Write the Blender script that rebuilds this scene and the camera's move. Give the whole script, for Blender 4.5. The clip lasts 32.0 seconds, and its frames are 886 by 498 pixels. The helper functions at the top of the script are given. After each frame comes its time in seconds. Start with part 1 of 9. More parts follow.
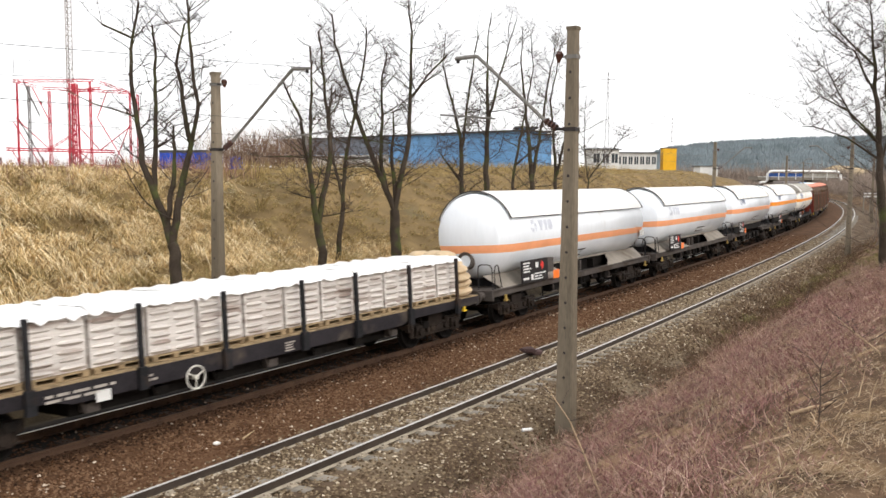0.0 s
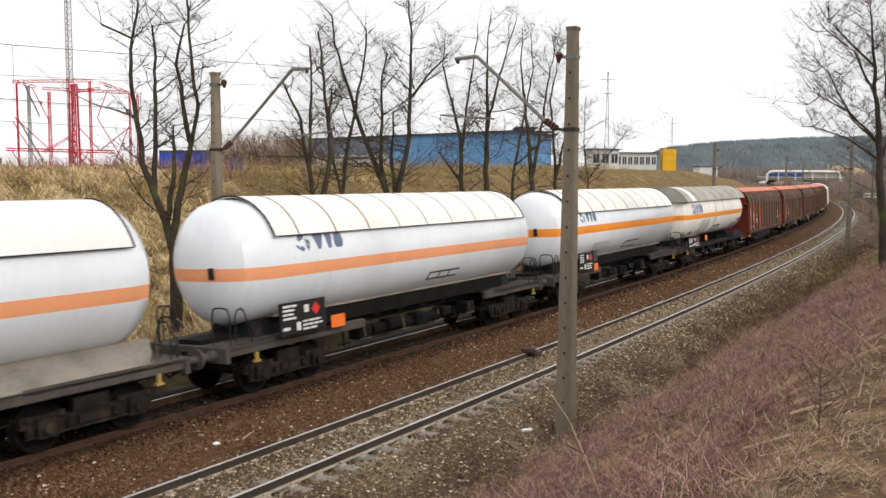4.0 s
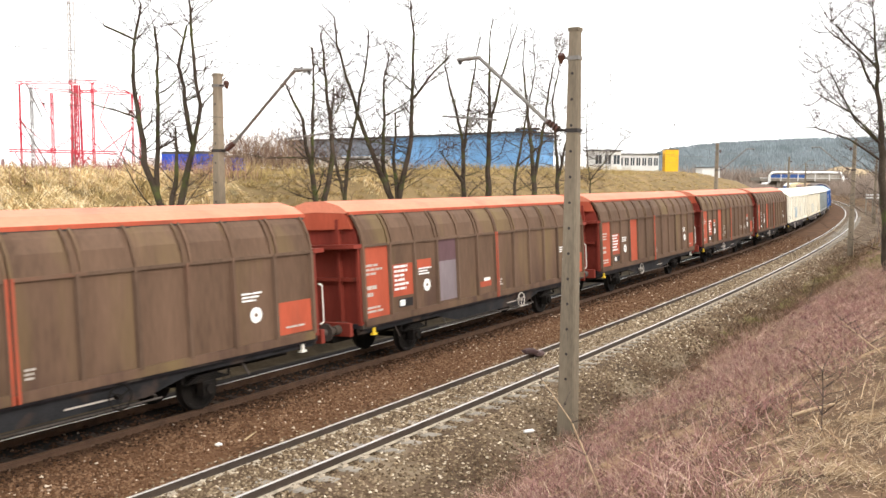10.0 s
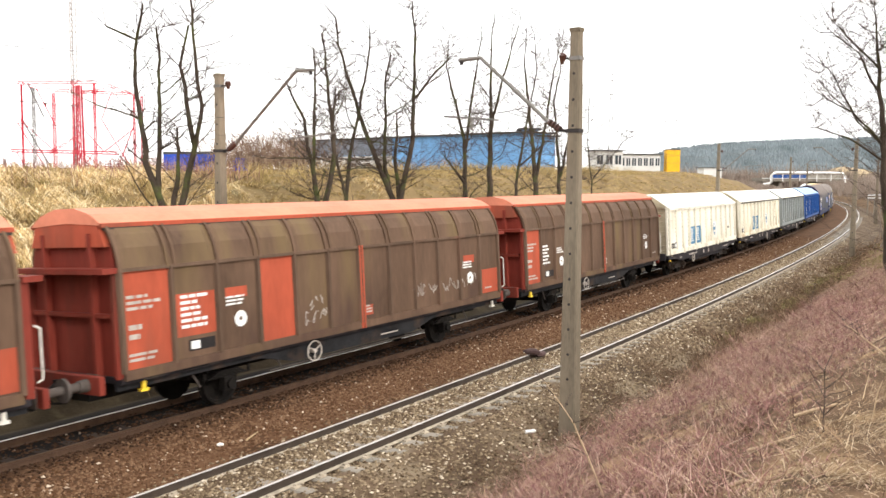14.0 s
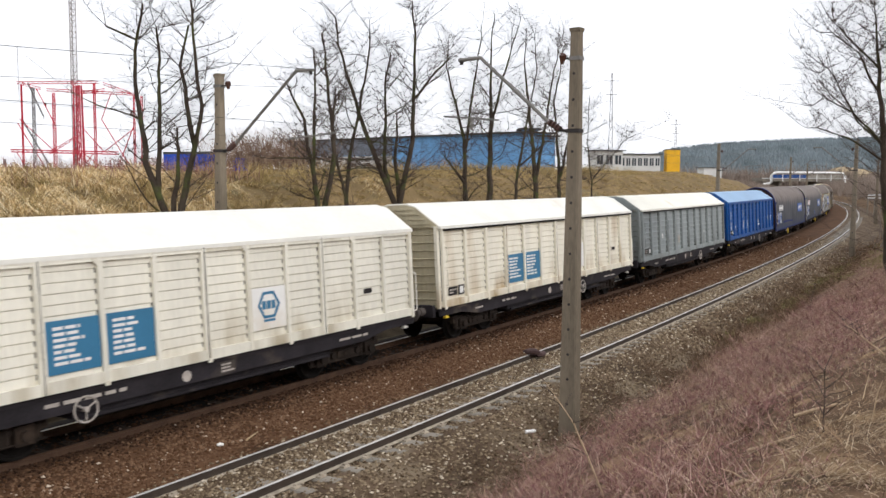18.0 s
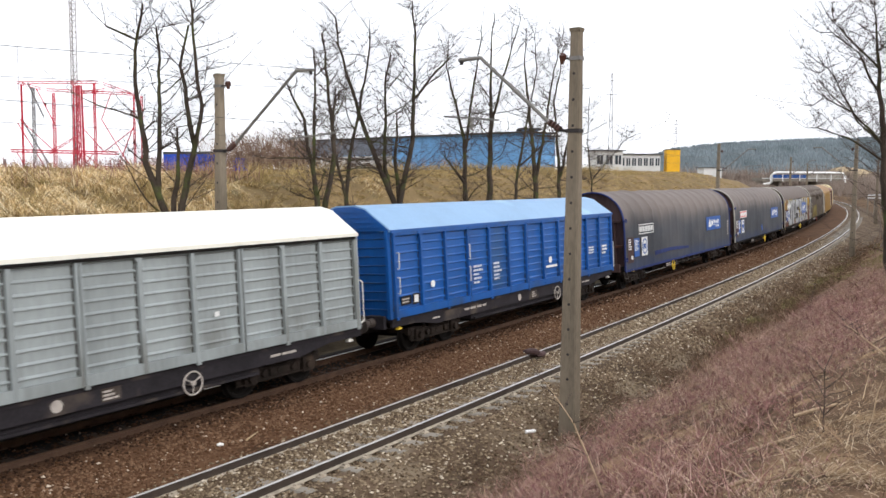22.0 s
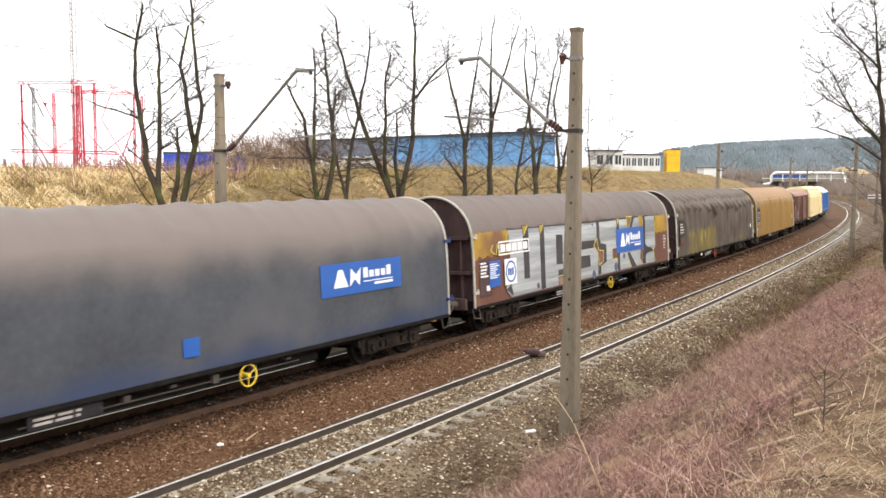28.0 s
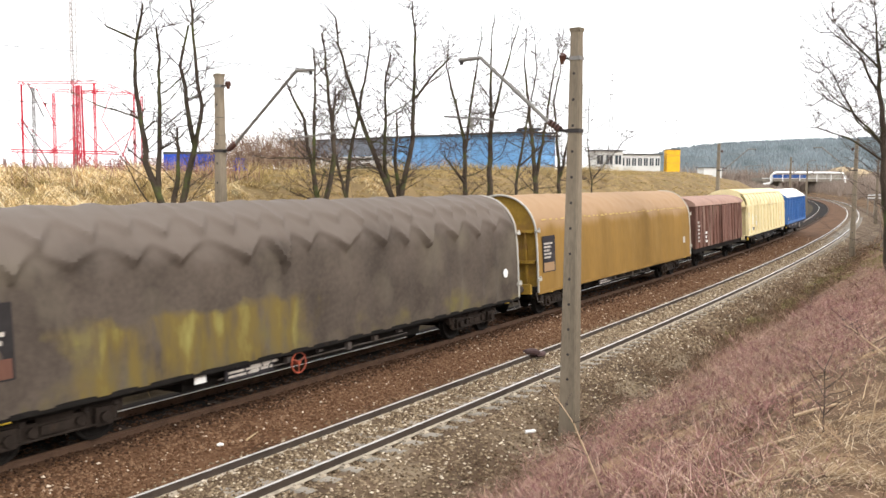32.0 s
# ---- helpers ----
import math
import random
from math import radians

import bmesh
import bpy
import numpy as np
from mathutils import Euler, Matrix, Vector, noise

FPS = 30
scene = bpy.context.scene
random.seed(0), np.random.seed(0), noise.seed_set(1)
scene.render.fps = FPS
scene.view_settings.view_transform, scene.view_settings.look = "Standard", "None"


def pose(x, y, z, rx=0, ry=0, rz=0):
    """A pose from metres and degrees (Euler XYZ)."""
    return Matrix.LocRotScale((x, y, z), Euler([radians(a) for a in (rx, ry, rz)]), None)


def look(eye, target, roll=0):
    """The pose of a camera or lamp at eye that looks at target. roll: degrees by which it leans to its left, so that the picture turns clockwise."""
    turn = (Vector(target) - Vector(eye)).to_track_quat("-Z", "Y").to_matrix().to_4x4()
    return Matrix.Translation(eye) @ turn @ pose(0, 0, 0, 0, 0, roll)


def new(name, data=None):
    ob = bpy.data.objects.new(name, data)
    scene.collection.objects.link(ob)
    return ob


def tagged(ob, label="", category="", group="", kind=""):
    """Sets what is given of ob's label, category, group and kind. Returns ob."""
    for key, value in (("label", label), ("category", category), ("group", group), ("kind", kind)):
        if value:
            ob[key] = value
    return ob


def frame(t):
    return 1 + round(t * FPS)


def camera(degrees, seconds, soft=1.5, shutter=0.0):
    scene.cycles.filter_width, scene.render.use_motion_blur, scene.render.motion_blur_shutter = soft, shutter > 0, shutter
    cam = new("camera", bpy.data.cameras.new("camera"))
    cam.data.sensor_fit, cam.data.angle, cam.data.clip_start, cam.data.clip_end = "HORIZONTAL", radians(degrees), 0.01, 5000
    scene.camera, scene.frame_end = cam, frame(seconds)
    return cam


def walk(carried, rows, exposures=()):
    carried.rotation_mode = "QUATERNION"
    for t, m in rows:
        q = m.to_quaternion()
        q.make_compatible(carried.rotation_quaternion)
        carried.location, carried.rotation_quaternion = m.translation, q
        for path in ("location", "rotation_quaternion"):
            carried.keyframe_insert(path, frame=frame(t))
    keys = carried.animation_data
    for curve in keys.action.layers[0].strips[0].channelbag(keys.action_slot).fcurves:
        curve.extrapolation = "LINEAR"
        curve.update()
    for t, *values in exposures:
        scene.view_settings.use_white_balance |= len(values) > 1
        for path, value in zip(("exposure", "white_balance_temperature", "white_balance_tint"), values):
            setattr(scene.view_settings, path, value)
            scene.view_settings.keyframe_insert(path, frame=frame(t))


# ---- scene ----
# camera, held by hand almost still beside the line
EYE = (0.0, 0.0, 4.842)
cam = camera(54.81, 32.0, 1.5, 0.2)


def aim(right, down):
    """The pose of the camera, turned to the right and down from its rest by minutes of arc."""
    yaw, pitch = radians(right / 60), 0.082608 + radians(down / 60)
    way = (math.sin(yaw) * math.cos(pitch), math.cos(yaw) * math.cos(pitch), -math.sin(pitch))
    return look(EYE, [e + 10 * w for e, w in zip(EYE, way)], 0.4034)


walk(cam, [(0, aim(13.9, 5.9)), (0.5, aim(20.9, 5.9)), (1.5, aim(21.6, 5.9)), (2.5, aim(20.5, 5.7)), (3.5, aim(16.8, 5.2)),
           (5.5, aim(10.2, 4.6)), (7.5, aim(9.5, 4.4)), (9.0, aim(7.3, 2.3)), (10.2, aim(5.7, 0.8)), (11.5, aim(2.8, 0.4)),
           (13.0, aim(1.8, 0.2)), (13.7, aim(0, 0)), (20, aim(0, 0)), (32, aim(0, 0))],
     # the automatic exposure follows the white and the brown wagons
     [(0, -0.25, 6650, 11), (1, -0.38, 6650, 11), (2, -0.55, 6650, 11), (3, -0.6, 6650, 11), (6, -0.58, 6650, 11), (7, -0.5, 6700, 11), (8, -0.34, 6750, 11),
      (9, 0.0, 6850, 11), (10, 0.34, 6780, 11), (12, 0.34, 6780, 11), (14, 0.32, 6800, 11), (17, -0.15, 6450, 12), (18, -0.56, 6350, 12), (20, -0.56, 6300, 12),
      (21, -0.42, 6300, 12), (22, -0.3, 6300, 12), (23, -0.05, 6200, 12), (24, 0.15, 6200, 12), (25, 0.22, 6300, 12), (28, 0.25, 6600, 11), (32, 0.25, 6600, 11)])

# ---- light: bright overcast day ----
SUN_UP, SUN_TURN = radians(30), radians(138)
world = bpy.data.worlds.new("overcast_sky")
scene.world = world
world.use_nodes = True
wn = world.node_tree.nodes
sky = wn.new("ShaderNodeTexSky")
sky.sky_type, sky.sun_disc, sky.sun_elevation, sky.sun_rotation = "NISHITA", False, SUN_UP, SUN_TURN
sky.air_density, sky.dust_density = 1.0, 4.0
cloud = wn.new("ShaderNodeMix")    # an even cloud sheet over most of the clear sky
cloud.data_type = "RGBA"
cloud.inputs["Factor"].default_value = 0.88
rise = wn.new("ShaderNodeTexCoord")
apart = wn.new("ShaderNodeSeparateXYZ")
ramp = wn.new("ShaderNodeMapRange")    # overcast: brightest overhead
ramp.inputs["To Min"].default_value, ramp.inputs["To Max"].default_value = 12.6, 13.8
tint = wn.new("ShaderNodeMix")
tint.data_type, tint.blend_type = "RGBA", "MULTIPLY"
tint.inputs["Factor"].default_value = 1.0
tint.inputs["A"].default_value = (0.985, 1.0, 1.02, 1)
world.node_tree.links.new(rise.outputs["Generated"], apart.inputs[0])
world.node_tree.links.new(apart.outputs["Z"], ramp.inputs["Value"])
world.node_tree.links.new(ramp.outputs[0], tint.inputs["B"])
world.node_tree.links.new(tint.outputs["Result"], cloud.inputs["B"])
world.node_tree.links.new(sky.outputs[0], cloud.inputs["A"])
world.node_tree.links.new(cloud.outputs["Result"], wn["Background"].inputs["Color"])
wn["Background"].inputs["Strength"].default_value = 0.15
sun_data = bpy.data.lights.new("sun", "SUN")
sun_data.energy, sun_data.angle, sun_data.color = 1.5, radians(14), (1.0, 0.96, 0.9)
sun = new("sun", sun_data)
sun_way = Vector((math.sin(SUN_TURN) * math.cos(SUN_UP), math.cos(SUN_TURN) * math.cos(SUN_UP), math.sin(SUN_UP)))
sun.matrix_world = look(sun_way * 50, (0, 0, 0))

# ---- the line: a curve to the left, s metres along it, o metres to the right of the near track ----
SPACING, CANT = 4.316, 0.0611
_s = np.linspace(-80.0, 330.0, 4101)
_h = 0.584413 - 0.00126089 * _s + 2.1093e-06 * _s ** 2 - 7.484e-09 * _s ** 3
_x = np.concatenate([[0], np.cumsum(np.sin((_h[1:] + _h[:-1]) / 2)) * 0.1])
_y = np.concatenate([[0], np.cumsum(np.cos((_h[1:] + _h[:-1]) / 2)) * 0.1])
_x += -0.95605 - _x[800]
_y += 17.0 - _y[800]


def heading(s):
    return float(np.interp(s, _s, _h))


def on_line(s, o, z=0.0):
    """The place s metres along, o metres to the right, z metres over the rails."""
    c = min(max(s, -80.0), 330.0)
    h = heading(c)
    x, y = float(np.interp(c, _s, _x)), float(np.interp(c, _s, _y))
    return Vector((x + (s - c) * math.sin(h) + o * math.cos(h), y + (s - c) * math.cos(h) - o * math.sin(h), z))


def gone(t):
    """How far the train has come at t seconds."""
    c = t - 18.0
    return 8.90317 * c - 0.026997 * c * c + 0.001425 * c ** 3


def rail_pose(s, track=1):
    """The pose of a vehicle whose middle is at s: x back along the train, z up from the rails, leaning into the curve."""
    p = on_line(s, -SPACING if track else 0.0)
    return Matrix.Translation(p) @ pose(0, 0, 0, 0, 0, 90 - math.degrees(heading(s))) @ pose(0, 0, 0, -math.degrees(CANT))


# ---- materials ----
def material(name, color, rough=0.8, metal=0.0, spread=0.25, size=3.0, fine=40.0, bump=0.15, stain=None, stain_at=0.55, streak=False, second=None, low=None, dust=None, hem=None, spray=None):
    """A worn surface: coarse and fine variation, relief, and stains of another colour."""
    m = bpy.data.materials.new(name)
    m.use_nodes = True
    n, l = m.node_tree.nodes, m.node_tree.links
    b = n["Principled BSDF"]
    b.inputs["Roughness"].default_value, b.inputs["Metallic"].default_value = rough, metal
    b.inputs["Specular IOR Level"].default_value = 0.5 if rough < 0.6 else 0.12 if metal < 0.1 else 0.3
    tc = n.new("ShaderNodeTexCoord")
    mp = n.new("ShaderNodeMapping")
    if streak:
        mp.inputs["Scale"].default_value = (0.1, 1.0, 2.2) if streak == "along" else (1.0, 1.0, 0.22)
    l.new(tc.outputs["Object"], mp.inputs["Vector"])
    rnd = n.new("ShaderNodeObjectInfo")
    off = n.new("ShaderNodeVectorMath")
    off.operation = "ADD"
    l.new(mp.outputs[0], off.inputs[0])
    sc = n.new("ShaderNodeMath")
    sc.operation = "MULTIPLY"
    sc.inputs[1].default_value = 37.0
    l.new(rnd.outputs["Random"], sc.inputs[0])
    l.new(sc.outputs[0], off.inputs[1])
    big = n.new("ShaderNodeTexNoise")
    big.inputs["Scale"].default_value, big.inputs["Detail"].default_value = size, 6.0
    small = n.new("ShaderNodeTexNoise")
    small.inputs["Scale"].default_value, small.inputs["Detail"].default_value = fine, 3.0
    for t in (big, small):
        l.new(off.outputs[0], t.inputs["Vector"])
    mix = n.new("ShaderNodeMath")
    mix.operation = "MULTIPLY_ADD"
    mix.inputs[1].default_value = 0.45
    l.new(small.outputs["Fac"], mix.inputs[0])
    l.new(big.outputs["Fac"], mix.inputs[2])
    ramp = n.new("ShaderNodeValToRGB")
    lo = [c * (1 - spread) for c in color]
    hi = [min(1.0, c * (1 + spread)) for c in (second or color)]
    ramp.color_ramp.elements[0].position, ramp.color_ramp.elements[0].color = 0.5, (*lo, 1)
    ramp.color_ramp.elements[1].position, ramp.color_ramp.elements[1].color = 0.95, (*hi, 1)
    l.new(mix.outputs[0], ramp.inputs["Fac"])
    out = ramp.outputs["Color"]
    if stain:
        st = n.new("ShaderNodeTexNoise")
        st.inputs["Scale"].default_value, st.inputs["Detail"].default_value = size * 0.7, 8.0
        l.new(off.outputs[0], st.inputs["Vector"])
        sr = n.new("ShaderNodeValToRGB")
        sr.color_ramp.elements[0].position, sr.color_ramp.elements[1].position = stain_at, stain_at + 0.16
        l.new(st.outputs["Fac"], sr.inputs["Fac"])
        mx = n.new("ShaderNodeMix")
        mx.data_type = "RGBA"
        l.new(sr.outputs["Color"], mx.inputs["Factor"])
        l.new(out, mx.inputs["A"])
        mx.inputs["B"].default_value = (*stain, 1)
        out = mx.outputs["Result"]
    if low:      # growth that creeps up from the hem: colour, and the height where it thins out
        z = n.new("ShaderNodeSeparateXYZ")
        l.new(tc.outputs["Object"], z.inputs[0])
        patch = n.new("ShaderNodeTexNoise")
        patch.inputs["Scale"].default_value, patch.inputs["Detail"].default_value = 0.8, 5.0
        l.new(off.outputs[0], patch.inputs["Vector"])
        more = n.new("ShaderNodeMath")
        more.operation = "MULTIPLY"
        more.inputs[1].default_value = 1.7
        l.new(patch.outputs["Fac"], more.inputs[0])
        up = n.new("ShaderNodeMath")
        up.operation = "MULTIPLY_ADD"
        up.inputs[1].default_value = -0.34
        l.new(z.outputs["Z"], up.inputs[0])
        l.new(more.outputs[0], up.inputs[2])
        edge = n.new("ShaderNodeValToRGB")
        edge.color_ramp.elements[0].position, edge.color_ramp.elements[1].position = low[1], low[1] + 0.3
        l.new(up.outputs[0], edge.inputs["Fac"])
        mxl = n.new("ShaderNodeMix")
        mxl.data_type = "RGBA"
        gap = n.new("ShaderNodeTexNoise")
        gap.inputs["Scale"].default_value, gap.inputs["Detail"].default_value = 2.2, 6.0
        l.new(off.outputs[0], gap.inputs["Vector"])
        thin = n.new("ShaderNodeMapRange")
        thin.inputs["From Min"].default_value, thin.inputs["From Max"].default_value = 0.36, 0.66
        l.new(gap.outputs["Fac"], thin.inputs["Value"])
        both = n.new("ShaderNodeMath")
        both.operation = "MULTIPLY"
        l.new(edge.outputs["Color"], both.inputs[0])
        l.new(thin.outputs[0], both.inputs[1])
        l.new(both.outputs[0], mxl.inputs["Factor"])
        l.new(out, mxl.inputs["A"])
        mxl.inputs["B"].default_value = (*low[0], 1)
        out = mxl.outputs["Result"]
    for veil in [v for v in (dust, hem) if v]:     # dust on the upper side, a bluish tint at the hem: colour, and the heights between which it thickens
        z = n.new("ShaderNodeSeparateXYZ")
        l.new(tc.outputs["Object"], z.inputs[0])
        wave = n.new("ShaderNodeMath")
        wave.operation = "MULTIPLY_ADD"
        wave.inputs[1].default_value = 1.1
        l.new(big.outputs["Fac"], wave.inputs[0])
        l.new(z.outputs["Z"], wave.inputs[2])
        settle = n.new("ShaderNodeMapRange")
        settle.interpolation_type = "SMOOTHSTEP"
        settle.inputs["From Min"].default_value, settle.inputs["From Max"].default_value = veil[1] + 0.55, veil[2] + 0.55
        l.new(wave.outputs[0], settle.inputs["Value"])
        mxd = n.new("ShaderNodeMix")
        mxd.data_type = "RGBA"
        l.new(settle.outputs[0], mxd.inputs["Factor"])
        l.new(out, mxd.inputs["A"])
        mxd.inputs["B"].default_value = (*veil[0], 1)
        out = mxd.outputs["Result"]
    if spray:    # a streaky sprayed patch: two colours, its two ends along the side and its top
        fray = n.new("ShaderNodeTexNoise")
        fray.inputs["Scale"].default_value, fray.inputs["Detail"].default_value = 1.3, 5.0
        l.new(tc.outputs["Object"], fray.inputs["Vector"])
        push = n.new("ShaderNodeVectorMath")
        push.operation = "MULTIPLY_ADD"
        push.inputs[1].default_value = (2.4, 0.0, 1.1)
        l.new(fray.outputs["Color"], push.inputs[0])
        l.new(tc.outputs["Object"], push.inputs[2])
        where = n.new("ShaderNodeSeparateXYZ")
        l.new(push.outputs[0], where.inputs[0])
        run = n.new("ShaderNodeMapping")
        run.inputs["Scale"].default_value = (1.0, 1.0, 0.3)
        l.new(tc.outputs["Object"], run.inputs["Vector"])
        blot = n.new("ShaderNodeTexNoise")
        blot.inputs["Scale"].default_value, blot.inputs["Detail"].default_value = 2.6, 5.0
        l.new(run.outputs[0], blot.inputs["Vector"])
        fac = None
        for axis, a, c in (("X", spray[2] + 0.8, spray[2] + 1.6), ("X", spray[3] + 1.6, spray[3] + 0.8), ("Z", spray[4] + 0.65, spray[4] + 0.45)):
            soft = n.new("ShaderNodeMapRange")
            soft.inputs["From Min"].default_value, soft.inputs["From Max"].default_value = a, c
            l.new(where.outputs[axis], soft.inputs["Value"])
            if fac is None:
                fac = soft.outputs[0]
            else:
                times = n.new("ShaderNodeMath")
                times.operation = "MULTIPLY"
                l.new(fac, times.inputs[0])
                l.new(soft.outputs[0], times.inputs[1])
                fac = times.outputs[0]
        for colour, f0, f1 in ((spray[0], 0.33, 0.55), (spray[1], 0.56, 0.74)):
            grow = n.new("ShaderNodeMapRange")
            grow.inputs["From Min"].default_value, grow.inputs["From Max"].default_value = f0, f1
            l.new(blot.outputs["Fac"], grow.inputs["Value"])
            times = n.new("ShaderNodeMath")
            times.operation = "MULTIPLY"
            l.new(grow.outputs[0], times.inputs[0])
            l.new(fac, times.inputs[1])
            mxs = n.new("ShaderNodeMix")
            mxs.data_type = "RGBA"
            l.new(times.outputs[0], mxs.inputs["Factor"])
            l.new(out, mxs.inputs["A"])
            mxs.inputs["B"].default_value = (*colour, 1)
            out = mxs.outputs["Result"]
    l.new(out, b.inputs["Base Color"])
    if bump:
        bp = n.new("ShaderNodeBump")
        bp.inputs["Strength"].default_value, bp.inputs["Distance"].default_value = bump, 0.02
        l.new(mix.outputs[0], bp.inputs["Height"])
        l.new(bp.outputs[0], b.inputs["Normal"])
    return m


RAIL_TOP = material("rail_steel", (0.62, 0.60, 0.58), 0.35, 0.5, 0.08)
RAIL_SIDE = material("dusty_rail_flank", (0.065, 0.05, 0.04), 0.8, 0.1, 0.25)
RAIL_RUST = material("rusty_rail", (0.075, 0.042, 0.026), 0.85, 0.1, 0.3)
# oil stains, with the shade below the wagons worked into the base colour
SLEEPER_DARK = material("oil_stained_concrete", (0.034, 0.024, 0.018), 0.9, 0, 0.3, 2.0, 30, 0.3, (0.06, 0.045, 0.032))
CONCRETE = material("old_concrete", (0.23, 0.205, 0.17), 0.9, 0, 0.25, 2.0, 30, 0.3, (0.16, 0.15, 0.13))
BLACK = material("grimy_black_steel", (0.02, 0.02, 0.022), 0.7, 0.0, 0.4, 2, 30, 0.1, (0.06, 0.04, 0.03))
# ---- small builders ----
def box(bm, x0, x1, y0, y1, z0, z1):
    """A closed box between the given limits."""
    v = [bm.verts.new(p) for p in ((x0, y0, z0), (x1, y0, z0), (x1, y1, z0), (x0, y1, z0), (x0, y0, z1), (x1, y0, z1), (x1, y1, z1), (x0, y1, z1))]
    for f in ((3, 2, 1, 0), (4, 5, 6, 7), (0, 1, 5, 4), (1, 2, 6, 5), (2, 3, 7, 6), (3, 0, 4, 7)):
        bm.faces.new([v[i] for i in f])


def loft(bm, rings, closed=True, caps=True):
    """Skin a row of rings of points, each with as many points."""
    rows = [[bm.verts.new(p) for p in r] for r in rings]
    n = len(rows[0])
    for a, b in zip(rows, rows[1:]):
        for i in range(n if closed else n - 1):
            j = (i + 1) % n
            bm.faces.new((a[i], a[j], b[j], b[i]))
    if caps and closed:
        bm.faces.new(rows[0][::-1])
        bm.faces.new(rows[-1])
    return rows


def rod(bm, p, q, r, r2=None, n=8):
    """A round bar from p to q."""
    p, q = Vector(p), Vector(q)
    w = (q - p).normalized()
    u = w.orthogonal().normalized()
    v = w.cross(u)
    ring = lambda c, k: [c + (u * math.cos(a) + v * math.sin(a)) * k for a in (2 * math.pi * i / n for i in range(n))]
    loft(bm, [ring(p, r), ring(q, r if r2 is None else r2)])


def pipe(bm, pts, r, n=6):
    for a, b in zip(pts, pts[1:]):
        rod(bm, a, b, r, None, n)


def make(name, bm, mat, smooth=False):
    """A mesh object from a bmesh."""
    bmesh.ops.recalc_face_normals(bm, faces=bm.faces)
    me = bpy.data.meshes.new(name)
    bm.to_mesh(me)
    bm.free()
    for m in (mat if isinstance(mat, (list, tuple)) else [mat]):
        me.materials.append(m)
    if smooth:
        me.shade_smooth()
        me.set_sharp_from_angle(angle=radians(35))
    return new(name, me)


def part(name, bm, mat, parent, label="", smooth=False, at=None):
    """One mesh under a thing or under a part."""
    ob = make(name, bm, mat, smooth)
    ob.parent = parent
    if at is not None:
        ob.matrix_basis = at
    return tagged(ob, label) if label else ob


def again(ob, parent, at):
    """Another part on the same mesh."""
    o = new(ob.name.split(".")[0], ob.data)
    o.parent = parent
    o.matrix_basis = at
    return o


def boxpart(name, lim, mat, parent, label="", bevel=0.0):
    bm = bmesh.new()
    box(bm, *lim)
    if bevel:
        bmesh.ops.bevel(bm, geom=bm.edges[:], offset=bevel, segments=1, affect="EDGES")
    return part(name, bm, mat, parent, label)


def root(name, label, category, group="", m=None):
    ob = tagged(new(name), label, category, group)
    ob.empty_display_size = 0.3
    if m is not None:
        ob.matrix_basis = m
    return ob


def tube(V, F, pts, radii, n=6):
    """Add a tapered tube along points."""
    base = len(V)
    for i, p in enumerate(pts):
        w = (pts[min(i + 1, len(pts) - 1)] - pts[max(i - 1, 0)]).normalized()
        u = w.orthogonal().normalized()
        v = w.cross(u)
        for k in range(n):
            a = 2 * math.pi * k / n
            V.append(p + (u * math.cos(a) + v * math.sin(a)) * radii[i])
    for i in range(len(pts) - 1):
        for k in range(n):
            j = (k + 1) % n
            F.append((base + i * n + k, base + i * n + j, base + (i + 1) * n + j, base + (i + 1) * n + k))


def mesh_of(name, V, F, mat, parent):
    me = bpy.data.meshes.new(name)
    me.from_pydata(V, [], F)
    me.materials.append(mat)
    me.shade_smooth()
    ob = new(name, me)
    ob.parent = parent
    return ob


# ---- ground ----
def lerp(v, pts):
    return float(np.interp(v, [p[0] for p in pts], [p[1] for p in pts]))


def bank_top(s):
    return lerp(s, ((-80, 4.3), (0, 4.75), (20, 5.0), (60, 5.6), (110, 5.9), (150, 5.0), (200, 2.6), (330, 1.2)))


def ground_z(s, o):
    """Height of the ground: ballast bed, ditches, the grassy bank on the far side and the bank on the near side."""
    if o < -7.0:
        k = bank_top(s)
        z = lerp(o, ((-900, k + 6), (-160, k + 0.6), (-60, k + 0.1), (-21, k), (-18.5, k - 0.45), (-9.4, 0.2), (-7.9, -0.75), (-7.0, -0.6)))
    elif o < 2.6:
        z = lerp(o, ((-7.0, -0.62), (-6.3, -0.3), (-5.75, -0.2), (-5.2, -0.15), (-5.02, -0.2), (-3.62, -0.195), (-3.45, -0.06), (-2.9, -0.08), (-1.6, -0.13), (-0.95, -0.165), (-0.8, -0.205), (0.72, -0.185), (0.95, -0.165), (1.15, -0.12), (1.35, -0.11), (1.7, -0.15), (2.6, -0.48)))
    else:
        top = lerp(s, ((-80, 3.4), (8, 3.3), (25, 2.6), (60, 2.2), (120, 2.8), (330, 2)))
        z = lerp(o, ((2.6, -0.5), (3.3, -0.4), (4.4, 0.12 * top), (9.2, 0.93 * top), (10.6, top), (18, top + 0.4), (60, top + 1.5), (900, top + 8)))
    if o < -8 or o > 3:
        z += 0.12 * noise.noise((s * 0.35, o * 0.35, 0)) + 0.06 * noise.noise((s * 1.3, o * 1.3, 5))
    return z


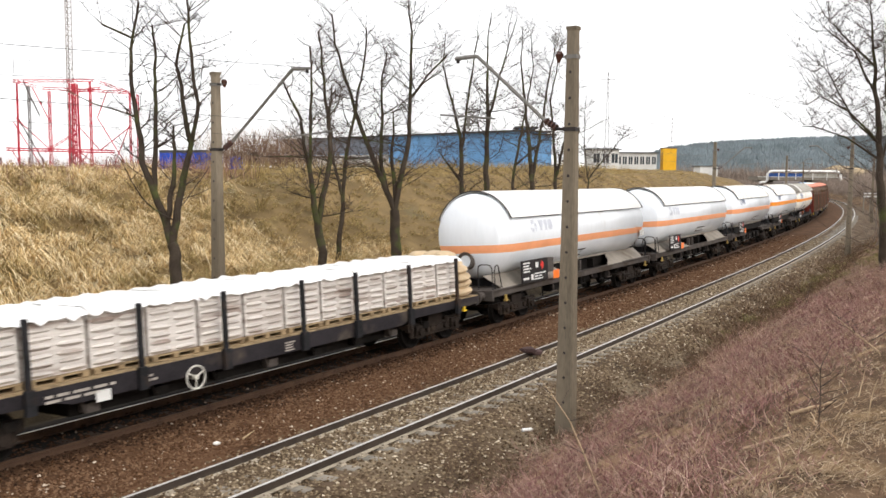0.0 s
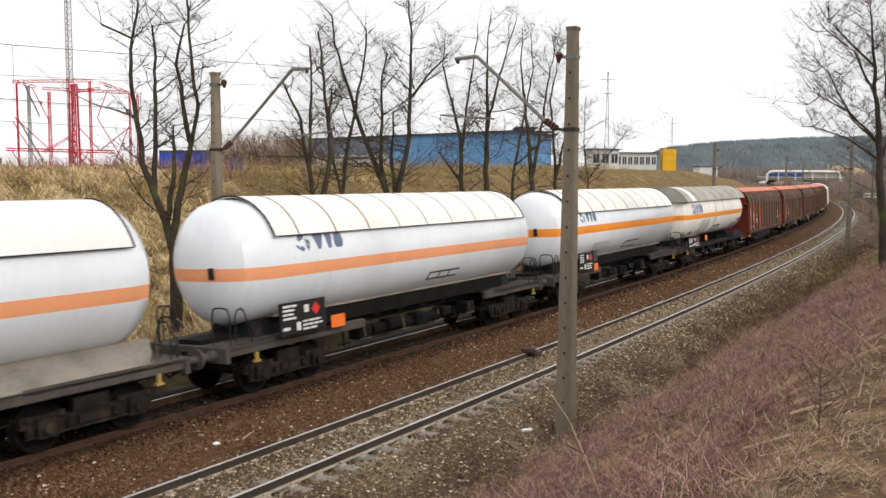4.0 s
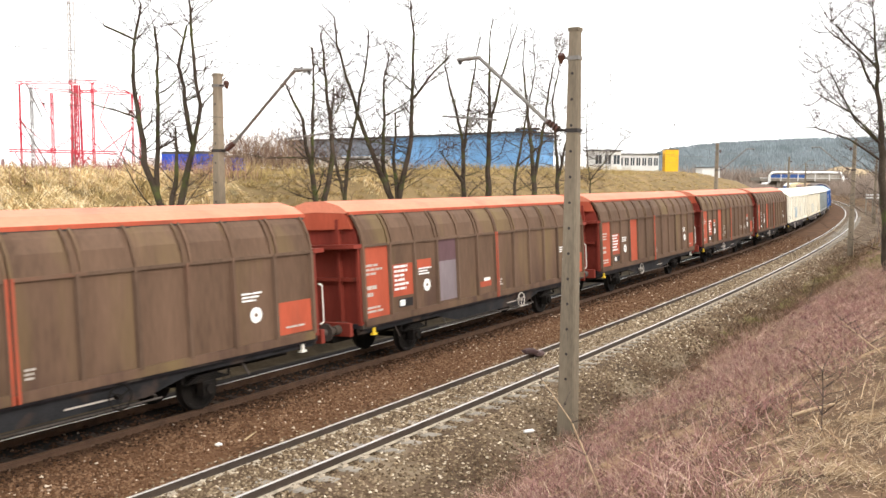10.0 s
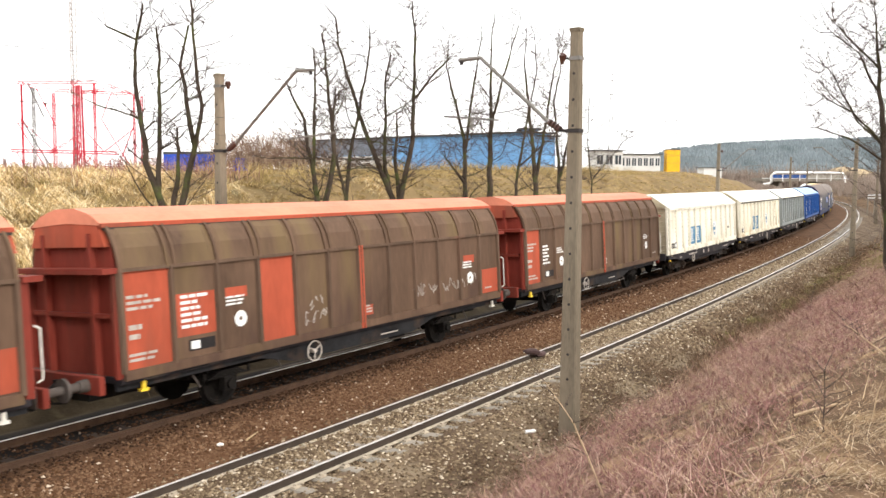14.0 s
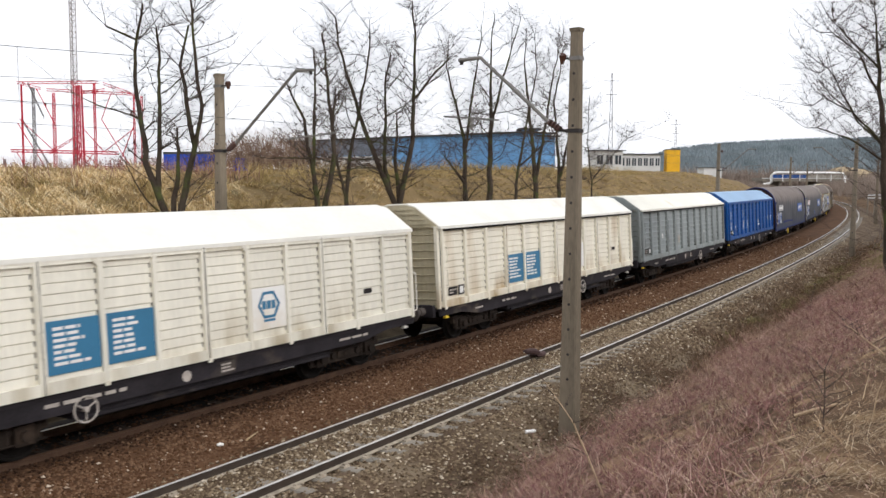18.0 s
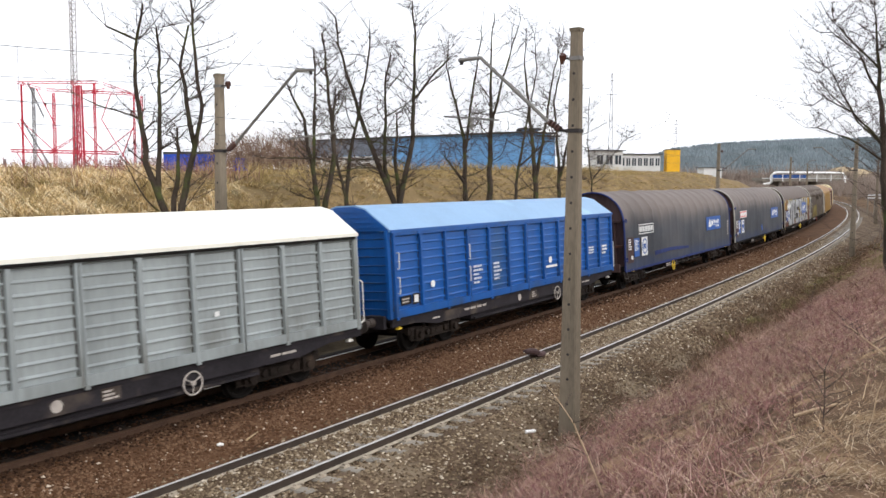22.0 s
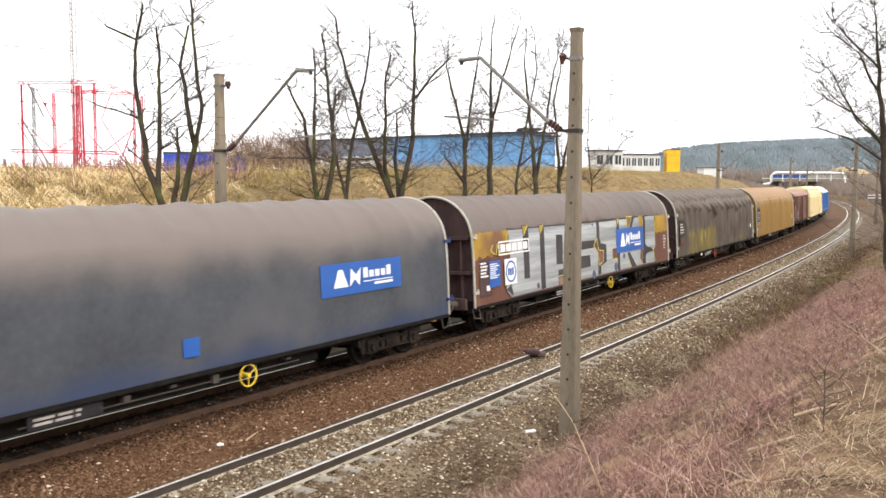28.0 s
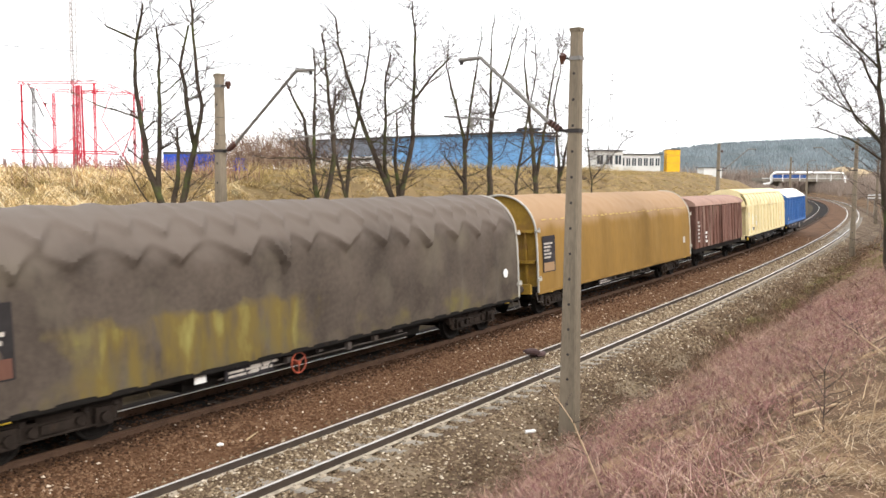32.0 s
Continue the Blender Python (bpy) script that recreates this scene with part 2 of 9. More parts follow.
# littered soil, darkened in colour for the shade behind the train
DITCH = material("damp_ditch_soil", (0.046, 0.034, 0.02), 0.95, 0, 0.5, 1.4, 26, 0.6, (0.10, 0.078, 0.042), 0.55)
# oily bed, its black deepened for the shade under the train
OIL_SHADE = material("oil_black_bed", (0.008, 0.006, 0.005), 0.95, 0, 0.4, 1.5, 30, 0.4, (0.022, 0.015, 0.01))
RUSTY = material("rust_brown_bed", (0.10, 0.053, 0.028), 0.95, 0, 0.35, 1.2, 30, 0.5, (0.05, 0.026, 0.014))
SOIL = material("ballast_soil", (0.10, 0.068, 0.044), 0.95, 0, 0.45, 0.9, 55, 0.8, (0.20, 0.155, 0.105), 0.5)
DRY = material("dry_grass_ground", (0.185, 0.128, 0.06), 0.95, 0, 0.4, 0.6, 22, 0.6, (0.16, 0.13, 0.07), 0.56)
VERGE = material("brushy_soil", (0.105, 0.064, 0.038), 0.95, 0, 0.55, 2.2, 70, 1.0, (0.27, 0.18, 0.095), 0.5)


def build_ground():
    ss = list(np.arange(-80, -10, 4.0)) + list(np.arange(-10, 70, 0.8)) + list(np.arange(70, 330, 5.0)) + [330, 400, 500, 700, 1000, 1500, 2500]
    oo = [-700, -400, -250, -160, -110, -80, -60, -45, -36, -30, -26, -23] + list(np.arange(-21.4, -8.2, 0.6)) + [-7.9, -7.45, -7.0, -6.55, -6.1, -5.7, -5.2, -5.02, -4.3, -3.62, -3.45, -2.9, -2.2, -1.6, -0.95, -0.8, 0, 0.72, 0.85, 1.1, 1.35, 1.7, 2.2, 2.6, 2.95, 3.3, 3.8, 4.4] + list(np.arange(5, 12, 0.6)) + [13, 15, 18, 23, 30, 45, 60, 90, 150, 300, 700]
    verts, faces, mats = [], [], []
    for s in ss:
        for o in oo:
            verts.append(on_line(s, o, ground_z(s, o)))
    n = len(oo)
    for i in range(len(ss) - 1):
        for j in range(n - 1):
            faces.append((i * n + j, i * n + j + 1, (i + 1) * n + j + 1, (i + 1) * n + j))
            o = (oo[j] + oo[j + 1]) / 2
            # the near-black strip runs on past the far rail to paint the train's shadow
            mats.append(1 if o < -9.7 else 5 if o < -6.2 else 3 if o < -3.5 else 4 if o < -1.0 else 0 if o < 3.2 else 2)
    me = bpy.data.meshes.new("ground")
    me.from_pydata(verts, [], faces)
    for m in (SOIL, DRY, VERGE, OIL_SHADE, RUSTY, DITCH):
        me.materials.append(m)
    me.polygons.foreach_set("material_index", mats)
    me.shade_smooth()
    return tagged(new("ground", me), "dry winter grass banks beside a stony ballast bed", "ground", "", "structure")


build_ground()


# ---- the two tracks ----
CLIP = material("dusty_clip_steel", (0.40, 0.345, 0.27), 0.85, 0, 0.3, 6, 30, 0.1)
RAIL_PROFILE = ((-0.07, -0.172), (0.07, -0.172), (0.07, -0.160), (0.010, -0.140), (0.010, -0.045), (0.036, -0.034), (0.036, -0.004), (0.028, 0.0), (-0.028, 0.0), (-0.036, -0.004), (-0.036, -0.034), (-0.010, -0.045), (-0.010, -0.140), (-0.07, -0.160))


def build_track(track, label):
    base = -SPACING if track else 0.0
    t = root("railway_track", label, "track")
    tagged(t, kind="structure")
    for side in (-1, 1):
        bm = bmesh.new()
        rings = []
        for s in list(np.arange(-40, 120, 1.0)) + list(np.arange(120, 400, 4.0)):
            ring = []
            for a, z in RAIL_PROFILE:
                o = side * 0.7535 + a
                ring.append(on_line(s, base + o * math.cos(CANT), o * math.sin(CANT) + z))
            rings.append(ring)
        loft(bm, rings)
        bm.faces.ensure_lookup_table()
        ob = part("rail", bm, [RAIL_RUST if track else RAIL_SIDE, RAIL_TOP, RAIL_RUST if track else CLIP], t)
        idx = [1 if i % len(RAIL_PROFILE) in (((7,) if side < 0 else ()) if track else (6, 7, 8)) else 2 if i % len(RAIL_PROFILE) in (1, 2, 12, 13) else 0 for i in range(len(ob.data.polygons))]
        ob.data.polygons.foreach_set("material_index", idx)
    bm = bmesh.new()
    box(bm, -0.13, 0.13, -1.25, 1.25, -0.36, -0.18)
    bmesh.ops.bevel(bm, geom=[e for e in bm.edges if all(v.co.z > -0.2 for v in e.verts)], offset=0.03, segments=1, affect="EDGES")
    first = None
    for i in range(230):
        s = -20 + 0.6 * i
        m = rail_pose(s, track)
        if first is None:
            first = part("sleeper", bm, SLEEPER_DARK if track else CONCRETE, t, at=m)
        else:
            again(first, t, m)
    if not track:      # clips that hold the rails to the sleepers
        clip = None
        for i in range(66):
            for o in (-0.87, -0.64, 0.64, 0.87):
                m = rail_pose(-9.2 + 0.6 * i, 0) @ pose(0, -o, -0.145, 0, 0, 0)
                if clip is None:
                    bm = bmesh.new()
                    box(bm, -0.08, 0.08, -0.05, 0.05, -0.04, 0.0)
                    box(bm, -0.03, 0.03, -0.03, 0.03, 0.0, 0.035)
                    clip = part("rail_clip", bm, CLIP, t, "dusty rail clip", at=m)
                else:
                    again(clip, t, m)
    return t


build_track(0, "near track with shiny rails on concrete sleepers")
build_track(1, "far track in rust-brown ballast under the train")

# ---- the train: paints ----
TANK_WHITE = material("tank_white_enamel", (0.80, 0.84, 0.885), 0.2, 0, 0.06, 0.8, 9, 0.02, (0.55, 0.54, 0.5), 0.66, True)
TANK_CREAM = material("tank_soiled_white", (0.87, 0.85, 0.79), 0.45, 0, 0.1, 0.9, 8, 0.03, (0.46, 0.42, 0.35), 0.58, True)
ORANGE = material("orange_band_paint", (0.93, 0.31, 0.03), 0.4, 0, 0.08, 1, 9, 0.02)
ORANGE_PALE = material("faded_orange_band", (0.92, 0.39, 0.19), 0.4, 0, 0.08, 1, 9, 0.02)
SHADE_WHITE = material("white_sunshade_sheet", (0.78, 0.77, 0.74), 0.5, 0, 0.06, 0.7, 8, 0.03, (0.62, 0.52, 0.36), 0.64)
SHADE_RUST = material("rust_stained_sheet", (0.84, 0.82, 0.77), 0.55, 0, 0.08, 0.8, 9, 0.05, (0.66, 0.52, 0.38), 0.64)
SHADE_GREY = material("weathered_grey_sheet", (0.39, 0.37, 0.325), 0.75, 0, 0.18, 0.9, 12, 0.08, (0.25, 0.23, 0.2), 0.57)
RUST = material("rust", (0.26, 0.11, 0.045), 0.9, 0, 0.35, 3, 30, 0.2)
FRAME_GREY = material("brown_grey_steel_frame", (0.085, 0.073, 0.066), 0.8, 0, 0.3, 1.6, 20, 0.12, (0.06, 0.045, 0.035), 0.52)
SKIRT = material("dusty_skirt_steel", (0.27, 0.24, 0.205), 0.7, 0, 0.25, 1.2, 16, 0.1, (0.16, 0.13, 0.10), 0.53)
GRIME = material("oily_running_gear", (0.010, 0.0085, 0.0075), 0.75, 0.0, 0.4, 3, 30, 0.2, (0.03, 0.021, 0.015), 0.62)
BOGIE = material("rusty_oily_bogie_steel", (0.024, 0.018, 0.0145), 0.65, 0.0, 0.45, 3, 30, 0.25, (0.06, 0.042, 0.03), 0.58)
STEEL = material("worn_wheel_steel", (0.2, 0.19, 0.18), 0.45, 0.7, 0.2, 5, 40, 0.1)
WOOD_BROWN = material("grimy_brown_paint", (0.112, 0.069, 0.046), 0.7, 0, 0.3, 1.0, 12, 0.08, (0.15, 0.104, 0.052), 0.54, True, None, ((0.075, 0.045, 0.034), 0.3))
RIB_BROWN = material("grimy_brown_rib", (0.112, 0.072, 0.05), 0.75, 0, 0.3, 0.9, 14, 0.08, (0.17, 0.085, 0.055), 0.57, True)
RED = material("oxide_red_paint", (0.37, 0.078, 0.042), 0.6, 0, 0.2, 1.2, 14, 0.05, (0.19, 0.065, 0.042), 0.58, True, None, ((0.20, 0.06, 0.04), 0.36))
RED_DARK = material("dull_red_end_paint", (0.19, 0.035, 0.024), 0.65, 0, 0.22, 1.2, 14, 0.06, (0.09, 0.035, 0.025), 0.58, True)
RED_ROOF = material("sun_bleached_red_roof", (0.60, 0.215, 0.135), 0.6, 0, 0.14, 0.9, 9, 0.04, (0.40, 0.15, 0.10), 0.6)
CREAM = material("ivory_paint", (0.74, 0.70, 0.585), 0.5, 0, 0.12, 0.9, 14, 0.04, (0.36, 0.235, 0.095), 0.585, True, None, ((0.36, 0.25, 0.12), 0.33))
WHITE_WALL = material("off_white_paint", (0.73, 0.70, 0.60), 0.5, 0, 0.12, 0.9, 14, 0.04, (0.42, 0.36, 0.24), 0.585, True, None, ((0.42, 0.36, 0.25), 0.36))
CREAM_END = material("grimy_ivory_end", (0.46, 0.41, 0.29), 0.7, 0, 0.2, 0.9, 14, 0.06, (0.19, 0.165, 0.11), 0.55, True)
CREAM_ROOF = material("cream_roof_paint", (0.77, 0.75, 0.66), 0.6, 0, 0.07, 0.8, 9, 0.04, (0.58, 0.5, 0.36), 0.64)
WHITE_ROOF = material("white_roof_paint", (0.76, 0.745, 0.68), 0.6, 0, 0.07, 0.8, 9, 0.04, (0.62, 0.54, 0.42), 0.66)
GREY = material("grey_green_paint", (0.262, 0.29, 0.288), 0.55, 0, 0.18, 0.9, 14, 0.05, (0.14, 0.145, 0.13), 0.56, True, None, ((0.13, 0.13, 0.115), 0.38))
BLUE = material("railway_blue_paint", (0.004, 0.078, 0.30), 0.4, 0, 0.2, 0.9, 14, 0.04, (0.015, 0.07, 0.19), 0.57, True, None, ((0.02, 0.055, 0.14), 0.38))
FADED_BLUE = material("faded_blue_paint", (0.03, 0.13, 0.37), 0.55, 0, 0.2, 0.9, 14, 0.04, (0.09, 0.20, 0.42), 0.55, True)
BLUE_ROOF = material("pale_blue_roof_paint", (0.21, 0.35, 0.53), 0.5, 0, 0.07, 0.8, 9, 0.03, (0.3, 0.5, 0.66), 0.66)
YELLOW = material("pale_yellow_paint", (0.66, 0.56, 0.33), 0.6, 0, 0.1, 0.9, 14, 0.04, (0.45, 0.33, 0.15), 0.62, True)
SOLE = material("dark_grey_sole_bar", (0.026, 0.023, 0.026), 0.7, 0, 0.3, 1.6, 20, 0.1, (0.1, 0.08, 0.065), 0.57)
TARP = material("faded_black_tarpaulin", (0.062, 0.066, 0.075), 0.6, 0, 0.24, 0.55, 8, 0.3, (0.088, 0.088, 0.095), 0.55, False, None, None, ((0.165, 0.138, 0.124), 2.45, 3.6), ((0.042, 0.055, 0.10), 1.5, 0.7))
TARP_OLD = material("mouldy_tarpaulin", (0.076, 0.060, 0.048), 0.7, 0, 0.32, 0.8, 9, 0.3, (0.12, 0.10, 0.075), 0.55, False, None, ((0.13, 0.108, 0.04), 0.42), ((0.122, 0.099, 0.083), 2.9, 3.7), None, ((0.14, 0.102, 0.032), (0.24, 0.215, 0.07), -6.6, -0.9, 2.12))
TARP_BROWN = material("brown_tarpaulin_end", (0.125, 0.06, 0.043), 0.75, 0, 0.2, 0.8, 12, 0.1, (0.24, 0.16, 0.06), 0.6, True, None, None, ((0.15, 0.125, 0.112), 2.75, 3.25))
TARP_GOLD = material("ochre_sprayed_tarpaulin", (0.31, 0.19, 0.035), 0.75, 0, 0.3, 0.9, 10, 0.1, (0.17, 0.09, 0.05), 0.52)
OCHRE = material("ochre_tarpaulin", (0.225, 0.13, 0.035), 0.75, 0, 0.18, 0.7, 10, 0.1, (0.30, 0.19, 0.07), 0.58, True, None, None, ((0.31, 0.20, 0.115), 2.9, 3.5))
OCHRE_TOP = material("dusty_pink_ochre_top", (0.29, 0.185, 0.105), 0.8, 0, 0.1, 0.7, 10, 0.1, (0.38, 0.26, 0.16), 0.6)
END_BROWN = material("purple_brown_end_wall", (0.072, 0.045, 0.043), 0.65, 0, 0.35, 1.3, 14, 0.08, (0.15, 0.06, 0.035), 0.58, True)
VAN_BROWN = material("brown_van_boards", (0.145, 0.073, 0.056), 0.75, 0, 0.34, 1.5, 16, 0.1, (0.29, 0.20, 0.16), 0.52, True)
VAN_ROOF = material("rust_pink_roof", (0.30, 0.19, 0.15), 0.8, 0, 0.15, 1.5, 12, 0.05, (0.2, 0.11, 0.085), 0.6)
SILVER = material("silver_spray_paint", (0.33, 0.343, 0.347), 0.45, 0.15, 0.42, 1.6, 9, 0.15, (0.20, 0.205, 0.205), 0.56, "along")
SPRAY_DARK = material("dark_spray_paint", (0.055, 0.05, 0.048), 0.75, 0, 0.25, 1.2, 14, 0.08)
FADED_FIELD = material("faded_grey_field", (0.55, 0.56, 0.58), 0.45, 0, 0.15, 1.2, 12, 0.02, (0.42, 0.42, 0.42), 0.58, True)
# dark colour that stands for the shade in narrow gaps
GAP_SHADE = material("dark_panel_seam", (0.05, 0.045, 0.04), 0.9, 0, 0.3, 3, 20, 0.05)
SPRAY_BLUE = material("blue_grey_spray", (0.10, 0.11, 0.16), 0.75, 0, 0.3, 3, 14, 0.03)
SPRAY_YELLOW = material("yellow_spray_line", (0.48, 0.42, 0.08), 0.6, 0, 0.15, 2, 14, 0.03)
SIGN_BLUE = material("blue_plate", (0.013, 0.085, 0.33), 0.5, 0, 0.08, 1.5, 14, 0.02, (0.03, 0.11, 0.31), 0.68)
SMEAR_BLUE = material("blue_paint_smear", (0.03, 0.042, 0.13), 0.7, 0, 0.3, 1.5, 14, 0.03)
TEAL = material("teal_label_panel", (0.03, 0.155, 0.28), 0.55, 0, 0.08, 1.5, 14, 0.02)
LETTER = material("white_lettering", (0.72, 0.72, 0.70), 0.6, 0, 0.06, 4, 30, 0.0)
LETTER_DIM = material("worn_white_lettering", (0.42, 0.38, 0.34), 0.7, 0, 0.2, 4, 30, 0.0)
LETTER_BLUE = material("grey_blue_lettering", (0.12, 0.155, 0.25), 0.5, 0, 0.12, 3, 20, 0.0)
LETTER_FADED = material("faded_blue_lettering", (0.52, 0.55, 0.62), 0.5, 0, 0.08, 3, 20, 0.0)
BOARD = material("black_data_board", (0.025, 0.022, 0.022), 0.6, 0, 0.2, 3, 20, 0.02)
HAZARD = material("orange_hazard_plate", (0.9, 0.19, 0.02), 0.5, 0, 0.06, 3, 20, 0.0)
FLAME = material("red_flame_sign", (0.65, 0.03, 0.02), 0.5, 0, 0.06, 3, 20, 0.0)
OCHRE_FIT = material("dull_ochre_fittings_paint", (0.40, 0.28, 0.09), 0.6, 0, 0.2, 3, 20, 0.03)
PLUM = material("plum_repaint", (0.105, 0.06, 0.066), 0.7, 0, 0.2, 1.2, 14, 0.04, (0.15, 0.1, 0.09), 0.58, True)
LILAC = material("lilac_grey_repaint", (0.175, 0.145, 0.155), 0.7, 0, 0.2, 1.2, 14, 0.04, (0.12, 0.085, 0.075), 0.56, True)
GOLD_PAINT = material("yellow_fittings_paint", (0.78, 0.55, 0.04), 0.5, 0, 0.1, 3, 20, 0.03)
WHITE_FIT = material("white_fittings_paint", (0.66, 0.64, 0.58), 0.55, 0, 0.12, 3, 20, 0.03)
BAG = material("printed_paper_sack", (0.66, 0.62, 0.58), 0.45, 0, 0.2, 4, 24, 0.15, (0.30, 0.235, 0.2), 0.5, "along")
FILM = material("white_shrink_film", (0.80, 0.80, 0.79), 0.3, 0, 0.05, 3, 12, 0.15)
FILM_TAN = material("tan_sack_pile", (0.52, 0.40, 0.26), 0.7, 0, 0.15, 4, 20, 0.1)
PALLET = material("weathered_pallet_wood", (0.33, 0.245, 0.145), 0.85, 0, 0.3, 4, 30, 0.1, (0.14, 0.1, 0.065), 0.55)
SIDE = -1.0    # the face towards the near track

TRAIN, RIDERS = [], []


def wagon(name, label, front, rear, group="wagons of the train"):
    """The root of a vehicle that reaches from front to rear along the train."""
    w = root(name, label, "wagon", group)
    TRAIN.append((w, (front + rear) / 2, []))
    return w, (rear - front) / 2, (front + rear) / 2


def plate(bm, x0, x1, z0, z1, y, t=0.006):
    """A thin sheet on the near face, its outer side at y."""
    box(bm, x0, x1, y, y + t, z0, z1)


def sheet(name, x0, x1, z0, z1, y, mat, parent, label=""):
    bm = bmesh.new()
    plate(bm, x0, x1, z0, z1, y)
    return part(name, bm, mat, parent, label)


def bars(x0, x1, z0, z1, rows, y, parent, mat=None, name="lettering", seed=1, words=3):
    """Unreadable lines of lettering as short raised bars."""
    r = random.Random(seed)
    bm = bmesh.new()
    step = (z1 - z0) / rows
    for i in range(rows):
        a = z0 + i * step
        x = x0
        end = x0 + (x1 - x0) * r.uniform(0.55, 1.0)
        while x < end - 0.01:
            k = min(end, x + (x1 - x0) / words * r.uniform(0.5, 1.2))
            plate(bm, x, k, a + step * 0.18, a + step * 0.72, y, 0.005)
            x = k + (x1 - x0) * 0.05
    return tagged(part(name, bm, mat or LETTER, parent), kind="stuff")


def disc(bm, x, z, y, r, t=0.006, n=18, inner=0.0):
    """A flat disc or ring facing the near side."""
    ring = lambda k, yy: [(x + k * math.cos(2 * math.pi * i / n), yy, z + k * math.sin(2 * math.pi * i / n)) for i in range(n)]
    if inner:
        loft(bm, [ring(inner, y), ring(r, y), ring(r, y + t), ring(inner, y + t), ring(inner, y)], True, False)
    else:
        loft(bm, [ring(r, y), ring(r, y + t)])


MESH = {}


def shared(name, build, mat, parent, at, label="", smooth=False, key=None):
    """A part on a mesh that alike parts share."""
    k = key or name
    if k not in MESH:
        bm = bmesh.new()
        build(bm)
        ob = part(name, bm, mat, parent, label, smooth, at)
        MESH[k] = ob.data
        return ob
    ob = new(name, MESH[k])
    ob.parent = parent
    ob.matrix_basis = at
    return tagged(ob, label) if label else ob


def _wheelset(bm):
    rod(bm, (0, -0.98, 0), (0, 0.98, 0), 0.08, None, 10)
    for s in (-1, 1):
        n = 24
        prof = ((0.66, 0.10), (0.66, 0.40), (0.665, 0.485), (0.69, 0.49), (0.70, 0.465), (0.82, 0.455), (0.82, 0.40), (0.76, 0.37), (0.75, 0.18), (0.84, 0.14), (0.84, 0.10))
        loft(bm, [[(r * math.cos(2 * math.pi * i / n), s * y, r * math.sin(2 * math.pi * i / n)) for i in range(n)] for y, r in prof], True, True)
        for i in range(3):
            a = 2 * math.pi * i / 3
            box(bm, math.cos(a) * 0.27 - 0.04, math.cos(a) * 0.27 + 0.04, s * 0.75, s * 0.77, math.sin(a) * 0.27 - 0.04, math.sin(a) * 0.27 + 0.04)


def wheelset(w, x):
    ob = shared("wheelset", _wheelset, [GRIME, STEEL], w, pose(x, 0, 0.46), "", True)
    TRAIN[-1][2].append((ob, x))


def _axlebox(bm):
    box(bm, -0.16, 0.16, -1.12, -0.93, 0.33, 0.62)
    rod(bm, (0, -1.19, 0.47), (0, -1.1, 0.47), 0.11, None, 10)
    for k in range(5):
        box(bm, -0.55 + 0.07 * k, 0.55 - 0.07 * k, -1.08, -0.98, 0.62 + 0.03 * k, 0.645 + 0.03 * k)
    rod(bm, (-0.6, -1.03, 0.62), (-0.62, -1.03, 0.95), 0.03)
    rod(bm, (0.6, -1.03, 0.62), (0.62, -1.03, 0.95), 0.03)


def axle(w, x):
    """A single axle on leaf springs."""
    wheelset(w, x)
    shared("axle_box", _axlebox, GRIME, w, pose(x, 0, 0))
    shared("axle_box", _axlebox, GRIME, w, pose(x, 0, 0, 0, 0, 180))


def _bogie(bm):
    for s in (-1, 1):
        y0, y1 = sorted((s * 0.92, s * 1.04))
        for a, b, z0, z1 in ((-1.35, -0.62, 0.50, 0.70), (-0.66, 0.66, 0.34, 0.62), (0.62, 1.35, 0.50, 0.70), (-0.35, 0.35, 0.60, 0.86)):
            box(bm, a, b, y0, y1, z0, z1)
        for x in (-0.9, 0.9):
            box(bm, x - 0.17, x + 0.17, *sorted((s * 0.96, s * 1.12)), 0.30, 0.64)
            rod(bm, (x, s * 1.1, 0.46), (x, s * 1.2, 0.46), 0.10, None, 10)
            for d in (-0.27, 0.27):
                rod(bm, (x + d, s * 1.0, 0.36), (x + d, s * 1.0, 0.6), 0.075, None, 8)
        box(bm, -0.3, 0.3, *sorted((s * 1.04, s * 1.1)), 0.4, 0.56)
        for x in (-1.2, -0.6, 0.6, 1.2):      # spring caps and rims round the holes of the side frame
            rod(bm, (x, s * 1.02, 0.62), (x, s * 1.02, 0.72), 0.1, 0.07, 8)
        for x in (-0.45, 0.0, 0.45):
            rod(bm, (x, s * 1.04, 0.48), (x, s * 1.115, 0.48), 0.085, None, 10)
        rod(bm, (-1.3, s * 1.08, 0.34), (1.3, s * 1.08, 0.34), 0.02, None, 6)
    box(bm, -0.25, 0.25, -0.95, 0.95, 0.55, 0.84)
    for x in (-1.3, 1.3):
        box(bm, x - 0.04, x + 0.04, -0.95, 0.95, 0.55, 0.66)


def bogie(w, x):
    shared("bogie_frame", _bogie, BOGIE, w, pose(x, 0, 0))
    wheelset(w, x - 0.9)
    wheelset(w, x + 0.9)


def _buffer(bm):
    rod(bm, (0, 0, 0), (-0.3, 0, 0), 0.13, 0.11, 12)
    rod(bm, (-0.3, 0, 0), (-0.56, 0, 0), 0.085, None, 12)
    rod(bm, (-0.56, 0, 0), (-0.61, 0, 0), 0.22, None, 16)
    box(bm, 0, 0.03, -0.18, 0.18, -0.18, 0.18)


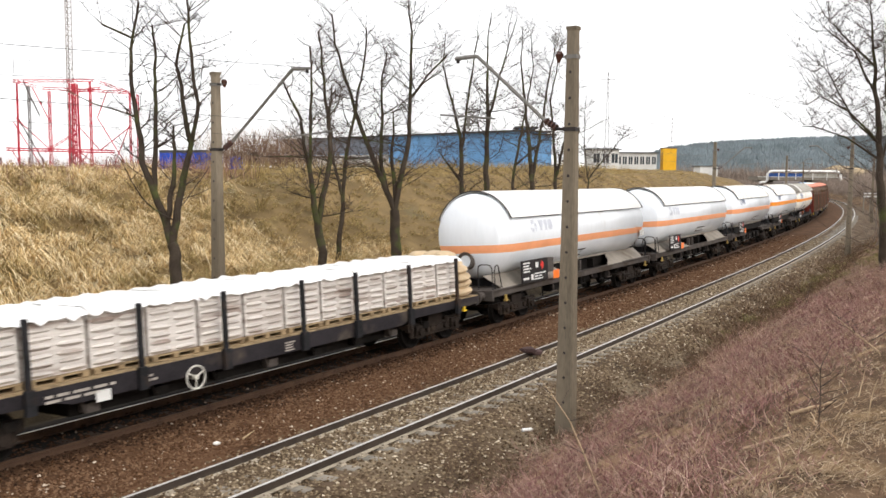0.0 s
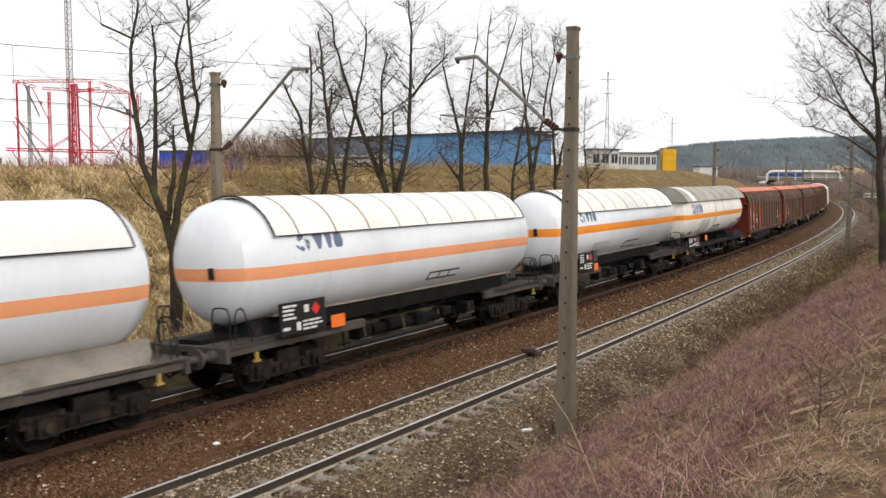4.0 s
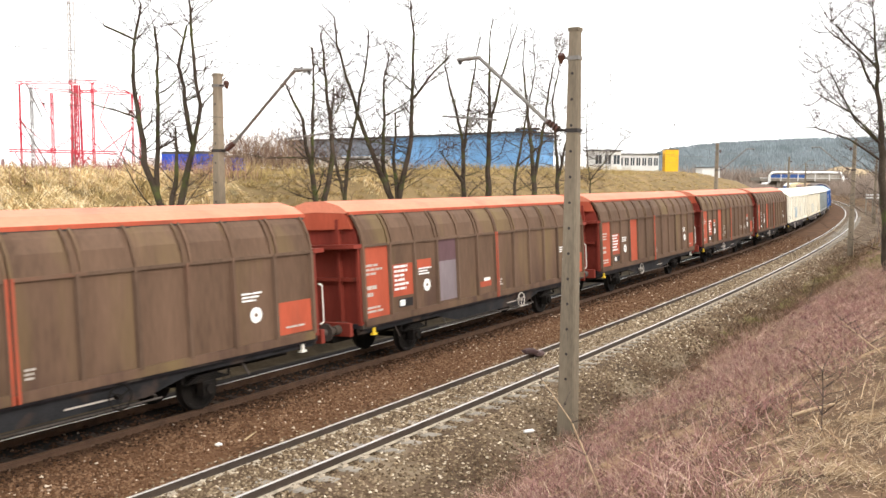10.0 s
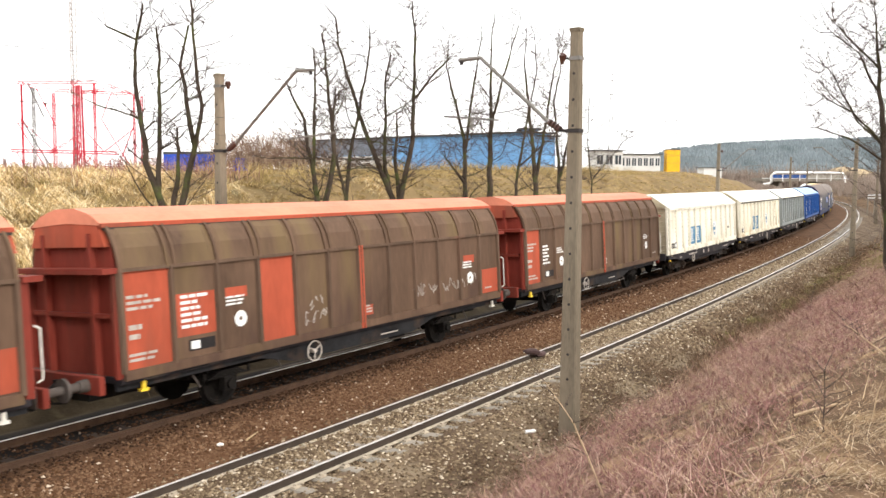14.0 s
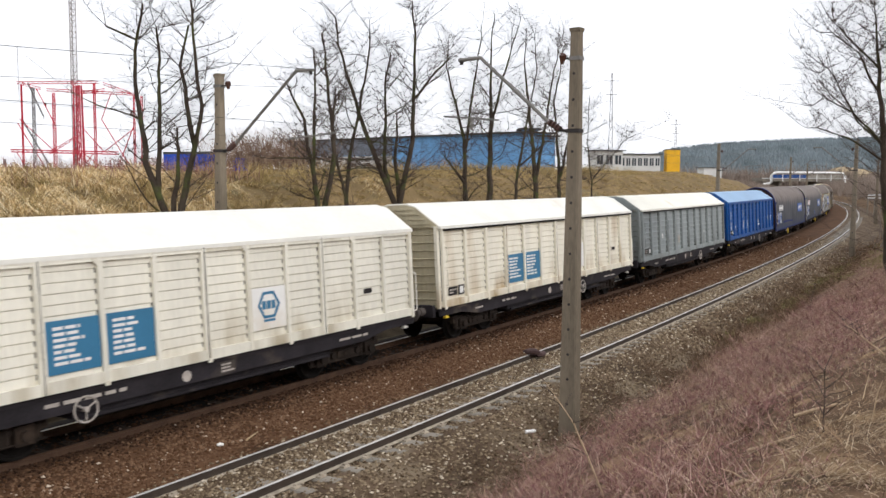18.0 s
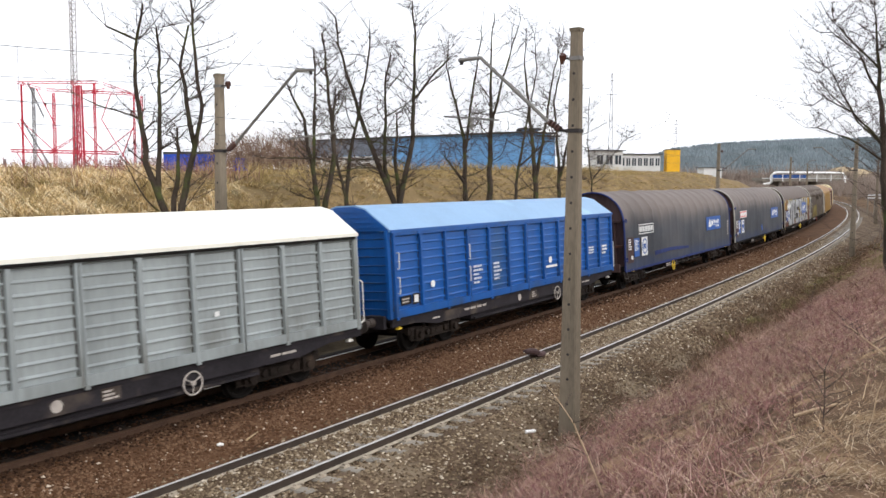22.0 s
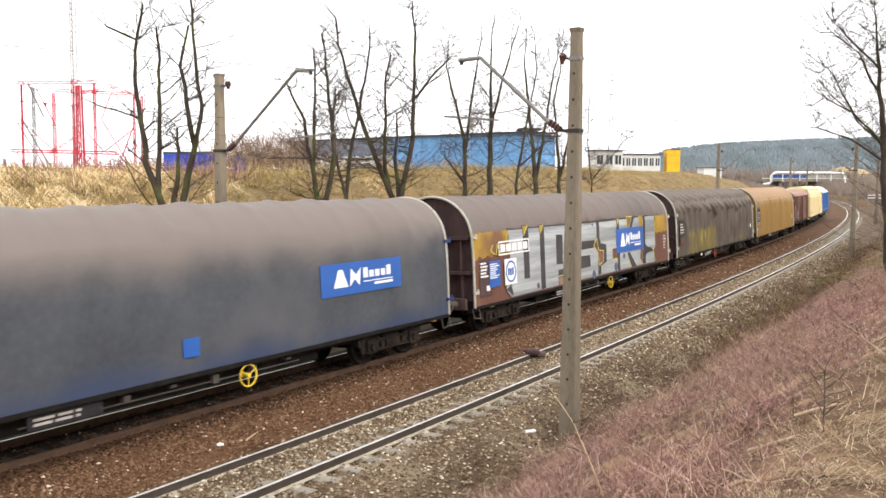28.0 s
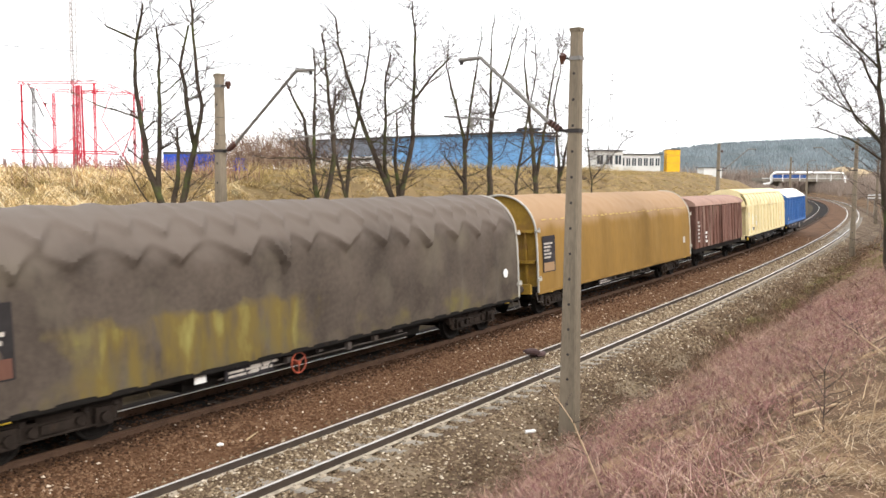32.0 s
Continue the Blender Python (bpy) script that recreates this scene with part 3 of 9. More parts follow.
def _coupling(bm):
    box(bm, -0.2, 0, -0.05, 0.05, -0.08, 0.08)
    pipe(bm, [(-0.2, 0, 0), (-0.55, 0, -0.28), (-0.62, 0, -0.1)], 0.035)
    for y in (-0.4, 0.4):
        pipe(bm, [(0, y, -0.05), (-0.25, y, -0.3), (-0.45, y * 0.8, -0.28), (-0.6, y * 0.7, -0.12)], 0.025)


def ends(w, h, mat=None):
    """Buffers, couplings and headstocks; h is half the length over the buffers."""
    for s in (-1, 1):
        turn = 0 if s < 0 else 180
        for y in (-0.875, 0.875):
            shared("buffer", _buffer, FRAME_GREY, w, pose(s * (h - 0.62), y, 1.03, 0, 0, turn), "", True)
        shared("coupling", _coupling, GRIME, w, pose(s * (h - 0.62), 0, 1.0, 0, 0, turn))
        boxpart("headstock", (*sorted((s * (h - 0.62), s * (h - 0.5))), -1.25, 1.25, 0.86, 1.2), mat or FRAME_GREY, w, "", 0.012)


def _lifting(bm):
    box(bm, -0.035, 0.035, -0.03, 0.03, 0, 0.16)
    box(bm, -0.08, 0.08, -0.05, 0.05, -0.05, 0.0)


def lifting(w, x, mat=None):
    """A painted hook under the sole bar."""
    shared("rope_hook", _lifting, mat or GOLD_PAINT, w, pose(x, SIDE * 1.3, 0.84), "yellow painted hook", key="rope_hook" + (mat.name if mat else ""))


def _handwheel(bm):
    n = 18
    loft(bm, [[((0.23 + 0.018 * math.cos(c)) * math.cos(a), 0.018 * math.sin(c), (0.23 + 0.018 * math.cos(c)) * math.sin(a)) for c in (math.pi * k / 3 for k in range(6))] for a in (2 * math.pi * i / n for i in range(n + 1))], True, False)
    bmesh.ops.remove_doubles(bm, verts=bm.verts, dist=0.0001)
    for i in range(3):
        a = 2 * math.pi * i / 3 + 0.5
        rod(bm, (0, 0, 0), (0.23 * math.cos(a), 0, 0.23 * math.sin(a)), 0.014, None, 6)
    rod(bm, (0, -0.03, 0), (0, 0.15, 0), 0.05, None, 8)


def handwheel(w, x, z, mat, label):
    shared("brake_wheel", _handwheel, mat, w, pose(x, SIDE * 1.38, z), label, True, "brake_wheel" + mat.name)


def handrail(w, pts, mat=None, r=0.018):
    bm = bmesh.new()
    pipe(bm, pts, r)
    return part("handrail", bm, mat or WHITE_FIT, w)


# ---- tank wagons ----
def tank_wagon(front, rear, label, stripe, centre=2.88, radius=1.42, shade="white", faded=True, manhole=2.1, cream=False, fitted=False, less=1.0, more=0.0):
    w, h, mid = wagon("tank_wagon", label, front, rear, "tank wagons")
    tl = h - less
    dep = 0.75
    zs = sorted(set([round(v, 3) for v in np.linspace(-0.995, 0.995, 23)] + [(stripe[0] - centre) / radius, (stripe[1] - centre) / radius]))
    lo, hi = (stripe[0] - centre) / radius - 0.001, (stripe[1] - centre) / radius + 0.001
    zs = [v for v in zs if abs(v - lo) > 0.02 or abs(v - lo) < 0.002 or v in ()]
    bm = bmesh.new()
    m = 11
    rows = []
    for v in zs:
        half = math.sqrt(1 - v * v)
        row = []
        for sx in (-1, 1):
            for i in range(m):
                y = -half + 2 * half * i / (m - 1) if sx < 0 else half - 2 * half * i / (m - 1)
                d = math.sqrt(max(0.0, 1 - v * v - y * y))
                row.append(bm.verts.new((sx * (tl - dep + dep * d ** 0.8) + (more if sx > 0 else 0), y * radius, centre + v * radius)))
        rows.append(row)
    for k in range(len(rows) - 1):
        a, b = rows[k], rows[k + 1]
        for i in range(2 * m):
            j = (i + 1) % (2 * m)
            f = bm.faces.new((a[i], a[j], b[j], b[i]))
            mv = (zs[k] + zs[k + 1]) / 2
            f.material_index = 1 if lo < mv < hi else 0
    bm.faces.new(rows[0][::-1])
    bm.faces.new(rows[-1])
    part("tank", bm, [TANK_CREAM if cream else TANK_WHITE, ORANGE_PALE if faded else ORANGE], w, "", True)
    # sunshade
    sm = {"white": SHADE_WHITE, "rust": SHADE_RUST, "grey": SHADE_GREY}[shade]
    bm = bmesh.new()
    n = 25
    edge = 22 if shade != "grey" else 25
    sl = {"white": tl - 0.72, "rust": tl - 0.95, "grey": tl + 0.03}[shade]

    def ring(x, r):
        out = []
        for i in range(n):
            a = radians(edge + (180 - 2 * edge) * i / (n - 1))
            k = r if shade != "grey" else r * (1 + 0.07 * abs(math.cos(a)))
            out.append((x, k * math.cos(a), centre + k * math.sin(a) + (0 if shade != "grey" else 0.0)))
        return out
    rings = []
    for x in np.linspace(-sl, sl + more, 9):
        o, i = ring(x, radius + 0.075), ring(x, radius + 0.05)
        rings.append(o + i[::-1])
    loft(bm, rings)
    sh = part("sunshade", bm, sm, w, "", True)
    if shade == "rust":
        for k in range(9):
            x = -sl + 2 * sl * (k + 0.6) / 9
            bm = bmesh.new()
            loft(bm, [ring(x - 0.016, radius + 0.076) + ring(x - 0.016, radius + 0.06)[::-1], ring(x - 0.016, radius + 0.086) + ring(x - 0.016, radius + 0.06)[::-1], ring(x + 0.016, radius + 0.086) + ring(x + 0.016, radius + 0.06)[::-1]])
            part("seam", bm, RUST if k < 3 else SHADE_GREY, sh)
    bm = bmesh.new()
    for s in (-1, 1):
        rods = ring(s * sl + (more if s > 0 else 0), radius + 0.08)
        for a, b in zip(rods, rods[1:]):
            rod(bm, a, b, 0.022, None, 5)
    for s in (0, n - 1):
        rod(bm, ring(-sl, radius + 0.08)[s], ring(sl + more, radius + 0.08)[s], 0.014, None, 5)
    part("sunshade_edge", bm, BLACK if shade != "grey" else SHADE_GREY, sh, "dark rubber edge")
    if shade == "grey":
        bm = bmesh.new()
        loft(bm, [ring(x, radius + 0.082) + ring(x, radius + 0.06)[::-1] for x in (-sl + 1.05, -sl + 1.85)])
        part("white_band", bm, SHADE_WHITE, sh, "unpainted white band", True)
        bm = bmesh.new()
        f = ring(-sl + 0.02, radius + 0.06)
        loft(bm, [f, [(x + 0.04, y, z) for x, y, z in f]])
        part("sunshade_front", bm, SHADE_GREY, sh)
        for k in range(7):
            x = -sl + 2.6 + k * 1.9
            bm = bmesh.new()
            loft(bm, [ring(x - 0.02, radius + 0.09) + ring(x - 0.02, radius + 0.06)[::-1], ring(x + 0.02, radius + 0.09) + ring(x + 0.02, radius + 0.06)[::-1]])
            part("seam", bm, SHADE_GREY, sh)
    # end dome fittings
    if not fitted:
        boxpart("card_holder", (-tl - 0.03, -tl + 0.12, -0.42, -0.3, stripe[0] + 0.05, stripe[1] + 0.02), BLACK, w)
    n2 = 20
    pr = ((0.10, 0.30), (-0.08, 0.30), (-0.10, 0.27), (-0.10, 0.21), (-0.05, 0.2), (-0.05, 0.0001))
    bm = bmesh.new()
    loft(bm, [[(-tl + 0.1 + x, r * math.cos(2 * math.pi * i / n2), manhole + r * math.sin(2 * math.pi * i / n2)) for i in range(n2)] for x, r in pr])
    if fitted:
        part("manhole", bm, [FRAME_GREY], w, "round bolted manhole", True)
    bm = bmesh.new()
    disc(bm, 0, 0, 0, 0.2, 0.02)
    if fitted:
        part("manhole_lid", bm, TANK_WHITE, w, at=pose(-tl + 0.04, 0, manhole, 0, 0, -90))
    # frame
    steel = BLACK if shade == "grey" else FRAME_GREY
    for s in (-1, 1):
        a, b = sorted((s * (h - 0.62), s * (h - 3.9)))
        boxpart("end_platform", (a, b, -1.22, 1.22, 1.1, 1.2), steel, w)
        bm = bmesh.new()
        c = s * (h - 2.4)
        ra = [(c - 0.55, 0.62 * math.sin(t), centre - (radius + 0.01) * math.cos(t)) for t in np.linspace(-0.75, 0.75, 13)]
        prof = ra + [(c - 0.55, 0.7, 1.2), (c - 0.55, -0.7, 1.2)]
        loft(bm, [prof, [(x + 1.1, y, z) for x, y, z in prof]])
        part("saddle", bm, BLACK, w)
    for y in (-1.22, 1.08):
        if shade == "rust":       # stub frames over the bogies only
            for a, c in ((-h + 0.62, -h + 5.2), (h - 4.4, h - 0.62)):
                boxpart("sole_bar", (a, c, y, y + 0.14, 0.98, 1.2), steel, w, "", 0.02)
        else:
            boxpart("sole_bar", (-h + 0.62, h - 0.62, y, y + 0.14, 0.96, 1.16), steel, w, "", 0.02)
            boxpart("sole_flange", (-h + 0.62, h - 0.62, y - 0.03 if y < 0 else y, y + 0.14 if y < 0 else y + 0.17, 1.16, 1.175), steel, w)
    boxpart("centre_sill", (-h + 0.62, h - 0.62, -0.35, 0.35, 0.95 if shade == "rust" else 0.75, 1.3 if shade == "rust" else 1.07), GRIME, w)
    if shade != "rust":
        # dark deck added so the gap below the tank reads as shade
        boxpart("deck_plate", (-h + 3.9, h - 3.9, -1.07, 1.07, 1.08, 1.12), GRIME, w, "oily deck under the tank")
    side = 0.64
    rim = centre - math.sqrt(radius ** 2 - side ** 2)
    for t in (-1, 1):
        # pale rim plate along the belly of the tank
        a, c = {"white": (-2.3, 3.5), "rust": (-h + 2.4, h - 1.9), "grey": (-h + 3.4, -h + 5.6)}[shade]
        boxpart("belly_rim", (a, c, *sorted((t * (side - 0.05), t * (side + 0.13))), rim - 0.03, rim + 0.03), SKIRT, w, "pale dusty rim along the belly")
        if shade == "white":      # aprons from the belly down to the frame, open for a stretch behind the middle
            for lim in ([(-h + 1.3, 0), (-1.5, 0), (-2.3, 1), (-h + 1.0, 1)], [(h - 1.3, 0), (2.4, 0), (3.0, 0.35), (3.5, 1), (h - 1.0, 1)]):
                bm = bmesh.new()
                loft(bm, [[(x, t * (1.21 - (1.21 - side) * k - d), 1.175 + (rim - 1.175) * k) for x, k in lim] for d in (0, 0.03)])
                part("skirt", bm, SKIRT, w, "sloping dusty steel skirt")
            # black sheet added for the shade inside the apron's slot
            boxpart("belly_wall", (-2.6, 3.8, *sorted((t * 0.5, t * 0.54)), 1.12, rim), GRIME, w)
            for x in (-0.6, 0.1):
                boxpart("slot_post", (x, x + 0.12, *sorted((t * 0.84, t * 0.96)), 1.12, rim - 0.06), FRAME_GREY, w)
        if shade == "rust":       # black tanks and brackets hung under the belly
            boxpart("belly_beam", (-h + 3.2, h - 2.6, *sorted((t * 0.55, t * 0.8)), 1.2, rim - 0.06), GRIME, w)
    if shade == "grey":      # plates that rise from the frame to the saddles
        for s in (-1, 1):
            for y in (-1.24, 1.2):
                bm = bmesh.new()
                pr = [(s * (h - 0.9), 1.15), (s * (h - 1.3), 1.42), (s * (h - 2.9), 1.58), (s * (h - 3.9), 1.2), (s * (h - 3.9), 1.0), (s * (h - 0.9), 1.0)]
                loft(bm, [[(xx, yy, z) for xx, z in pr] for yy in (y, y + 0.04)])
                part("frame_plate", bm, BLACK, w, "black plate rising to the saddle")
    for k in range(4):
        x = -h + 6.2 + (2 * h - 12.4) * k / 3
        boxpart("support", (x - 0.05, x + 0.05, -0.8, 0.8, 1.12, 1.5), GRIME, w)
    for k in range(5):
        x = -2.6 + 1.3 * k
        boxpart("equipment_box", (x, x + 0.5, -1.0, -0.6, 0.62 + 0.1 * (k % 2), 0.98), GRIME, w, "", 0.03)
    for k in range(9):      # hangers, taps and rods under the frame
        x = -h + 4.4 + (2 * h - 8.8) * k / 8
        bm = bmesh.new()
        rod(bm, (x, -1.1, 0.98), (x + 0.05, -1.1, 0.6 + 0.12 * (k % 3)), 0.03, None, 6)
        rod(bm, (x - 0.18, -1.1, 0.66), (x + 0.3, -1.1, 0.66), 0.025, None, 6)
        part("brake_hanger", bm, FRAME_GREY if k % 2 else GRIME, w)
    bm = bmesh.new()
    rod(bm, (-1.8, -0.7, 0.75), (1.4, -0.7, 0.75), 0.16, None, 10)
    part("brake_cylinder", bm, GRIME, w)
    ends(w, h)
    for x in (-h + 2.55, h - 2.55):
        bogie(w, x)
    lifting(w, -h + 1.3, OCHRE_FIT)
    lifting(w, h - 1.3, OCHRE_FIT)
    for s in (-1, 1):
        for yy in (-1.15, 1.15):
            x = s * (h - 0.72)
            handrail(w, [(x, yy, 1.2), (x, yy, 1.86), (x, yy * 0.95, 1.97), (x, yy * 0.86, 2.0), (x, yy * 0.66, 2.0), (x, yy * 0.58, 1.96), (x, yy * 0.55, 1.85), (x, yy * 0.55, 1.2)], BLACK, 0.018)
            handrail(w, [(x - s * 0.15, yy, 1.2), (x - s * 0.15, yy, 1.8), (x - s * 0.22, yy, 1.93), (x - s * 0.32, yy, 1.97), (x - s * 0.42, yy, 1.9), (x - s * 0.62, yy, 1.2)], BLACK, 0.018)
    return w, h, mid


def data_board(w, x0, x1, z0, z1, y, seed):
    """A black board of white data with a red sign, a grey box and an orange plate beside it."""
    b = boxpart("data_board", (x0, x1, y, y + 0.04, z0, z1), BOARD, w, "black board of white data lines")
    L, H = x1 - x0, z1 - z0
    bars(x0 + 0.06 * L, x0 + 0.42 * L, z0 + 0.45 * H, z0 + 0.95 * H, 4, y - 0.005, b, None, "lettering", seed, 2)
    bars(x0 + 0.48 * L, x0 + 0.95 * L, z0 + 0.06 * H, z0 + 0.42 * H, 3, y - 0.005, b, None, "lettering", seed + 1, 3)
    bars(x0 + 0.05 * L, x0 + 0.3 * L, z0 + 0.12 * H, z0 + 0.3 * H, 1, y - 0.005, b, None, "lettering", seed + 2, 1)
    bm = bmesh.new()
    disc(bm, 0, 0, 0, 0.15, 0.006, 4)
    part("flame_sign", bm, FLAME, b, "red diamond sign", at=pose(x0 + 0.78 * L, y - 0.006, z0 + 0.7 * H))
    sheet("white_tag", x0 + 0.52 * L, x0 + 0.62 * L, z0 + 0.62 * H, z0 + 0.86 * H, y - 0.005, LETTER, b)
    sheet("white_tag", x0 + 0.34 * L, x0 + 0.43 * L, z0 + 0.1 * H, z0 + 0.36 * H, y - 0.005, LETTER, b)


def tank_lettering(w, x, z, mat, k=1.0, y=None):
    """A mark of three bent pieces and three plain blocks, following the curve of the tank."""
    bm = bmesh.new()

    def patch(pts):
        c, r = 2.88, 1.426
        zs = [p[1] for p in pts]
        steps = max(2, int((max(zs) - min(zs)) / 0.05))
        rings = []
        for i in range(steps + 1):
            zz = min(zs) + (max(zs) - min(zs)) * (0.001 + 0.998 * i / steps)
            xs = [a[0] + (b[0] - a[0]) * (zz - a[1]) / (b[1] - a[1]) for a, b in zip(pts, pts[1:] + pts[:1]) if (a[1] - zz) * (b[1] - zz) < 0]
            yy = -math.sqrt(max(0.01, r * r - (zz - c) ** 2))
            rings.append([(min(xs), yy, zz), (max(xs), yy, zz), (max(xs), yy - 0.005, zz), (min(xs), yy - 0.005, zz)])
        loft(bm, rings)
    for i in range(3):
        turn = radians(90 + 120 * i)
        spin = lambda u, v: (x + k * (u * math.cos(turn) - v * math.sin(turn)), z + k * 0.95 * (u * math.sin(turn) + v * math.cos(turn)))
        patch([spin(0.08, 0.0), spin(0.28, -0.12), spin(0.27, 0.04)])
        patch([spin(0.1, 0.03), spin(0.27, 0.06), spin(0.16, 0.2), spin(0.03, 0.16)])
    q = lambda u, v: (x + k * u, z + k * v)
    patch([q(0.42, 0.2), q(0.84, 0.2), q(0.68, -0.2), q(0.58, -0.2)])
    patch([q(0.92, 0.2), q(1.2, 0.2), q(1.12, -0.2), q(1.0, -0.2)])
    patch([q(1.34, 0.2), q(1.58, 0.2), q(1.64, 0.08), q(1.64, -0.08), q(1.58, -0.2), q(1.34, -0.2), q(1.27, -0.08), q(1.27, 0.08)])
    part("maker_mark", bm, mat, w, "company mark in plain grey-blue shapes")


def tank_windows(w, x0, x1, z0, z1, dim=True):
    """Grey framed label fields low on the tank's flank."""
    c, r = 2.88, 1.426
    y = lambda z: -math.sqrt(max(0.01, r * r - (z - c) ** 2))
    bm = bmesh.new()
    for a, b, p, q in ((x0, x1, z0, z1),):
        loft(bm, [[(a, y(p) - 0.002, p), (b, y(p) - 0.002, p), (b, y(p) - 0.012, p), (a, y(p) - 0.012, p)], [(a, y(q) - 0.002, q), (b, y(q) - 0.002, q), (b, y(q) - 0.012, q), (a, y(q) - 0.012, q)]])
    part("label_field", bm, FRAME_GREY if dim else SHADE_GREY, w)
    m = (x1 - x0) / 3
    for i in range(3):
        a, b = x0 + m * i + 0.05, x0 + m * (i + 1) - 0.03
        p, q = z0 + 0.05, z1 - 0.05
        bm = bmesh.new()
        loft(bm, [[(a, y(p) - 0.012, p), (b, y(p) - 0.012, p), (b, y(p) - 0.022, p), (a, y(p) - 0.022, p)], [(a, y(q) - 0.012, q), (b, y(q) - 0.012, q), (b, y(q) - 0.022, q), (a, y(q) - 0.022, q)]])
        part("label", bm, TANK_WHITE, w)


def tank_patch(w, x0, x1, z0, z1, mat, label):
    """A faded repainted field that follows the tank's flank."""
    c, r = 2.88, 1.423
    y = lambda z: -math.sqrt(max(0.01, r * r - (z - c) ** 2))
    bm = bmesh.new()
    n = 8
    loft(bm, [[(x0, y(z), z), (x1, y(z), z), (x1, y(z) - 0.004, z), (x0, y(z) - 0.004, z)] for z in (z0 + (z1 - z0) * i / n for i in range(n + 1))])
    part("repainted_field", bm, mat, w, label, True)


def tanks():
    w, h, m = tank_wagon(-168.21, -152.05, "white pressure tank wagon with a pale orange band", (2.34, 2.60), fitted=True)
    data_board(w, -165.94 - m, -163.95 - m, 1.22, 1.98, -1.42, 3)
    boxpart("switch_box", (-163.93 - m, -163.45 - m, -1.42, -1.3, 1.45, 1.95), FRAME_GREY, w)
    sheet("hazard_plate", -163.5 - m, -163.0 - m, 1.18, 1.48, -1.42, HAZARD, w, "orange hazard plate")
    tank_lettering(w, -164.9 - m, 3.12, LETTER_FADED, 0.9)
    tank_windows(w, -160.85 - m, -159.85 - m, 1.76, 2.04)
    p = sheet("label_plate", -154.3 - m, -153.75 - m, 2.2, 2.45, -1.425, LETTER, w, "white label of grey lines")
    bars(-154.25 - m, -153.8 - m, 2.22, 2.43, 3, -1.43, p, SHADE_GREY, "lettering", 4)
    w, h, m = tank_wagon(-152.05, -135.85, "white pressure tank wagon with a faded company mark", (2.45, 2.72))
    data_board(w, -149.75 - m, -147.85 - m, 1.22, 1.95, -1.42, 8)
    sheet("hazard_plate", -147.75 - m, -147.3 - m, 1.18, 1.48, -1.42, HAZARD, w, "orange hazard plate")
    tank_lettering(w, -149.4 - m, 3.13, LETTER_FADED, 0.95)
    tank_windows(w, -143.6 - m, -142.0 - m, 1.86, 2.1)
    w, h, m = tank_wagon(-135.85, -120.2, "white tank wagon with pinkish paint marks on its sunshade", (2.52, 2.8), shade="rust")
    data_board(w, -133.9 - m, -132.4 - m, 1.22, 1.95, -1.42, 12)
    sheet("hazard_plate", -132.2 - m, -131.7 - m, 1.18, 1.48, -1.42, HAZARD, w, "orange hazard plate")
    tank_lettering(w, -133.0 - m, 3.25, LETTER_BLUE, 0.85)
    tank_windows(w, -127.6 - m, -126.0 - m, 1.86, 2.1)
    w, h, m = tank_wagon(-120.2, -104.12, "white tank wagon with bright orange band and rust-seamed sunshade", (2.62, 2.92), shade="rust", faded=False, manhole=2.5, more=0.5)
    data_board(w, -117.68 - m, -116.25 - m, 1.2, 1.9, -1.42, 16)
    boxpart("switch_box", (-116.22 - m, -115.85 - m, -1.42, -1.3, 1.5, 1.92), FRAME_GREY, w)
    sheet("hazard_plate", -116.2 - m, -115.8 - m, 1.14, 1.42, -1.42, HAZARD, w, "orange hazard plate")
    tank_lettering(w, -117.15 - m, 3.24, LETTER_BLUE, 0.85)
    tank_windows(w, -111.85 - m, -110.1 - m, 1.76, 2.06)
    tank_patch(w, -115.65 - m, -113.85 - m, 1.78, 2.2, FADED_FIELD, "faded grey field on the tank")
    bars(-106.15 - m, -105.6 - m, 1.9, 2.45, 4, -1.43, w, SHADE_GREY, "lettering", 19)
    w, h, m = tank_wagon(-104.12, -87.87, "soiled cream tank wagon under a weathered grey sunshade", (2.58, 2.84), shade="grey", faded=False, cream=True, manhole=2.0, fitted=True, less=1.2, more=0.35)
    data_board(w, -102.5 - m, -100.15 - m, 1.08, 1.62, -1.3, 21)
    sheet("hazard_plate", -98.95 - m, -98.5 - m, 1.3, 1.6, -1.3, HAZARD, w, "orange hazard plate")
    tank_patch(w, -102.0 - m, -99.75 - m, 2.86, 3.42, FADED_FIELD, "faded grey field behind the mark")
    tank_lettering(w, -101.55 - m, 3.13, LETTER_BLUE, 1.08)
    tank_windows(w, -96.5 - m, -94.7 - m, 1.74, 2.06)
    tank_windows(w, -91.6 - m, -89.8 - m, 1.74, 2.02)
    tank_patch(w, -99.85 - m, -98.85 - m, 1.72, 2.5, FADED_FIELD, "faded grey field on the tank")
    tank_patch(w, -98.6 - m, -97.8 - m, 1.68, 2.5, FADED_FIELD, "faded grey field on the tank")
    tank_patch(w, -101.25 - m, -100.85 - m, 1.74, 1.92, FRAME_GREY, "dark label field")
    tank_patch(w, -99.4 - m, -99.0 - m, 1.74, 1.92, SHADE_GREY, "grey label field")
    tank_windows(w, -90.4 - m, -89.6 - m, 2.1, 2.3)


tanks()


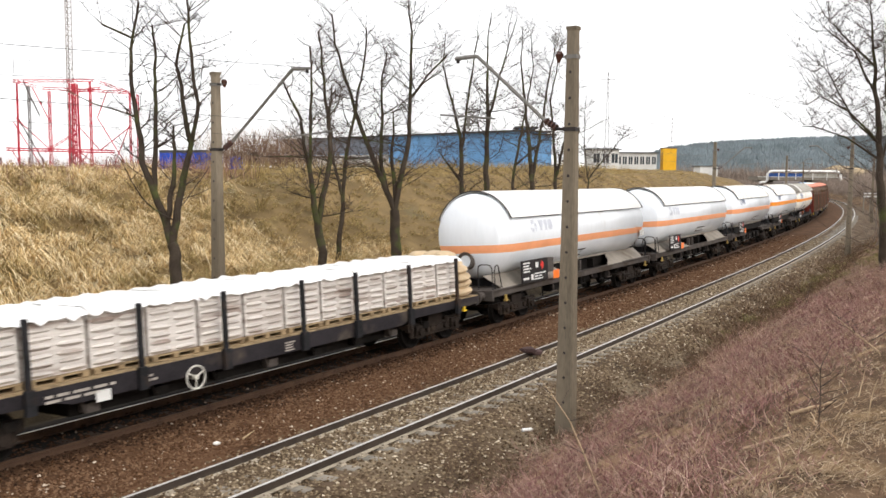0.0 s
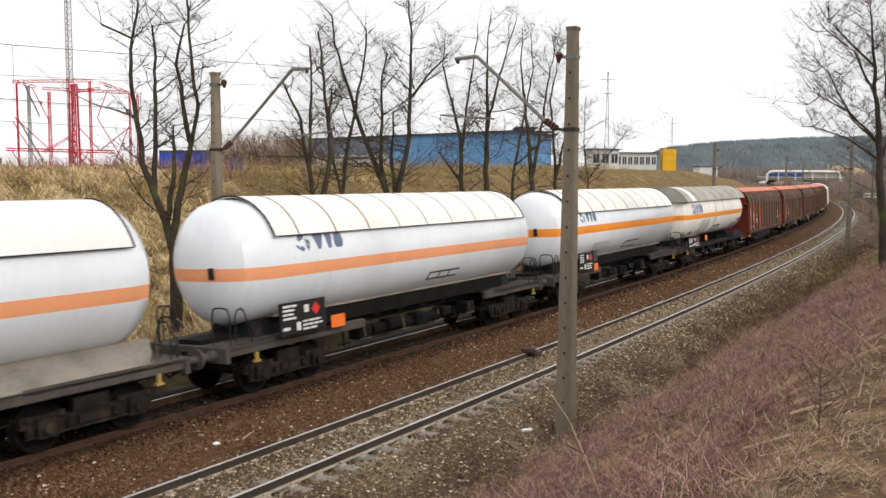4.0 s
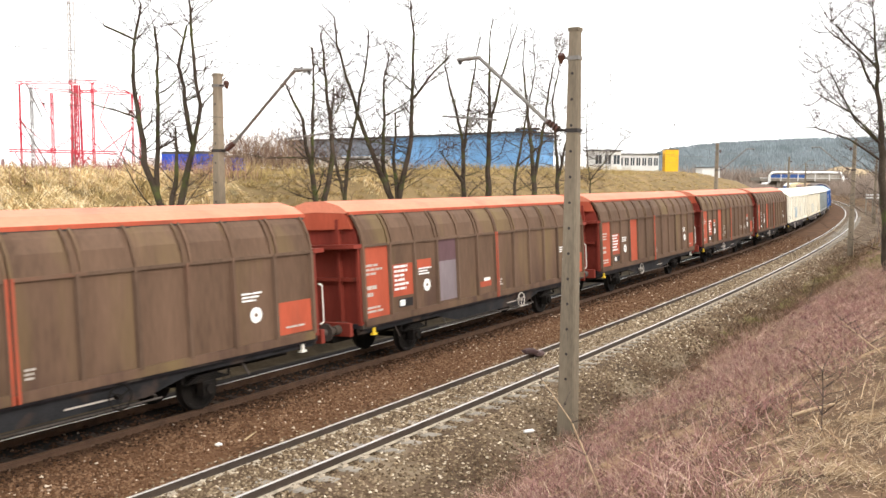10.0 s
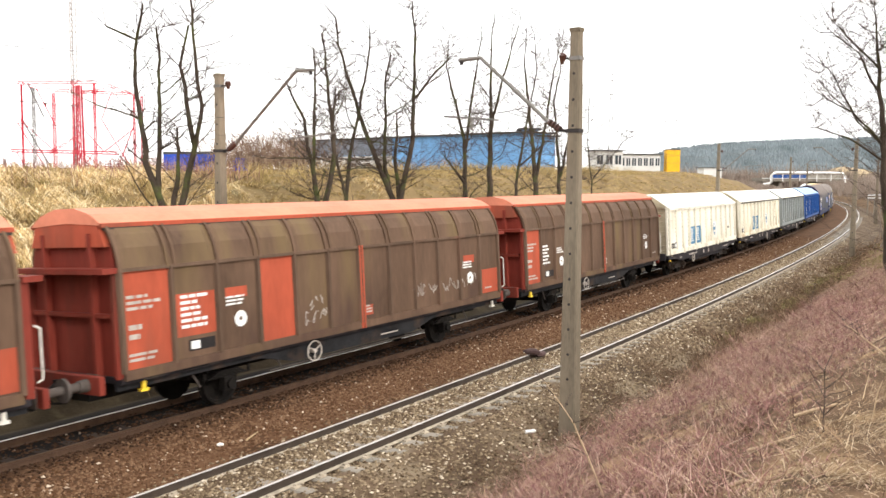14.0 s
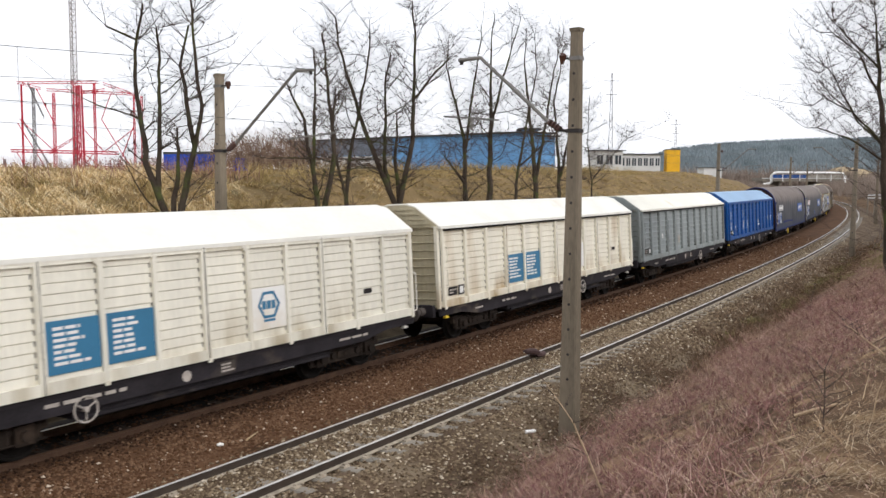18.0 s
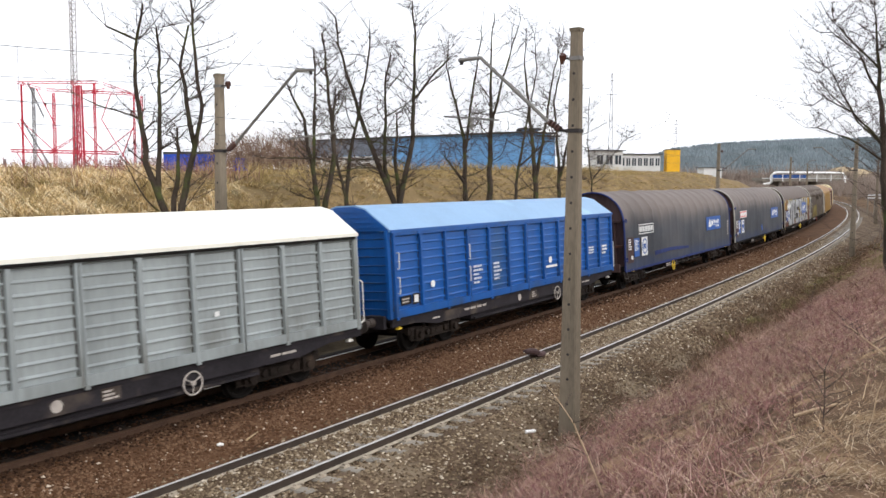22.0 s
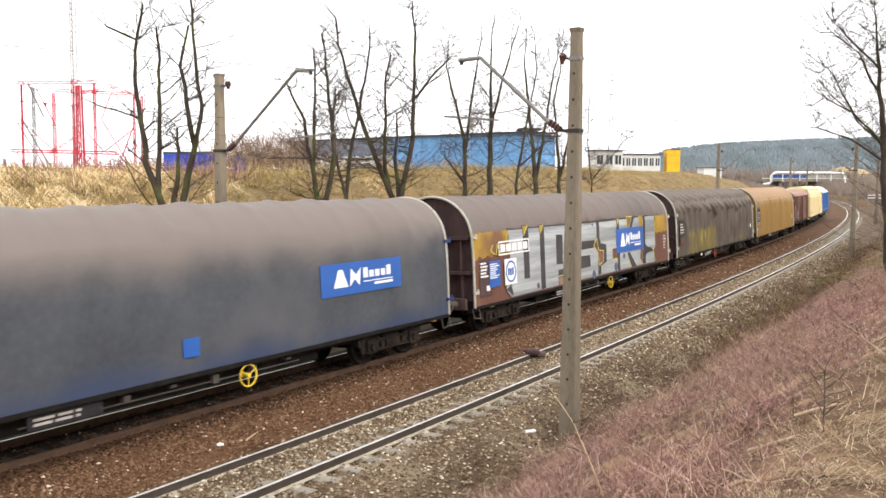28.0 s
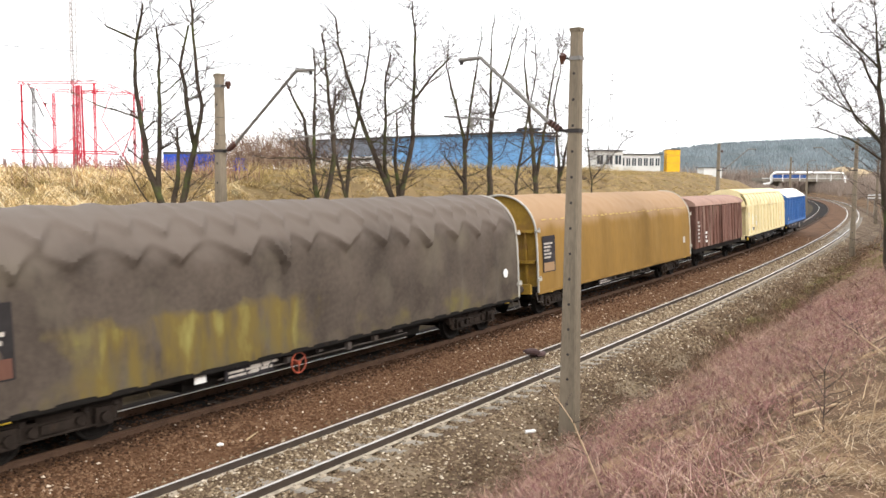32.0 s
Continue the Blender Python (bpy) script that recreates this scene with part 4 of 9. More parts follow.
# ---- flat wagon with bagged goods ----
def flat_wagon():
    front, rear = -187.0, -168.21
    w, h, mid = wagon("flat_wagon", "black stake-sided flat wagon loaded with palleted sacks", front, rear)
    boxpart("deck", (-h + 0.62, h - 0.62, -1.33, 1.33, 1.08, 1.2), PALLET, w, "worn plank deck")
    bm = bmesh.new()
    for y in (-1.35, 1.27):
        prof = [(-h + 0.62, 1.17), (h - 0.62, 1.17), (h - 0.62, 0.95), (h - 4.2, 0.93), (h - 4.6, 0.82), (-h + 4.6, 0.82), (-h + 4.2, 0.93), (-h + 0.62, 0.95)]
        loft(bm, [[(x, y, z) for x, z in prof], [(x, y + 0.08, z) for x, z in prof]])
    part("sole_bar", bm, SOLE, w)
    boxpart("centre_sill", (-h + 0.62, h - 0.62, -0.3, 0.3, 0.7, 1.05), GRIME, w)
    bm = bmesh.new()
    box(bm, -0.04, 0.04, -0.04, 0.04, -0.25, 1.3)
    box(bm, -0.09, 0.09, -0.07, 0.03, -0.3, 0.12)
    stake = None
    for s in (-185.3, -183.2, -181.0, -178.95, -176.62, -174.7, -172.45, -170.1):
        for y, turn in ((-1.4, 0), (1.4, 180)):
            m = pose(s - mid, y, 1.1, 0, 0, turn)
            if stake is None:
                stake = part("stake", bm, BLACK, w, at=m)
            else:
                again(stake, w, m)
    ends(w, h, SOLE)
    for x in (-h + 2.55, h - 2.55):
        bogie(w, x)
    handwheel(w, -179.75 - mid, 0.78, WHITE_FIT, "white brake handwheel")
    bars(-182.9 - mid, -181.5 - mid, 0.9, 1.08, 2, -1.357, w, LETTER_DIM, "lettering", 5, 5)
    bars(-181.0 - mid, -180.6 - mid, 0.9, 1.06, 2, -1.357, w, LETTER_DIM, "lettering", 6, 2)
    sheet("white_tag", -181.95 - mid, -181.65 - mid, 0.75, 0.95, -1.357, LETTER, w, "small white card")
    bars(-177.2 - mid, -176.8 - mid, 0.85, 1.08, 4, -1.357, w, LETTER_DIM, "lettering", 7, 2)
    lifting(w, h - 1.4)
    for k in range(9):      # taps, hangers and rods under the floor
        bm = bmesh.new()
        x = -6.0 + 1.5 * k
        rod(bm, (x, -1.1, 0.84), (x + 0.1, -1.1, 0.56), 0.03, None, 6)
        box(bm, x + 0.1, x + 0.36, -1.14, -0.9, 0.55, 0.72)
        part("brake_hanger", bm, FRAME_GREY if k % 3 == 1 else GRIME, w)
    # added dark box: blocks the view through and stands for shade under the floor
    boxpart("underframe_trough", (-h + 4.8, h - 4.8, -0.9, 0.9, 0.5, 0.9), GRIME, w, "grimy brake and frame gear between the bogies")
    # pallets of sacks, each of them a thing that rides on the deck
    r = random.Random(4)
    bag = bmesh.new()
    pts = []
    for i in range(7):
        u = -1 + i / 3
        k = max(0.12, 1 - abs(u) ** 5)
        pts.append([(0.29 * u, 0.19 * math.cos(a) * (0.55 + 0.45 * k) * (1 if abs(math.cos(a)) < 0.9 else 1.0), 0.073 * math.sin(a) * k) for a in (2 * math.pi * j / 8 for j in range(8))])
    loft(bag, pts)
    first = {}
    x = front + 1.4
    n = 0
    while x < -169.6:
        wide = 1.22
        last = x + wide > -169.9
        p = root("palleted_sacks", "stack of printed paper sacks under white film on a pallet", "pallet load", "sack pallets on the flat wagon")
        RIDERS.append((p, mid, pose(x + wide / 2 - mid, 0, 1.2)))
        for k, (z0, z1) in enumerate(((0, 0.022), (0.1, 0.125))):
            for y in (-1.05, -0.35, 0.35, 0.8) if k == 0 else (0,):
                bm = bmesh.new()
                box(bm, -0.58, 0.58, y - 0.1 if k == 0 else -1.2, y + 0.1 if k == 0 else 1.2, z0, z1)
                part("pallet_board", bm, PALLET, p)
        for a in (-0.5, 0, 0.5):
            for y in (-1.12, 1.12):
                shared("pallet_block", lambda b: box(b, -0.06, 0.06, -0.07, 0.07, 0.022, 0.1), PALLET, p, pose(a, y, 0))
        for lay in range(7):
            for c in range(2):
                for side in (-1, 1):
                    m = pose(-0.29 + 0.58 * c + r.uniform(-0.015, 0.015), side * (0.98 + r.uniform(-0.02, 0.02)), 0.2 + 0.148 * lay + r.uniform(-0.006, 0.006), r.uniform(-3, 3), r.uniform(-2, 2), r.uniform(-2, 2))
                    if "b" not in first:
                        first["b"] = part("sack", bag, BAG, p, "", True, m)
                    else:
                        again(first["b"], p, m)
        boxpart("sack_core", (-0.58, 0.58, -1.11, 1.11, 0.13, 1.14), BAG, p, "wrapped inner sacks")
        bm = bmesh.new()
        nx, ny = 8, 14
        g = [[bm.verts.new((-0.61 + 1.22 * i / nx, -1.2 + 2.4 * j / ny, 1.23 + 0.045 * noise.noise((x + i * 0.3, j * 0.35, 1)) + 0.03 * math.sin(i * 1.6) - (0.1 if j in (0, ny) else 0) + 0.02 - (0.02 if i in (0, nx) else 0))) for j in range(ny + 1)] for i in range(nx + 1)]
        for i in range(nx):
            for j in range(ny):
                bm.faces.new((g[i][j], g[i + 1][j], g[i + 1][j + 1], g[i][j + 1]))
        for e in (0, ny):
            lowv = [bm.verts.new((v.co.x, v.co.y * 1.03, 1.09 - 0.09 * noise.noise((v.co.x * 5 + x, e, 2)) - 0.06 * noise.noise((v.co.x * 11 + x, e, 6)))) for v in (g[i][e] for i in range(nx + 1))]
            for i in range(nx):
                bm.faces.new((g[i][e], g[i + 1][e], lowv[i + 1], lowv[i]))
        part("film_cover", bm, FILM, p, "white shrink film", True)
        x += wide + 0.02
    # a loose heap of tan sacks at the rear end
    heap = root("sack_heap", "loose heap of tan sacks at the rear of the flat wagon", "sack heap")
    RIDERS.append((heap, mid, pose(-169.35 - mid, 0, 1.2)))
    big = bmesh.new()
    loft(big, [[(0.42 * (-1 + i / 4), 0.3 * math.cos(a) * max(0.2, 1 - abs(-1 + i / 4) ** 4), 0.15 * math.sin(a) * max(0.2, 1 - abs(-1 + i / 4) ** 4)) for a in (2 * math.pi * j / 10 for j in range(10))] for i in range(9)])
    one = None
    for lay in range(6):
        for k in range(5 if lay < 4 else 3):
            m = pose(r.uniform(-0.12, 0.12), -1.0 + 0.5 * k + (0.45 if lay > 3 else 0) + r.uniform(-0.06, 0.06), 0.14 + 0.22 * lay, r.uniform(-8, 8), r.uniform(-10, 10), r.uniform(-25, 25))
            if one is None:
                one = part("sack", big, FILM_TAN, heap, "", True, m)
            else:
                again(one, heap, m)

    p = root("sack_heap", "tan paper sacks heaped at the wagon end", "sacks", "sack pallets on the flat wagon")
    RIDERS.append((p, mid, pose(-169.3 - mid, 0.1, 1.2)))
    for lay in range(7):
        for j in range(5):
            again(first["b"], p, pose(r.uniform(-0.04, 0.04), -0.85 + 0.42 * j, 0.07 + 0.14 * lay, 0, 0, 90 + r.uniform(-4, 4)))
    bm = bmesh.new()
    loft(bm, [[(-0.35, 1.15 * math.cos(a), 0.95 + 0.25 * math.sin(a)) for a in np.linspace(0, math.pi, 9)], [(0.25, 1.1 * math.cos(a), 0.95 + 0.22 * math.sin(a)) for a in np.linspace(0, math.pi, 9)]])
    part("top_sheet", bm, FILM_TAN, p, "", True)


flat_wagon()
# ---- brown sliding-wall wagons ----
def trapeze(w, h, name="sole_bar", mat=None, z0=0.66, z1=1.06, inset=(1.6, 2.8), y=1.3):
    """A deep sole bar on both sides, its ends cut upwards."""
    for s in (-1, 1):
        bm = bmesh.new()
        prof = [(-h, z1), (h, z1), (h, z1 - 0.16), (h - inset[0], z1 - 0.16), (h - inset[1], z0), (-h + inset[1], z0), (-h + inset[0], z1 - 0.16), (-h, z1 - 0.16)]
        y0, y1 = sorted((s * y, s * (y - 0.07)))
        loft(bm, [[(x, y0, z) for x, z in prof], [(x, y1, z) for x, z in prof]])
        part(name, bm, mat or SOLE, w)


def panel_mesh(width, z0, z1, ribs, lapped):
    """A wall panel of lapped boards, or of sheet with pressed ridges."""
    def build(bm):
        pr = [(0.0, z1), (0.0, z0)]
        step = (z1 - z0) / ribs
        for i in range(ribs):
            z = z0 + step * i
            if lapped:
                pr += [(-0.05, z), (-0.052, z + 0.02), (-0.038, z + step - 0.013), (-0.022, z + step - 0.012)]
            else:
                k = z + step * 0.6
                pr += [(-0.03, z + 0.001), (-0.03, k - 0.016), (-0.058, k - 0.008), (-0.062, k + 0.008), (-0.03, k + 0.05)]
        pr.append((-0.022, z1))
        loft(bm, [[(x, y, z) for y, z in pr] for x in (-width / 2, width / 2)])
    return build


def sliding_wall_wagon(front, rear, label, red, seed, low_red=True, wall=None, rib=None, trim=None, roof=None, endm=None, half=(), patches=(), wheel=-1.8):
    w, h, mid = wagon("sliding_wall_wagon", label, front, rear, "sliding wall wagons")
    r = random.Random(seed)
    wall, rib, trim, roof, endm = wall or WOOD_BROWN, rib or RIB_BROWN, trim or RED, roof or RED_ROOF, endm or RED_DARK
    b = h - 0.88
    boxpart("floor", (-b, b, -1.36, 1.36, 1.0, 1.12), SOLE, w)
    # inner shell closed at both ends
    bm = bmesh.new()
    prof = [(-1.30, 1.1), (-1.30, 3.06), (-1.2, 3.45), (-0.95, 3.82), (0.95, 3.82), (1.2, 3.45), (1.30, 3.06), (1.30, 1.1)]
    loft(bm, [[(x, y, z) for y, z in prof] for x in (-b + 0.06, b - 0.06)])
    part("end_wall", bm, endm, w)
    for s in (-1, 1):
        x0, x1 = sorted((s * b, s * (b - 0.1)))
        for y in (-1.36, -0.75, 0.7, 1.28):
            boxpart("end_post", (*sorted((s * (b + 0.07), s * (b - 0.08))), y, y + 0.09, 1.1, 3.75 if abs(y + 0.04) < 1 else 3.1), endm, w)
        boxpart("end_beam", (*sorted((s * (b + 0.3), s * (b - 0.05))), -1.42, 1.42, 3.02, 3.12), endm, w, "ledge across the end wall")
        boxpart("end_rail", (*sorted((s * (b + 0.05), s * (b - 0.05))), -1.2, 1.2, 2.2, 2.28), endm, w)
        bm = bmesh.new()
        gp = [(-1.15, 3.5), (-1.0, 3.86), (-0.75, 4.08), (-0.3, 4.2), (0.3, 4.2), (0.75, 4.08), (1.0, 3.86), (1.15, 3.5)]
        loft(bm, [[(xx, y, z) for y, z in gp] for xx in (s * (b + 0.04), s * (b - 0.12))])
        part("gable", bm, trim if trim is RED else endm, w)
    bm = bmesh.new()
    rp = [(-1.06, 3.93), (-0.78, 4.1), (-0.3, 4.225), (0.3, 4.225), (0.78, 4.1), (1.06, 3.93), (1.03, 3.89), (0, 3.95), (-1.03, 3.89)]
    loft(bm, [[(x, y, z) for y, z in rp] for x in (-b - 0.05, b + 0.05)])
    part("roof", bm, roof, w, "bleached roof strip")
    for y in (-1.115, 1.055):
        boxpart("roof_edge", (-b - 0.05, b + 0.05, y, y + 0.06, 3.85, 3.925), trim, w)
        # dark strip painting the shadow gap below the roof edge
        boxpart("roof_gap", (-b, b, y + 0.004, y + 0.05, 3.80, 3.85), GAP_SHADE, w, "dark slit under the roof edge")
    # two sliding walls on each side
    pw = (2 * b - 0.3) / 12

    def upper(bm, wd=pw):
        pr = [(-1.42, 3.08), (-1.40, 3.2), (-1.33, 3.45), (-1.2, 3.7), (-1.04, 3.9)]
        rows = []
        for x, k in ((-0.5, 0), (-0.41, 0), (-0.34, 1), (0.34, 1), (0.41, 0), (0.5, 0)):      # a raised pressing on each
            lift = [0, 0, 0.032, 0.032, 0.0]
            rows.append([(x * wd, y - k * d, z + k * d * 0.5) for (y, z), d in zip(pr, lift)] + [(x * wd, y + 0.05, z - 0.02) for y, z in pr[::-1]])
        loft(bm, rows)

    def upper_rib(bm):
        pr = [(-1.45, 3.06), (-1.435, 3.2), (-1.37, 3.47), (-1.24, 3.73), (-1.07, 3.925)]
        loft(bm, [[(x, y, z) for y, z in pr] + [(x, y + 0.05, z - 0.02) for y, z in pr[::-1]] for x in (-0.03, 0.03)])

    def flat_panel(bm, wd=pw):
        box(bm, -wd / 2 + 0.03, wd / 2 - 0.03, -1.385, -1.34, 1.24, 3.08)

    def post(bm):
        loft(bm, [[(-0.06, -1.38, z), (-0.035, -1.462, z), (0.035, -1.462, z), (0.06, -1.38, z)] for z in (1.2, 3.08)])
    key = wall.name + str(round(pw, 3))
    for side in (0, 1):
        for k in range(2):
            x0 = -b + 0.05 + k * (6 * pw + 0.1)
            sw = tagged(new("sliding_wall"), "sliding side wall")
            sw.parent = w
            sw.matrix_basis = pose(0, 0, 0, 0, 0, 180 if side else 0)
            for i in range(6):
                x = x0 + pw * (i + 0.5)
                n = k * 6 + i
                m = trim if (n in red and not side) else wall
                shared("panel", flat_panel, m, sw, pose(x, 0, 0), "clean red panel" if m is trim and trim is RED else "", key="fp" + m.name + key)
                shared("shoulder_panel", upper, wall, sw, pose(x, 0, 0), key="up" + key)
            for i in range(7):
                x = x0 + pw * i
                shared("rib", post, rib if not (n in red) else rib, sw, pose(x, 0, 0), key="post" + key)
                shared("shoulder_rib", upper_rib, wall, sw, pose(x - (0.08 if i % 2 else 0), 0, 0), key="ur" + key)
                if i % 2:
                    shared("shoulder_rib", upper_rib, wall, sw, pose(x + 0.09, 0, 0), key="ur" + key)
            boxpart("bottom_rail", (x0, x0 + 6 * pw, -1.44, -1.36, 1.06, 1.24), wall, sw)
            boxpart("top_rail", (x0, x0 + 6 * pw, -1.445, -1.38, 3.03, 3.1), rib, sw)
            if not side:
                boxpart("edge_post", (x0 + 6 * pw - 0.02 if k == 0 else x0 - 0.02, x0 + 6 * pw + 0.03 if k == 0 else x0 + 0.03, -1.47, -1.4, 1.06, 3.1), trim if trim is RED else rib, sw, "red edge post" if trim is RED else "")
    if low_red:
        sheet("red_patch", b - 0.1 - pw, b - 0.12, 1.28, 2.0, -1.392, trim, w, "repainted red patch")
    for n in half:
        x = -b + 0.05 + pw * n + (0.1 if n >= 6 else 0)
        sheet("red_patch", x + 0.07, x + pw - 0.07, 1.66, 2.5, -1.389, trim, w, "repainted red patch")
    for n, a, c, z0, z1, m, lab in patches:
        x = -b + 0.05 + pw * n + (0.1 if n >= 6 else 0)
        sheet("repaint", x + 0.07 + a * (pw - 0.14), x + 0.07 + c * (pw - 0.14), z0, z1, -1.3885, m, w, lab)
    trapeze(w, b, "sole_bar", BLACK, 0.62, 1.02, (3.6, 4.6), 1.22)
    boxpart("sill_ledge", (-b, b, -1.34, -1.2, 0.985, 1.0), SOLE, w)
    bm = bmesh.new()
    for x in (-5.2, -2.9, 2.6, 5.0):
        rod(bm, (x, -1.12, 0.95), (x + 0.25, -1.12, 0.55), 0.022, None, 6)
    rod(bm, (-3.0, -1.1, 0.52), (3.0, -1.1, 0.52), 0.022, None, 6)
    part("brake_rod", bm, FRAME_GREY, w)
    boxpart("centre_sill", (-b, b, -0.35, 0.35, 0.6, 1.0), GRIME, w)
    ends(w, h, endm)
    for x in (-4.15, 4.15):
        axle(w, x)
    lifting(w, -b + 0.5)
    lifting(w, b - 0.45, WHITE_FIT)
    handrail(w, [(b + 0.12, -1.36, 1.35), (b + 0.2, -1.4, 1.4), (b + 0.2, -1.4, 2.25), (b + 0.12, -1.36, 2.3)])
    # lettering
    lx = lambda n: -b + 0.05 + pw * n + (0.1 if n >= 6 else 0)
    bars(lx(0) + 0.12, lx(1) - 0.2, 2.3, 2.62, 3, -1.392, w, LETTER_DIM, "lettering", seed, 3)
    bars(lx(0) + 0.14, lx(0) + 0.55, 1.75, 2.1, 2, -1.392, w, LETTER_DIM, "lettering", seed + 1, 2)
    bars(lx(0) + 0.12, lx(1) - 0.2, 1.36, 1.55, 2, -1.392, w, LETTER_DIM, "lettering", seed + 2, 2)
    bars(lx(1) + 0.2, lx(2) - 0.25, 1.8, 2.5, 6, -1.392, w, LETTER, "lettering", seed + 3, 3)
    t = sheet("data_plate", lx(1) + 0.35, lx(2) - 0.12, 1.36, 1.58, -1.396, BOARD, w, "black data plate")
    sheet("white_tag", lx(1) + 0.4, lx(1) + 0.62, 1.39, 1.55, -1.402, LETTER, t)
    for n in (2, 10):
        bars(lx(n) + 0.22, lx(n) + 0.85, 2.12, 2.34, 3, -1.392, w, LETTER, "lettering", seed + n, 2)
        bm = bmesh.new()
        disc(bm, lx(n) + 0.6, 1.83, -1.394, 0.17, 0.006, 18, 0.045)
        part("round_mark", bm, LETTER, w, "white ring mark")
    bars(lx(6) + 0.15, lx(6) + 0.4, 1.4, 1.62, 3, -1.392, w, LETTER_DIM, "lettering", seed + 7, 2)
    bars(lx(11) + 0.3, lx(12) - 0.2, 1.4, 1.48, 1, -1.397, w, LETTER_DIM, "lettering", seed + 8, 2)
    handwheel(w, 1.9 if wheel is None else wheel, 0.78, GRIME if wheel is None or trim is not RED else LETTER_DIM, "" if wheel is None or trim is not RED else "pale brake handwheel")
    bars(0.9, 2.0, 0.72, 0.78, 1, -1.225, w, LETTER_DIM, "lettering", seed + 9, 1)
    return w, h, mid


def scrawl(w, x, z, wide, seed, y=-1.394):
    """A thin chalk scrawl of no meaning on the near face."""
    r = random.Random(seed)
    px, n = x, 0
    while px < x + wide:
        bm = bmesh.new()
        pts = [(px, z + r.uniform(-0.12, 0.1))]
        for _ in range(4):
            pts.append((pts[-1][0] + r.uniform(-0.08, 0.14), z + r.uniform(-0.18, 0.2)))
        for (a, c), (d, e) in zip(pts, pts[1:]):
            rod(bm, (a, y, c), (d, y, e), 0.009, None, 4)
        part("scrawl_stroke", bm, LETTER_DIM, w, "thin chalk scrawl")
        px += r.uniform(0.16, 0.3)


sliding_wall_wagon(-87.87, -71.75, "brown sliding-wall wagon with three clean red panels", {0, 1, 3}, 11, wheel=None)
sliding_wall_wagon(-71.75, -56.4, "grimy brown sliding-wall wagon with a plum and lilac repainted panel", {0}, 31, half=(1,), wheel=1.6,
                   patches=((3, 0, 1, 2.42, 3.05, PLUM, "plum repainted field"), (3, 0, 1, 1.3, 2.42, LILAC, "lilac grey repainted field"), (5, 0.1, 0.8, 1.45, 1.62, RED, "small red field"), (5, 0.35, 0.75, 1.62, 1.72, SHADE_RUST, "pale worn label"), (2, 0.1, 0.8, 2.3, 2.55, RED, "small red field")))
sliding_wall_wagon(-56.4, -41.2, "brown sliding-wall wagon with red front panels and red strip", {0, 3}, 51, half=(1,))
w, h, m = sliding_wall_wagon(-41.2, -25.6, "dusty brown sliding-wall wagon with red panels and scrawls", {0, 3}, 71, half=(1,),
                   patches=((2, 0.15, 0.75, 2.28, 2.5, RED, "small red field"), (6, 0.05, 0.35, 1.35, 1.6, RED, "small red field"), (10, 0.2, 0.8, 2.28, 2.5, RED, "small red field")))
scrawl(w, -1.9, 1.9, 0.7, 3)
scrawl(w, -1.95, 1.55, 0.75, 4)
scrawl(w, 2.2, 1.75, 3.0, 5)
sliding_wall_wagon(-25.6, -10.0, "dark brown sliding-wall wagon with a red middle panel", {0, 3}, 91, False)


